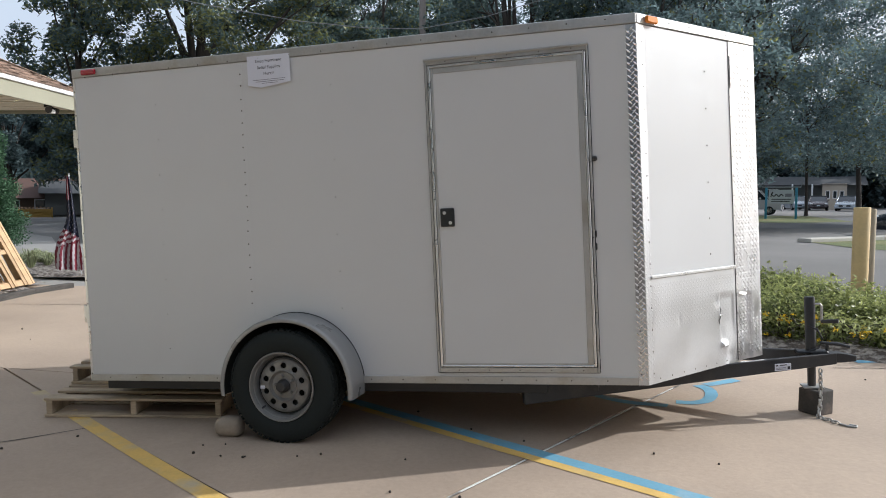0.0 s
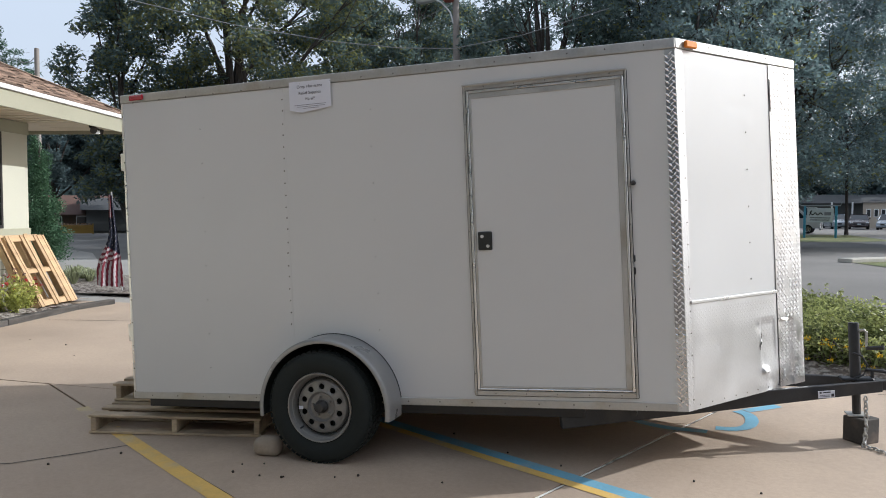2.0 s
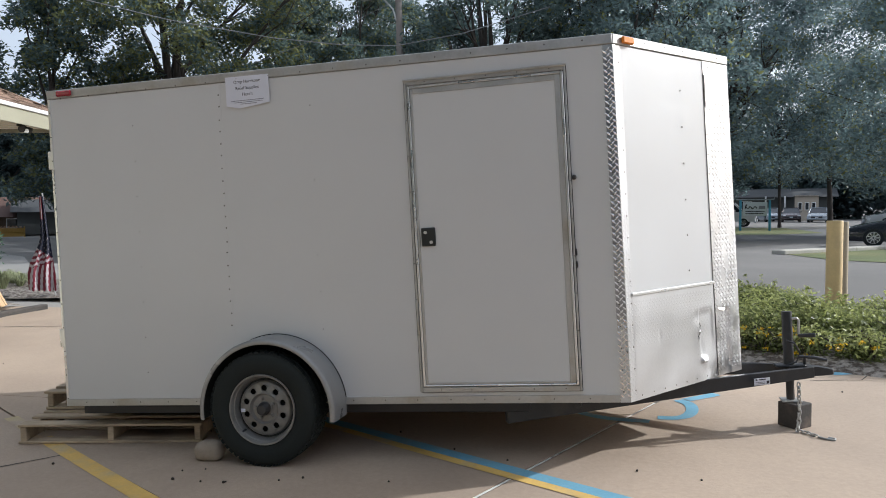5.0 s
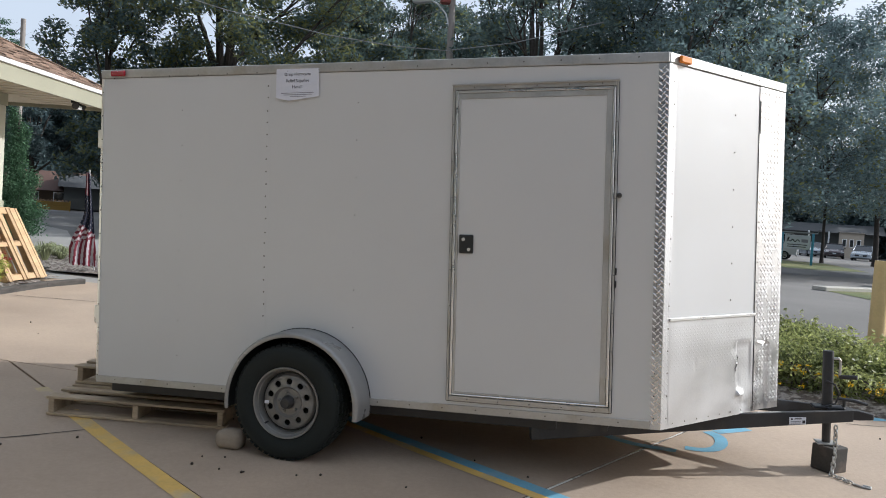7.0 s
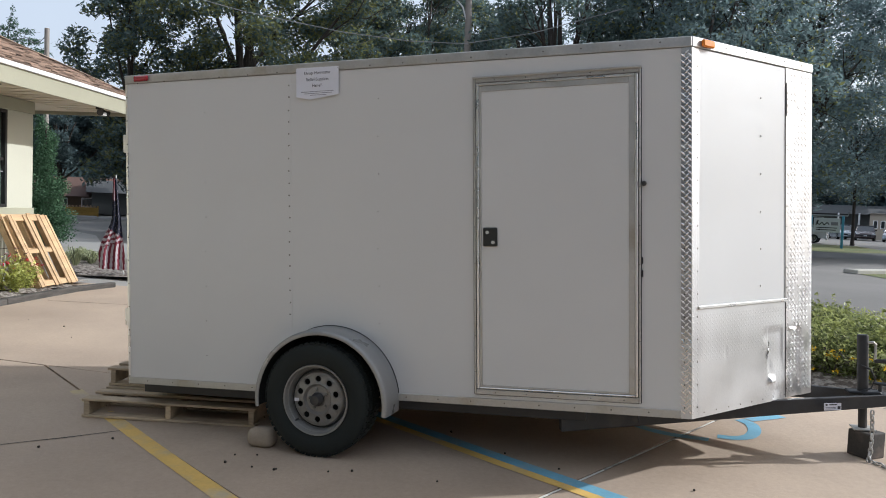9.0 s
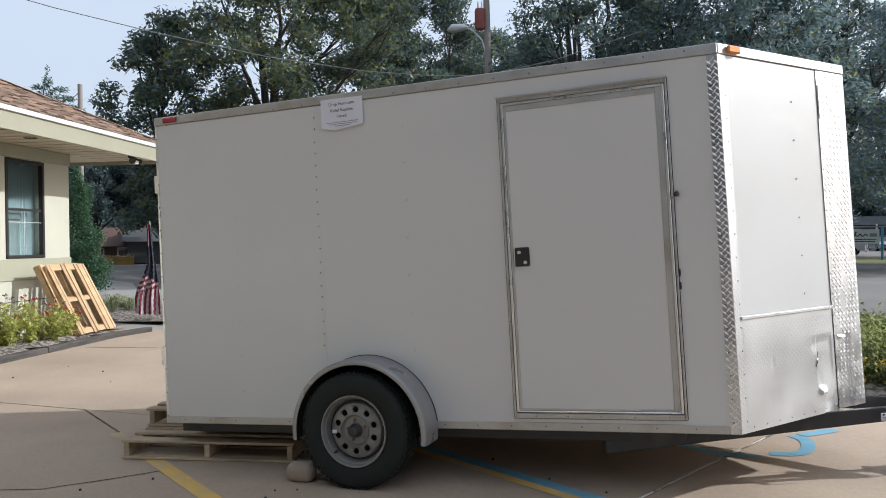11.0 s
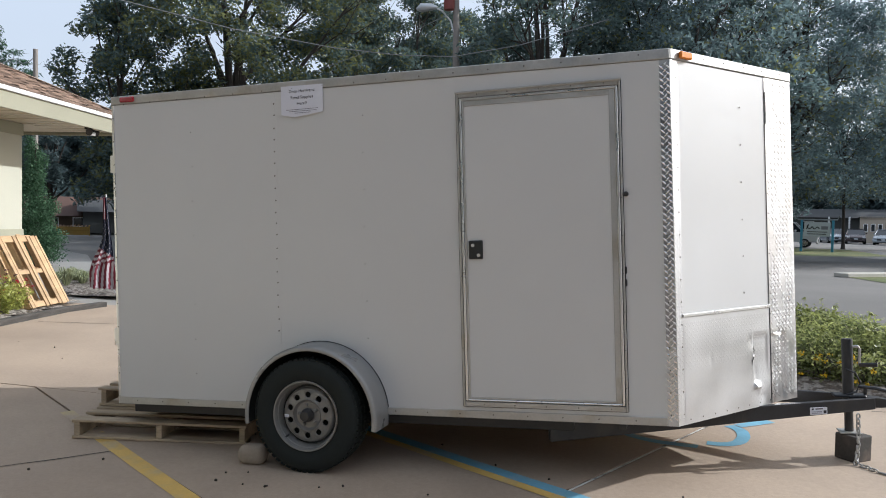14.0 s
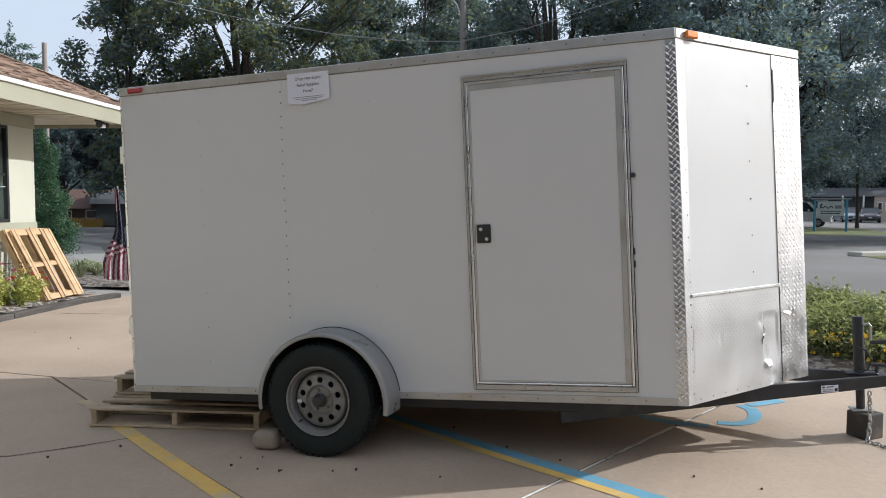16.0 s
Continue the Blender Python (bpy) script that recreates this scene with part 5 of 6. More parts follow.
def leaf_mesh(name, sets, materials, parent=None, label=""):
    """sets: per material, the arrays that leaf_cloud returns. Each leaf is two triangles folded along its rib."""
    V, F, M = [], [], []
    off = 0
    for k, (P, S, a, b, n) in enumerate(sets):
        c = len(P); s = S[:, None]
        q = np.stack([P - a * s, P + b * s * 0.45 + n * s * 0.12, P + a * s, P - b * s * 0.45 + n * s * 0.12], 1).reshape(-1, 3)
        V.append(q)
        i = off + np.arange(c) * 4
        F.append(np.stack([np.stack([i, i + 1, i + 2], 1), np.stack([i, i + 2, i + 3], 1)], 1).reshape(-1, 3))
        M.append(np.full(2 * c, k)); off += 4 * c
    V, F, M = np.concatenate(V), np.concatenate(F), np.concatenate(M)
    me = bpy.data.meshes.new(name)
    me.vertices.add(len(V)); me.vertices.foreach_set("co", V.astype(np.float32).ravel())
    me.loops.add(F.size); me.loops.foreach_set("vertex_index", F.astype(np.int32).ravel())
    me.polygons.add(len(F)); me.polygons.foreach_set("loop_start", np.arange(0, F.size, 3, dtype=np.int32))
    me.polygons.foreach_set("material_index", M.astype(np.int32))
    me.update(); me.validate()
    for m in materials: me.materials.append(m)
    ob = new(name, me)
    if parent: ob.parent = parent
    if label: ob["label"] = label
    return ob

def limbs(bm, base, top, r, seed, tips):
    """A trunk that forks into limbs towards the given clumps, each with twigs."""
    rnd = random.Random(seed)
    base, top = Vector(base), Vector(top)
    mid = base.lerp(top, 0.5) + Vector((rnd.uniform(-0.4, 0.4), rnd.uniform(-0.4, 0.4), 0))
    tube(bm, [base, base + Vector((0, 0, 0.4)), mid, top], [r * 1.35, r, r * 0.8, r * 0.55], 10)
    for c in tips:
        tgt = Vector(c[:3]); start = mid.lerp(top, rnd.uniform(0.1, 1.0))
        k1 = start.lerp(tgt, 0.45) + Vector((rnd.uniform(-1, 1), rnd.uniform(-1, 1), rnd.uniform(-0.2, 0.9))) * 0.12 * (tgt - start).length
        tube(bm, [start, k1, tgt], [r * 0.36, r * 0.22, r * 0.08], 6)
        for j in range(4):
            e = tgt + Vector((rnd.uniform(-1, 1), rnd.uniform(-1, 1), rnd.uniform(-0.7, 0.8))) * c[3] * 1.6
            s2 = k1.lerp(tgt, rnd.uniform(0.2, 1))
            k2 = s2.lerp(e, 0.5) + Vector((rnd.uniform(-1, 1), rnd.uniform(-1, 1), rnd.uniform(-1, 1))) * 0.12 * (e - s2).length
            tube(bm, [s2, k2, e], [r * 0.12, r * 0.07, r * 0.025], 5)

def crown_clumps(w, h0, h1, seed, n):
    """Leafy clumps through an uneven crown: wider in its upper middle, ragged at the rim."""
    rnd = random.Random(seed); out = []
    lobes = [(rnd.uniform(0, 6.28), rnd.uniform(0.75, 1.15)) for _ in range(7)]
    for i in range(n):
        a = rnd.uniform(0, 6.28); t = rnd.random()
        lobe = max(k * (0.72 + 0.28 * math.cos(a - b)) for b, k in lobes)
        shape = (math.sin(math.pi * min(1, 0.12 + 0.86 * t)) ** 0.55) * lobe
        rr = w * shape * math.sqrt(rnd.uniform(0.06, 1.0))
        k = w * rnd.uniform(0.10, 0.20)
        out.append((rr * math.cos(a), rr * math.sin(a), h0 + (h1 - h0) * t * rnd.uniform(0.93, 1.0), k * 1.15, k * 1.15, k * 0.8))
    return out

def tree(name, label, x, y, h, clumps, r, seed, leaves, size, mats_=None, share=0.3, fork=0.45):
    gz = ground_z(x) - 0.05
    e = thing(name, label, "tree", Matrix.Translation((x, y, gz)))
    bm = bmesh.new(); limbs(bm, (0, 0, 0), (random.Random(seed).uniform(-0.5, 0.5), 0, h * fork), r, seed, clumps[::max(1, len(clumps) // 16)])
    part("trunk", bm, BARK, e, smooth=True)
    m1, m2 = mats_ or (OAK_HAZED, OAK2)
    n2 = int(leaves * share)
    leaf_mesh("crown", [leaf_cloud(None, clumps, leaves - n2, size, seed), leaf_cloud(None, clumps, n2, size, seed + 1)], (m1, m2), e, "")
    return e
EYE_XY = Vector((3.45, -4.1))
def polar(az, dist):
    """A point by bearing from +y (degrees, clockwise) and distance from the standpoint."""
    return EYE_XY.x + dist * math.sin(radians(az)), EYE_XY.y + dist * math.cos(radians(az))

oaks = [  # bearing, distance, height, half width, crown base, leaves, seed, light share, trunk radius
    (-39.3, 34, 11.4, 3.6, 2.2, 42000, 31, 0.30, 0.26),
    (-31.5, 32, 17.0, 4.8, 4.4, 70000, 32, 0.5, 0.36),
    (-25.0, 38, 16.6, 4.2, 2.0, 64000, 33, 0.3, 0.32),
    (-20.2, 41, 15.8, 4.4, 1.8, 74000, 34, 0.18, 0.30),
    (-15.6, 46, 14.6, 5.2, 1.5, 80000, 35, 0.15, 0.30),
    (-8.0, 31, 14.8, 4.0, 1.6, 42000, 36, 0.12, 0.38),
    (-1.0, 34, 14.5, 4.6, 1.4, 38000, 44, 0.12, 0.36),
    (4.0, 32, 13.4, 4.4, 2.8, 38000, 37, 0.12, 0.36),
    (7.9, 37, 14.8, 5.0, 3.0, 38000, 38, 0.12, 0.40),
    (22.0, 43, 16.5, 7.4, 2.3, 74000, 39, 0.14, 0.15),
    (15.6, 62, 17.5, 7.0, 3.6, 60000, 40, 0.15, 0.2),
    (-57.0, 38, 16.0, 3.2, 6.5, 30000, 41, 0.35, 0.26),
    (-53.4, 44, 12.4, 2.4, 5.5, 26000, 42, 0.30, 0.20),
    (-62, 44, 17.0, 4.2, 5.0, 30000, 43, 0.30, 0.30),
]
for az, d, h, w, h0, n, sd, shr, tr_ in oaks:
    x, y = polar(az, d)
    # crowns right of -3 degrees take the hazed leaf copy
    tree("oak_tree", "tall spreading oak with dark green crown and sky gaps", x, y, h, crown_clumps(w, h0, h, sd, 150), tr_, sd, int(n * 0.8), 0.103, (OAK_DARK, OAK2) if az < -3 else (OAK_HAZED, OAK2), shr)
# a thin pine above the roof
x, y = polar(-47.6, 46)
tree("pine_tree", "thin sparse pine rising behind the roof", x, y, 11.2, [(0.1, 0, 11.2, 0.12, 0.12, 0.35), (0.1, 0, 10.5, 0.3, 0.3, 0.4), (-0.6, 0, 10.3, 0.4, 0.35, 0.16), (0.8, 0.2, 10.1, 0.5, 0.4, 0.16), (-1.2, 0, 9.8, 0.5, 0.45, 0.18), (1.4, 0, 9.5, 0.6, 0.5, 0.18), (-1.6, 0.3, 9.3, 0.6, 0.6, 0.24), (1.8, 0, 8.9, 0.7, 0.6, 0.24), (0, 0, 9.4, 0.9, 0.4, 0.8), (-0.8, 0, 8.8, 0.9, 0.6, 0.4), (0.9, 0, 8.7, 0.9, 0.6, 0.4)], 0.09, 61, 4200, 0.07, (CONIFER, OAK_HAZED), 0.3, 0.85)
for az, d, h, w, sd in ((-44.5, 50, 8.5, 3.6, 71), (-38.5, 52, 9.0, 4.0, 72), (-34.5, 55, 9.5, 4.0, 73), (-48.0, 60, 7.5, 3.4, 74)):
    x, y = polar(az, d)
    tree("oak_tree", "dense dark shaded tree behind the drive", x, y, h, crown_clumps(w, 3.2, h, sd, 90), 0.22, sd, 22000, 0.14, (FARLEAF_HAZED, OAK_HAZED), 0.15)
for az, d, h, w, sd in ((-28.0, 52, 11.5, 4.4, 81), (-22.5, 54, 13.5, 4.8, 82), (-17.0, 54, 15.0, 5.0, 83), (-11.5, 50, 15.0, 5.0, 84), (-5.5, 52, 15.5, 5.2, 85), (0.8, 50, 15.5, 5.0, 86), (6.8, 54, 16.0, 5.0, 87), (12.4, 60, 18.0, 5.2, 88)):
    x, y = polar(az, d)
    tree("oak_tree", "dense dark shaded tree behind taller oaks", x, y, h, crown_clumps(w, 2.6 if az < 9 else 4.2, h, sd, 120), 0.24 if az < 9 else 0.12, sd, 24000 if az < -8 else 18000, 0.14, (FARLEAF_HAZED, OAK_DARK if az < -3 else OAK_HAZED), 0.5)
# far woods
fwset = []
rnd = random.Random(77)
for i in range(150):
    az = rnd.uniform(-52, 34); d = rnd.uniform(106, 135)
    x, y = polar(az, d); hh = rnd.uniform(10, 19)
    fwset.append((x, y, hh * 0.5, 5.8, 5.8, hh * 0.55))
fo = leaf_mesh("far_woods", [leaf_cloud(None, fwset, 170000, 0.50, 78)], (FARLEAF_HAZED,))
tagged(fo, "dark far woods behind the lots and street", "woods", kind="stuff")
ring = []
for i in range(64):     # unseen woods added behind the standpoint to dim the sky light
    # nearer and taller past 205 degrees, to darken the trailer's left part
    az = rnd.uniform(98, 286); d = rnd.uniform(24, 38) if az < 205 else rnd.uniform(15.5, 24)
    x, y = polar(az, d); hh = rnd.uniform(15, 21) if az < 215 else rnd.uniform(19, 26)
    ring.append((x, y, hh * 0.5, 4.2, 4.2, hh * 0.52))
fo = leaf_mesh("far_woods", [leaf_cloud(None, ring, 60000, 0.46, 79)], (FARLEAF_HAZED,))
tagged(fo, "unseen dark woods added behind the standpoint to block sky light", "woods", kind="stuff")

# juniper by the building corner
jn = bmesh.new(); jx_, jy_ = polar(-45.5, 24.0)
jt = thing("juniper", "dense dark green juniper beside the building corner", "shrub", Matrix.Translation((jx_, jy_, -0.05)))
part("trunk", T([(0, 0, 0), (0.05, 0, 1.5), (0, 0, 3.4)], [0.09, 0.06, 0.02], 8), BARK, jt)
jc = [(random.Random(i).uniform(-0.22, 0.22), random.Random(i + 50).uniform(-0.2, 0.2), 0.4 + 0.22 * i, 0.62 - 0.03 * i, 0.62 - 0.03 * i, 0.36) for i in range(15)]
leaf_mesh("foliage", [leaf_cloud(None, jc, 26000, 0.036, 5)], (CONIFER,), jt)

# hedge with yellow lantana
tagged(finish(bed_mound([(3.80, 3.22), (5.62, 2.27), (12.9, -1.45), (13, 2.2), (7.5, 5.3), (4.2, 6.0)], 0.05, 9, 0.02, 0.06, -0.045, 0.3), "planting_bed", MULCH, smooth=True), "dark mulch bed under the hedge", "planting bed", kind="structure")
hd = thing("hedge", "bushy green lantana hedge with yellow flowers beside the slab", "hedge", Matrix.Identity(4))
random.seed(3)
hc_ = []
for i in range(150):
    t = random.random(); x = 4.05 + 5.6 * t; bumpy = 0.05 * math.sin(x * 5.1) + 0.04 * math.sin(x * 11.7 + 1) - 0.045 * min(4.0, x - 4.05); front = 3.72 - 0.50 * (x - 4.05)
    y = front + random.uniform(0.0, 1.9)
    rise = min(1, 0.45 + (y - front) * 0.9)
    hc_.append((x, y, 0.12 + 0.10 + 0.20 * rise + bumpy + random.uniform(-0.08, 0.09), 0.26, 0.24, 0.17))
for i in range(46):
    x = 4.0 + 4.6 * random.random()
    hc_.append((x, 3.72 - 0.50 * (x - 4.05) - 0.17 + random.uniform(-0.06, 0.10), 0.22 + random.uniform(-0.03, 0.05), 0.18, 0.13, 0.11))
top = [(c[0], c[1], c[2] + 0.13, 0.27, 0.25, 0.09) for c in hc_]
stm = bmesh.new()
for c in hc_:
    for k in range(2):
        tube(stm, [(c[0], c[1], 0.15), (c[0] + random.uniform(-.12, .12), c[1] + random.uniform(-.12, .12), 0.4), (c[0] + random.uniform(-.25, .25), c[1] + random.uniform(-.25, .25), c[2] + 0.1)], [0.008, 0.006, 0.003], 5)
part("stem", stm, BARK, hd)["kind"] = "stuff"
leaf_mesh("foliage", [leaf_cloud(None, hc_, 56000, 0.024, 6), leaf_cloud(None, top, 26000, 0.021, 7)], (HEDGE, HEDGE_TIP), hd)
sh_ = []
for i in range(60):     # long shoots that stand out of the top
    c = hc_[random.randrange(150)]; hh = random.uniform(0.10, 0.24); dx_, dy_ = random.uniform(-0.1, 0.1), random.uniform(-0.1, 0.1)
    for k in range(5): sh_.append((c[0] + dx_ * k / 4, c[1] + dy_ * k / 4, c[2] + 0.12 + hh * k / 4, 0.022, 0.022, 0.03))
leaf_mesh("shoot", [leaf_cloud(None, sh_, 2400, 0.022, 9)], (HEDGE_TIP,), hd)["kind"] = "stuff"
fl_ = []
for i in range(58):
    x = 4.1 + 2.9 * random.random() ** 1.3
    fl_.append((x, 3.72 - 0.50 * (x - 4.05) - 0.34 + random.uniform(-0.06, 0.08), 0.14 + random.uniform(0.04, 0.30), 0.034, 0.026, 0.022))
leaf_mesh("blossom", [leaf_cloud(None, fl_, 950, 0.013, 8)], (FLOWER,), hd, "clusters of yellow lantana blossom")["kind"] = "stuff"

# bedding plants
def bedding(px, py, h, seed, red=False):
    e = thing("bedding_plant", "leafy bedding plant with faded flower heads in mulch" if not red else "leafy bedding plant with bright red flowers", "plant", Matrix.Translation((px, py, 0.02)), "bedding plants by the wall")
    rnd = random.Random(seed); st = bmesh.new(); cl, tp_ = [], []
    for i in range(7):
        a, r_ = rnd.uniform(0, 6.28), rnd.uniform(0.05, 0.26); hh = h * rnd.uniform(0.65, 1.1)
        q_ = (r_ * math.cos(a), r_ * math.sin(a), hh)
        tube(st, [(0, 0, 0), (q_[0] * 0.5, q_[1] * 0.5, hh * 0.5), q_], [0.006, 0.005, 0.003], 5)
        for k in range(5):
            f = 0.2 + 0.15 * k; cl.append((q_[0] * f, q_[1] * f, hh * f, 0.08, 0.08, 0.07))
        tp_.append((q_[0], q_[1], hh, 0.03, 0.03, 0.025))
    part("stem", st, BEDLEAF, e)["kind"] = "stuff"
    leaf_mesh("foliage", [leaf_cloud(None, cl, 430, 0.034, seed)], (BEDLEAF,), e)
    leaf_mesh("flower_head", [leaf_cloud(None, tp_, 80, 0.018, seed + 1)], (BEDRED if red else BEDTIP,), e)["kind"] = "stuff"
random.seed(12)
for i in range(40):
    lx = 5.6 - i * 0.185 + random.uniform(-0.1, 0.1)
    p = W(lx, random.uniform(0.35, 0.95))
    bedding(p.x, p.y, random.uniform(0.42, 0.70), 100 + i, red=i in (31, 34, 36, 38))

# ---------------------------------------------------------------- poles and cables
def pole(name, label, az, d, h, r0, r1, leanx=0.0):
    x, y = polar(az, d)
    e = thing(name, label, "utility pole", Matrix.Translation((x, y, 0.0)))
    part("shaft", T([(0, 0, -0.1), (leanx * 0.5, 0, h / 2), (leanx, 0, h)], [r0, (r0 + r1) / 2, r1], 14), POLEWOOD, e, smooth=True)
    return e, x, y
p1, px1, py1 = pole("utility_pole", "grey wooden utility pole carrying street lamp and red transformer", -15.3, 30.0, 12.8, 0.17, 0.12, -0.25)
tb = bmesh.new(); rg = lathe(tb, [(0.02, 10.95), (0.24, 10.9), (0.27, 10.82), (0.27, 10.15), (0.25, 10.08), (0.02, 10.06)], 20, "z"); 
part("transformer", tb, RUSTRED, p1, "red painted transformer can", True, Matrix.Translation((-0.45, -0.15, 0)) @ Matrix.Diagonal((0.82, 0.82, 1, 1)))
for dx in (-0.54, -0.38): part("bushing", T([(dx, -0.15, 10.9), (dx, -0.15, 11.2)], [0.04, 0.025], 8), GALV, p1)
part("lamp_arm", T([(-0.2, -0.05, 9.0), (-0.4, -0.1, 9.66), (-0.75, -0.15, 10.06), (-1.05, -0.2, 10.2)], 0.035, 8), GALV, p1)
part("lamp_head", T([(-0.95, -0.2, 10.19), (-1.2, -0.22, 10.22), (-1.6, -0.25, 10.20), (-1.8, -0.27, 10.15)], [0.06, 0.15, 0.19, 0.06], 12), GALV, p1, "grey cobra-head street lamp", True)
part("cross_arm", B(-0.2, -0.5, 12.2, -0.1, 0.9, 12.32), POLEWOOD, p1)
for yy in (-0.4, 0.1, 0.8): part("insulator", T([(-0.15, yy, 12.32), (-0.15, yy, 12.5)], 0.05, 8), GALV, p1)
p2, px2, py2 = pole("utility_pole", "short weathered utility pole behind the building", -45.5, 25.0, 6.35, 0.078, 0.068)
part("service_wire", T([(0, 0, 6.15), (-0.35, 0.1, 6.0), (-0.7, 0.2, 6.0), (-1.1, 0.3, 6.18), (-1.8, 0.4, 6.1), (-3.2, 0.8, 6.3)], 0.012, 6), WIRE, p2)
def cable(name, label, a, b, sag, r=0.02, n=16):
    a, b = Vector(a), Vector(b)
    P = [a.lerp(b, i / n) - Vector((0, 0, 4 * sag * (i / n) * (1 - i / n))) for i in range(n + 1)]
    tagged(finish(T(P, r, 6), name, WIRE), label, "cable")
def at(az, el, d):
    x, y = polar(az, d); return (x, y, 1.5 + d * math.tan(radians(el)))
run = [at(a_, e_, 27.0) for a_, e_ in ((-72, 19.6), (-62, 18.3), (-53.6, 16.86), (-47, 15.85), (-40.4, 14.9), (-32.5, 13.75), (-25.1, 12.94), (-20, 12.62), (-15.85, 12.61), (-10.67, 13.5), (-4, 15.2))]
tagged(finish(T(run, 0.016, 6), "overhead_cable", WIRE, smooth=True), "black overhead cable sagging between poles", "cable")
cable("overhead_cable", "thin overhead service wire", at(-15.6, 16.0, 30), at(-29, 10.2, 33), 0.2, 0.012)

# ---------------------------------------------------------------- street side
def grass_patch(name, poly, label):
    tagged(finish(sheet(poly, -0.032), name, LAWN), label, "lawn", kind="structure")
grass_patch("lawn", [(9.0, 20.2), (14.3, 24.6), (40, 40), (40, 20), (11.6, 15.8), (9.6, 17.6)], "patchy mown grass verge beside the street")
grass_patch("lawn", [(4, 38.5), (12.4, 38.3), (15.8, 41.0), (16.3, 53), (2, 53)], "patchy mown grass in front of the sign")
def kerb(pts, w, label):
    e = thing("kerb", label, "kerb", kind="structure")
    for a, b in zip(pts, pts[1:]):
        a, b = Vector((*a, 0)), Vector((*b, 0)); l = (b - a).length
        part("kerb_stone", B(0, -w / 2, 0, l - 0.01, w / 2, 0.13, 0.02), KERBSTONE, e, pose_m=Matrix.Translation((a.x, a.y, ground_z(a.x) - 0.05)) @ Matrix.Rotation(math.atan2(b.y - a.y, b.x - a.x), 4, "Z"))
kerb([(8.8, 20.3), (11.5, 22.5), (14.5, 25.0), (20, 28.6), (28, 33.5), (40, 40.6)], 0.5, "pale concrete kerb of the grass verge")
dr = sheet([(3, 26), (60, 60), (60, 75), (-5, 36)], -0.038); tagged(finish(dr, "road", ASPHALT_DARK), "darker asphalt street crossing behind the lot", "road", kind="structure")

# bollards
bx, by = polar(12.2, 10.0)
def bollard(x, y, h, r, m, label):
    bm = bmesh.new(); rg = lathe(bm, [(r, 0), (r, h - 0.008), (r * 0.95, h), (0.001, h)], 20, "z")
    tagged(finish(bm, "bollard", m, smooth=True, pose_m=Matrix.Translation((x, y, 0.12))), label, "bollard")
bx, by = polar(15.98, 9.6)
BOLL = mat("chipped_yellow_paint", (0.60, 0.44, 0.21), 0.6, var=0.10, scale=4, fine=40, bump=0.1, second=(0.52, 0.39, 0.20), mix_at=(0.5, 0.75))
GREYPOST = mat("grey_post", (0.40, 0.33, 0.23), 0.7, var=0.1, scale=4, bump=0.1)
bollard(bx, by, 1.24, 0.088, BOLL, "chipped yellow steel bollard standing in the hedge bed")
b2 = polar(16.5, 10.6)
bollard(*b2, 1.21, 0.06, GREYPOST, "dull tan bollard behind the yellow one")

# road sign of a business
SX, SY = polar(9.81, 50.6)
BLUEPOST = mat("light_blue_post", (0.07, 0.30, 0.45), 0.5, var=0.1, scale=3, bump=0.05)
SIGNW = mat("sign_panel", (0.56, 0.60, 0.63), 0.5, var=0.05, scale=2, bump=0.02)
SIGNROOF = mat("sign_roof_metal", (0.25, 0.27, 0.28), 0.5, var=0.1, scale=2, bump=0.05)
sg = thing("business_sign", "white roadside business sign on light blue posts under a small roof", "sign", Matrix.Translation((SX, SY, 0.1)) @ Matrix.Rotation(radians(-10.8), 4, "Z"))
for x in (0.0, 1.72): part("post", B(x - 0.07, -0.07, 0, x + 0.07, 0.07, 1.95, 0.01), BLUEPOST, sg)
part("panel", B(0.14, -0.05, 0.95, 1.58, 0.05, 1.82, 0.01), SIGNW, sg)
part("roof", T([(-0.25, 0, 1.98), (1.95, 0, 1.98), (2.05, 0, 2.22)], 0.05, 6), SIGNROOF, sg)
lg = band([(0.26, 1.38), (0.38, 1.68), (0.30, 1.52), (0.46, 1.42), (0.58, 1.54), (0.71, 1.40), (0.86, 1.53), (0.98, 1.42)], 0.06, 0, 5)
for v in lg.verts: v.co = (v.co.x, -0.056, v.co.y)
part("logo", lg, INK, sg, "dark brush-like logo stroke")
part("logo", B(1.08, -0.056, 1.38, 1.45, -0.052, 1.58), GREYINK, sg)
for z, x1 in ((1.20, 1.42), (1.07, 1.36)): part("text_bar", B(0.30, -0.056, z, x1, -0.052, z + 0.05), INK, sg)

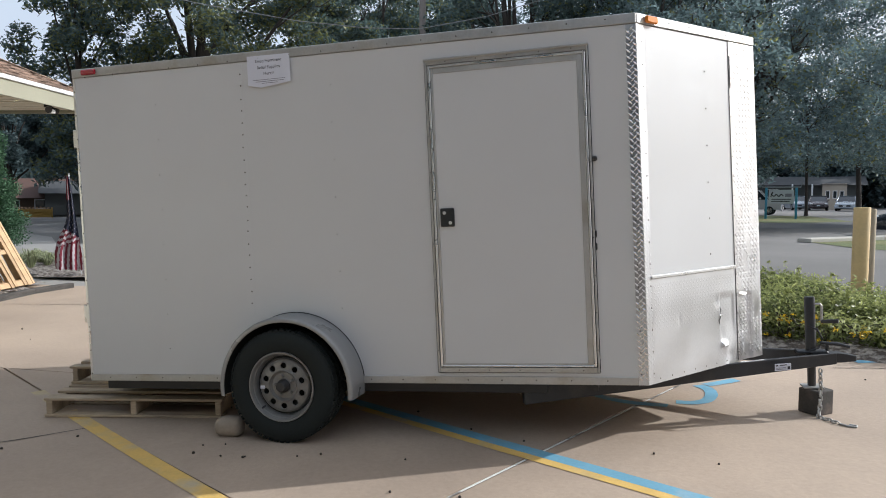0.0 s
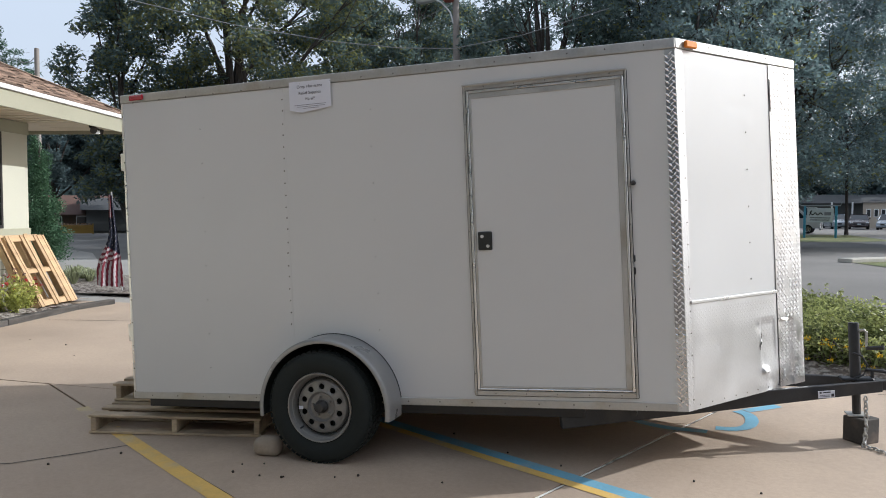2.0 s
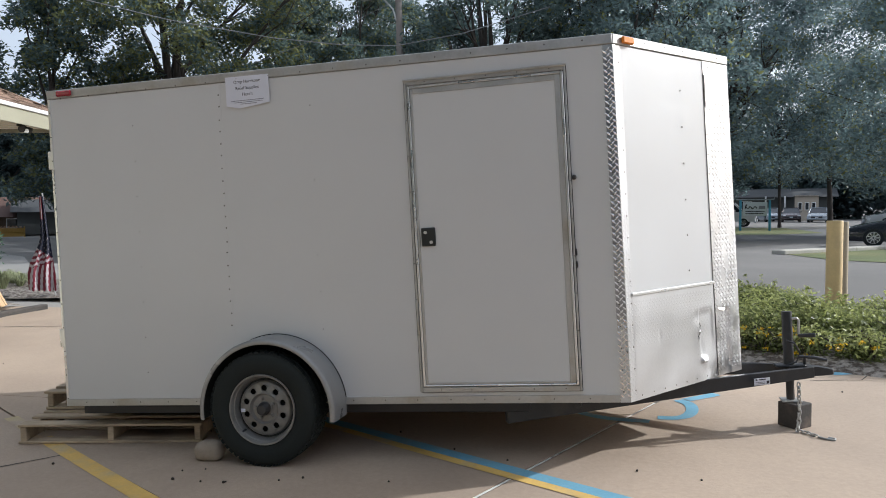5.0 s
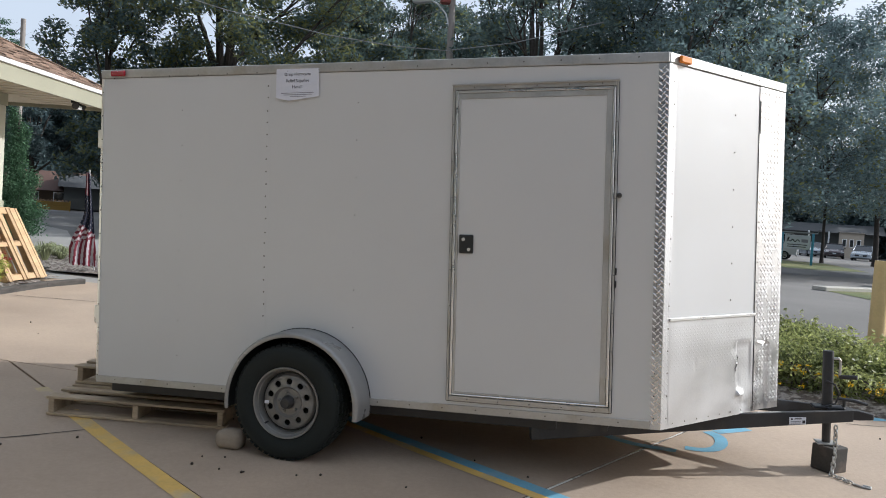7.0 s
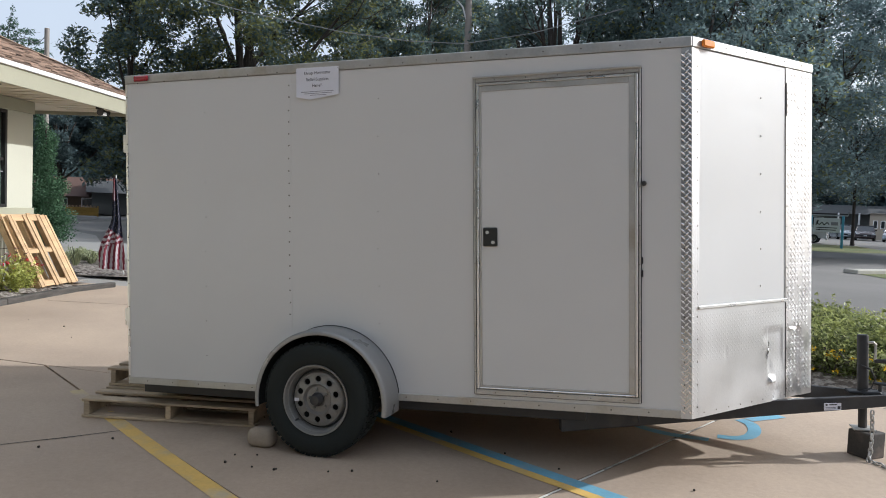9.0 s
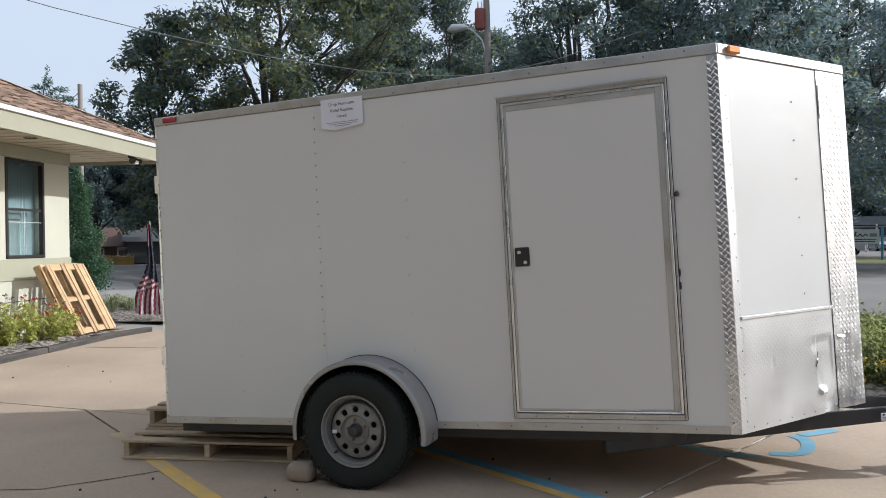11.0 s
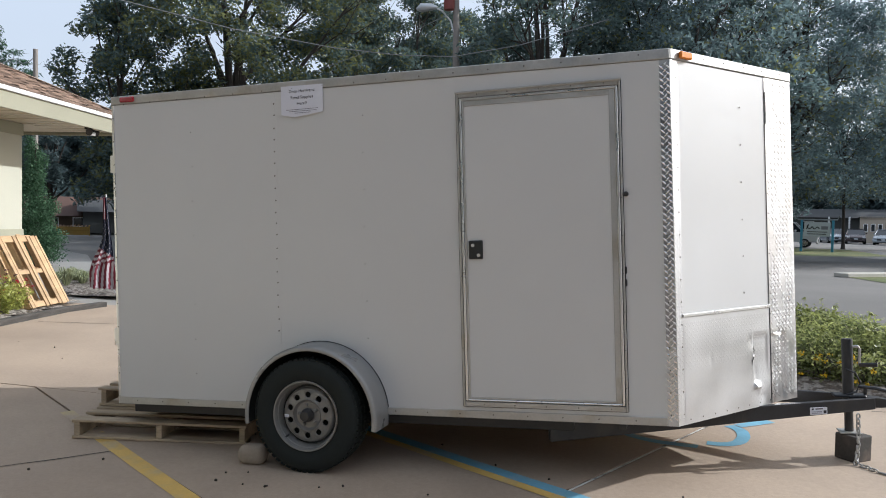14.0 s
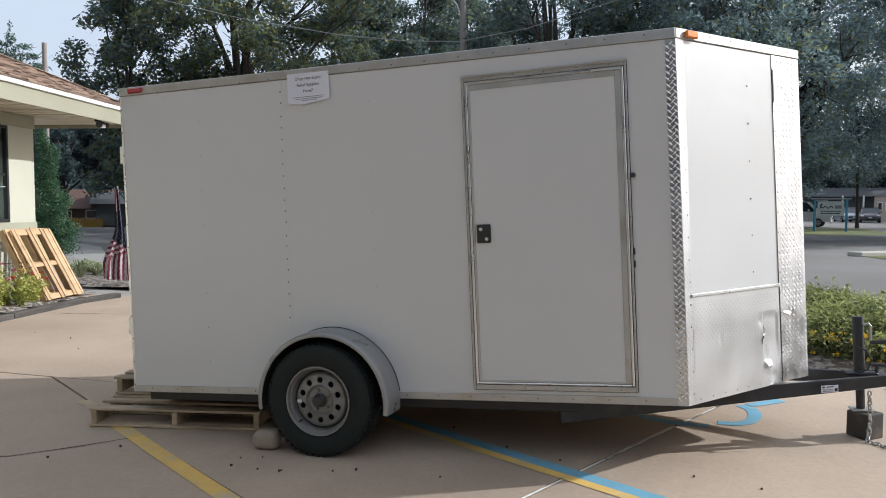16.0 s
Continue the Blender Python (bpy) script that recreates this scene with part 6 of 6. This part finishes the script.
# cars
CARGLASS = mat("car_glass", (0.02, 0.025, 0.03), 0.08, var=0.05, scale=3, bump=0, coat=0.3)
CHROME = mat("alloy_wheel", (0.62, 0.63, 0.64), 0.25, metal=0.9, var=0.05, bump=0)
HEADL = mat("headlamp_lens", (0.75, 0.77, 0.78), 0.1, var=0.03, bump=0, coat=0.5)
def paint_mat(name, c): return mat(name, c, 0.22, metal=0.2, var=0.03, scale=2, bump=0, coat=0.8)
def car(name, label, m, colour, length=4.6, width=1.8, height=1.45, suv=False):
    """Local x runs from nose to tail, z up; built from side sections."""
    e = thing(name, label, "car", m)
    L, Wd, Hh = length, width / 2, height
    if suv: prof = [(0.0, 0.45, 0.55), (0.05, 0.40, 0.95), (0.95, 0.40, 1.12), (1.15, 0.40, 1.14), (L - 0.15, 0.42, 1.15), (L, 0.45, 1.05)]
    else: prof = [(0.0, 0.28, 0.55), (0.08, 0.22, 0.66), (0.5, 0.20, 0.78), (1.25, 0.20, 0.92), (L - 1.0, 0.20, 0.98), (L - 0.12, 0.25, 0.95), (L, 0.32, 0.80)]
    bm = bmesh.new(); rows = []
    for i, (x, z0, z1) in enumerate(prof):
        k = 0.86 if i in (0, len(prof) - 1) else 1.0
        rows.append([bm.verts.new((x, y * k, z)) for y, z in ((-Wd + 0.05, z0), (-Wd, (z0 + z1) / 2), (-Wd + 0.06, z1), (0, z1 + 0.03), (Wd - 0.06, z1), (Wd, (z0 + z1) / 2), (Wd - 0.05, z0))])
    for q, r in zip(rows, rows[1:]):
        for i in range(7): bm.faces.new((q[i], q[(i + 1) % 7], r[(i + 1) % 7], r[i]))
    bm.faces.new(rows[0]); bm.faces.new(rows[-1])
    part("body", bm, colour, e, smooth=True)
    if suv: top = [(0.95, 1.12), (1.65, Hh), (L - 0.35, Hh), (L - 0.08, 1.14)]
    else: top = [(1.2, 0.93), (2.05, Hh), (L - 1.55, Hh), (L - 0.55, 0.98)]
    cb = bmesh.new(); rr = []
    for i, (x, z) in enumerate(top):
        wy = Wd - (0.07 if i in (0, 3) else 0.22)
        rr.append([cb.verts.new((x, -wy, z)), cb.verts.new((x, wy, z))])
    for q, r in zip(rr, rr[1:]): cb.faces.new((q[0], q[1], r[1], r[0]))
    cb.faces.new([r[0] for r in rr]); cb.faces.new([r[1] for r in rr][::-1])
    part("cabin_glass", cb, CARGLASS, e)
    rf = bmesh.new(); box(rf, top[1][0] - 0.05, -Wd + 0.22, Hh - 0.01, top[2][0] + 0.05, Wd - 0.22, Hh + 0.03, 0.015); part("roof", rf, colour, e)
    mid = (top[1][0] + top[2][0]) / 2
    for sy in (-1, 1):
        yb = sy * (Wd - 0.07)
        for (x0, z0), (x1, z1) in ((top[0], top[1]), (top[2], top[3])):
            part("pillar", T([(x0, yb, z0), (x1, sy * (Wd - 0.22), z1)] if z1 > z0 else [(x0, sy * (Wd - 0.22), z0), (x1, yb, z1)], 0.035, 6), colour, e)
        part("pillar", T([(mid, yb, 0.98 if not suv else 1.14), (mid, sy * (Wd - 0.215), Hh)], 0.04, 6), colour, e)
        for x in (0.88, L - 0.95):
            w = thing("wheel", "", "", Matrix.Translation((x, sy * (Wd - 0.11), 0.33))); w.parent = e
            for kx in ("label", "category"):
                if kx in w: del w[kx]
            tb_ = bmesh.new(); lathe(tb_, [(0.21, -0.11), (0.31, -0.11), (0.335, -0.08), (0.335, 0.08), (0.31, 0.11), (0.21, 0.11)], 28); part("tyre", tb_, RUBBER, w, smooth=True)
            rb_ = bmesh.new(); rg_ = lathe(rb_, [(0.215, 0.115 * sy), (0.20, 0.09 * sy), (0.05, 0.08 * sy)], 28)
            part("rim_well", rb_, BLACK, w)
            sp = bmesh.new()
            for k in range(9): box(sp, 0.03, 0.10 * sy - 0.01, -0.018, 0.215, 0.10 * sy + 0.01, 0.018, m=Matrix.Rotation(2 * math.pi * k / 9, 4, "Y"))
            lathe(sp, [(0.215, 0.095 * sy), (0.215, 0.118 * sy), (0.195, 0.118 * sy), (0.195, 0.095 * sy)], 28)
            part("rim", sp, CHROME, w, "bright multi-spoke alloy rim")
        part("headlight", B(0.0, sy * (Wd - 0.22) - 0.16, 0.62 if not suv else 0.80, 0.16, sy * (Wd - 0.22) + 0.12, 0.72 if not suv else 0.95, 0.03), HEADL, e)
        part("mirror", B(1.45, sy * (Wd + 0.02) - 0.08, 0.98 if not suv else 1.16, 1.58, sy * (Wd + 0.02) + 0.08, 1.10 if not suv else 1.32, 0.03), colour, e)
    part("grille", B(-0.02, -0.5, 0.40, 0.06, 0.5, 0.60, 0.02), BLACK, e)
    part("bumper", B(-0.05, -Wd + 0.12, 0.28, 0.12, Wd - 0.12, 0.42, 0.04), colour, e)
    part("number_plate", B(-0.06, -0.15, 0.44, -0.04, 0.15, 0.56), SIGNW, e)
    return e
def parked(az, d, head):
    """head: the way the car's tail points from its nose, degrees from +x."""
    x, y = polar(az, d); return Matrix.Translation((x, y, 0.105)) @ Matrix.Rotation(radians(head), 4, "Z")
NAVY, SILV, WCAR, DRED = paint_mat("dark_blue_car_paint", (0.012, 0.016, 0.024)), paint_mat("silver_car_paint", (0.32, 0.36, 0.40)), paint_mat("white_car_paint", (0.7, 0.71, 0.72)), paint_mat("dark_maroon_car_paint", (0.035, 0.02, 0.022))
car("parked_car", "dark sedan with bright alloy wheels parked by the verge", parked(16.55, 31.0, -17), NAVY)
car("parked_car", "white sport utility vehicle parked behind the sign", parked(10.9, 62, 165), WCAR, 4.9, 1.95, 1.85, True)
car("parked_car", "dark red car parked nose out by the far building", parked(13.15, 82, 78), DRED)
car("parked_car", "silver car parked nose out by the far building", parked(14.75, 80, 70), SILV)
car("parked_car", "white car parked beyond the dark sedan", parked(17.6, 45, -10), WCAR, 4.9, 1.95, 1.8, True)
car("parked_car", "silver car half hidden behind the sign", parked(12.2, 84, 95), SILV)

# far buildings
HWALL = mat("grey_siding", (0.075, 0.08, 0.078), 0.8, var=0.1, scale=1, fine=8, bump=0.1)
PALE = mat("pale_siding", (0.42, 0.36, 0.29), 0.8, var=0.08, scale=1, fine=10, bump=0.1)
DROOF = mat("dark_roofing", (0.055, 0.058, 0.06), 0.85, var=0.15, scale=1, fine=12, bump=0.3)
BRROOF = mat("brown_roofing", (0.10, 0.055, 0.042), 0.85, var=0.2, scale=1, fine=12, bump=0.3)
BRWALL = mat("brown_siding", (0.11, 0.075, 0.05), 0.8, var=0.15, scale=1, fine=12, bump=0.2)
def house(name, label, az, d, w, dep, eave, ridge, wall, roof, turn, over=0.5, windows=(), posts=(), base=0.05):
    """w wide across the view; gable roof with the ridge across. windows: x, z, width, height along the front."""
    x, y = polar(az, d)
    e = thing(name, label, "house", Matrix.Translation((x, y, base)) @ Matrix.Rotation(radians(turn), 4, "Z"))
    part("wall", B(-w / 2, 0, 0, w / 2, dep, eave), wall, e)
    rb_ = bmesh.new(); a = w / 2 + over
    P = [rb_.verts.new(p) for p in ((-a, -over, eave - 0.1), (a, -over, eave - 0.1), (a, dep / 2, ridge), (-a, dep / 2, ridge), (-a, dep + over, eave - 0.1), (a, dep + over, eave - 0.1))]
    rb_.faces.new((P[0], P[1], P[2], P[3])); rb_.faces.new((P[3], P[2], P[5], P[4])); rb_.faces.new((P[0], P[3], P[4])); rb_.faces.new((P[1], P[5], P[2])); rb_.faces.new((P[0], P[4], P[5], P[1]))
    part("roof", rb_, roof, e)
    for wx, wz, ww, wh in windows:
        o = part("window", B(wx - ww / 2 - 0.06, -0.05, wz - 0.06, wx + ww / 2 + 0.06, -0.002, wz + wh + 0.06, 0.01), GUTTER, e)
        part("pane", B(wx - ww / 2, -0.056, wz, wx + ww / 2, -0.051, wz + wh), CARGLASS, o)
    for px_ in posts: part("porch_post", B(px_ - 0.09, -over - 0.1, 0, px_ + 0.09, -over + 0.08, eave, 0.01), GUTTER, e)
    return e
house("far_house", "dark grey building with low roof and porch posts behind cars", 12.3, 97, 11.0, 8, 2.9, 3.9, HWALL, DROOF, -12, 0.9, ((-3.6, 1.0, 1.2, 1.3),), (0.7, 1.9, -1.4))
house("far_house", "pale sided house with three dark windows behind trees", 14.1, 91, 2.4, 4, 2.9, 3.4, PALE, DROOF, -14, 0.2, ((-0.65, 1.3, 0.32, 0.75), (0.05, 1.3, 0.32, 0.75), (0.72, 1.3, 0.32, 0.75)))
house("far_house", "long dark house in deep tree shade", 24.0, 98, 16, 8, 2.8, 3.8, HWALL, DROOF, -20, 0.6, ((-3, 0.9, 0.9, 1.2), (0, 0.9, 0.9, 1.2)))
house("cottage", "small brown cottage with wide shingle roof across the drive", -43.7, 62, 6.2, 5, 1.35, 2.75, BRWALL, BRROOF, 44, 0.6, ((-0.9, 0.45, 0.8, 0.6), (0.9, 0.5, 0.7, 0.6), (1.7, 0.5, 0.5, 0.6)))
house("far_house", "low dark house with grey gable roof beside the cottage", -40.6, 60, 4.2, 5, 1.7, 2.55, HWALL, DROOF, 41, 0.4)
YW = mat("yellow_stained_wood", (0.43, 0.26, 0.06), 0.7, var=0.15, scale=2, fine=20, bump=0.2)
x, y = polar(-43.3, 56)
pl = thing("planter_bench", "yellow stained wooden planter box before the cottage", "planter", Matrix.Translation((x, y, -0.03)) @ Matrix.Rotation(radians(43.3), 4, "Z"))
for z in (0.06, 0.36): part("board", B(-1.1, -0.2, z, 1.1, -0.14, z + 0.26, 0.01), YW, pl)
for xx in (-1.1, 1.04): part("post", B(xx, -0.22, 0, xx + 0.08, 0.2, 0.72, 0.01), YW, pl)
part("back_board", B(-1.1, 0.12, 0.06, 1.1, 0.18, 0.62, 0.01), YW, pl)
fc = [(xx * 0.22 - 0.9, 0.0, 0.68, 0.10, 0.08, 0.07) for xx in range(9)]
leaf_mesh("potted_flower", [leaf_cloud(None, fc, 300, 0.05, 91)], (leaf_mat("pale_petals", (0.45, 0.30, 0.20)),), pl)["kind"] = "stuff"

# drive behind the left bed, and the bed with flag
tagged(finish(sheet([(-3.4, 7.7), (-3.0, 20), (-14, 15.3), (-17.2, 18.6), (-20.3, 20.6), (-26, 24), (-26, 6.25), (-5.1, 6.25)], -0.02), "pavement", mat("old_concrete", (0.30, 0.29, 0.27), 0.85, var=0.12, scale=0.5, fine=25, bump=0.2)), "old pale concrete apron beside the drive", "pavement", kind="structure")
tagged(finish(bed_mound([(-3.0, 6.9), (-5.9, 6.75), (-7.2, 6.9), (-9.4, 8.6), (-9.6, 10.2), (-6, 10.4), (-3.0, 9.5)], 0.06, 19), "planting_bed", MULCH, smooth=True), "mulch bed with clumps of grass beyond the slab", "planting bed", kind="structure")
def tuft(px, py, h, n, seed):
    rnd = random.Random(seed); bm = bmesh.new()
    for i in range(n):
        a, r_ = rnd.uniform(0, 6.28), rnd.uniform(0.1, 0.36) ; hh = h * rnd.uniform(0.5, 1.0); w = 0.008
        d_ = Vector((math.cos(a), math.sin(a), 0)); s_ = Vector((-d_.y, d_.x, 0)) * w
        pts = [Vector((0, 0, 0)) + d_ * 0.03, d_ * r_ * 0.5 + Vector((0, 0, hh * 0.75)), d_ * r_ + Vector((0, 0, hh * 0.8 - r_ * 0.25))]
        v0 = [bm.verts.new(pts[0] - s_), bm.verts.new(pts[0] + s_)]; v1 = [bm.verts.new(pts[1] - s_), bm.verts.new(pts[1] + s_)]; v2 = bm.verts.new(pts[2])
        bm.faces.new((v0[0], v0[1], v1[1], v1[0])); bm.faces.new((v1[0], v1[1], v2))
    tagged(finish(bm, "grass_clump", GRASSLEAF, pose_m=Matrix.Translation((px, py, 0.03))), "pale arching ornamental grass clump in mulch", "plant", "grass clumps")
for i, (az_, d_) in enumerate(((-43.6, 16.6), (-44.2, 17.2), (-42.6, 17.0), (-41.6, 17.6), (-43.0, 17.8), (-41.0, 16.6))):
    tuft(*polar(az_, d_), 0.55 if i == 0 else 0.38, 150, 200 + i)

# flag on a leaning staff
FRED, FWHITE, FNAVY = (mat(n_, c_, 0.8, var=0.06, scale=20, fine=120, bump=0.1, trans=0.2) for n_, c_ in (("flag_red", (0.15, 0.014, 0.028)), ("flag_white", (0.42, 0.38, 0.40)), ("flag_navy", (0.009, 0.012, 0.028))))
fx, fy = polar(-41.1, 14.8)
flag = thing("flag", "striped national flag hanging limp from a thin staff", "flag", Matrix.Translation((fx, fy, 0.02)) @ Matrix.Rotation(radians(41.3), 4, "Z"))
part("staff", T([(0.16, 0.02, -0.03), (0.06, 0.02, 0.95), (0.0, 0.0, 1.86)], 0.013, 8), GALV, flag)
fb_ = bmesh.new(); nu, nv = 36, 72; G_ = []
for j in range(nv + 1):
    v = j / nv; z = 1.80 - 1.66 * v
    wl = 0.03 + 0.04 * min(v / 0.4, 1) + 0.26 * ease((v - 0.40) / 0.46); wr = 0.03 + 0.10 * v
    G_.append([fb_.verts.new((-wl + (wl + wr) * i / nu + 0.09 * v - 0.02, -0.03 + 0.035 * (0.4 + v) * math.sin(i / nu * 14 + 2.5 * v), z + 0.07 * v * math.cos(i / nu * 2.4) * (1 - v) - 0.04 * v * i / nu + 0.012 * math.sin(i * 0.9))) for i in range(nu + 1)])
for j in range(nv):
    for i in range(nu):
        f = fb_.faces.new((G_[j][i], G_[j][i + 1], G_[j + 1][i + 1], G_[j + 1][i])); v, u_ = j / nv, i / nu
        if v < 0.24 and u_ < 0.5: k = int(u_ * 6) % 2
        elif v < 0.56 + 0.07 * u_: k = 1 if (i % 5 == 2 and (j + 2 * (i // 5)) % 4 == 1) else 2
        elif v < 0.77 - 0.10 * u_: k = int(v * 34 + u_ * 4.0) % 2
        else: k = int(u_ * 11 + v * 5) % 2
        f.material_index = k
part("cloth", fb_, (FRED, FWHITE, FNAVY), flag, "folded cloth, red and white stripes under a starred navy field", True)

# fallen acorns and bits on the slab
am = bmesh.new(); lathe(am, [(0.001, 0.018), (0.006, 0.016), (0.009, 0.010), (0.009, 0.004), (0.005, 0.0), (0.001, -0.001)], 8, "z")
ame = bpy.data.meshes.new("acorn"); am.to_mesh(ame); am.free(); ame.materials.append(mat("acorn_brown", (0.035, 0.024, 0.016), 0.6, var=0.2, bump=0)); ame.shade_smooth()
random.seed(44)
spots = [(random.uniform(-3.5, 5.5), random.uniform(-1.5, 0.6)) for _ in range(30)] + [(random.uniform(0.9, 1.7), random.uniform(-0.5, -0.25)) for _ in range(7)] + [(random.uniform(4.2, 6.2), random.uniform(-0.6, 2.2)) for _ in range(9)] + [(random.uniform(-4, -1), random.uniform(1, 5)) for _ in range(9)]
for sx, sy in spots:
    o = new("acorn", ame)
    o.matrix_basis = Matrix.Translation((sx, sy, ground_z(sx) + 0.006)) @ Euler((random.uniform(0.8, 2), random.uniform(0, 6), random.uniform(0, 6))).to_matrix().to_4x4() @ Matrix.Scale(random.uniform(0.55, 0.95), 4)
    tagged(o, "small dark fallen acorn lying on concrete", "acorn", "fallen acorns")
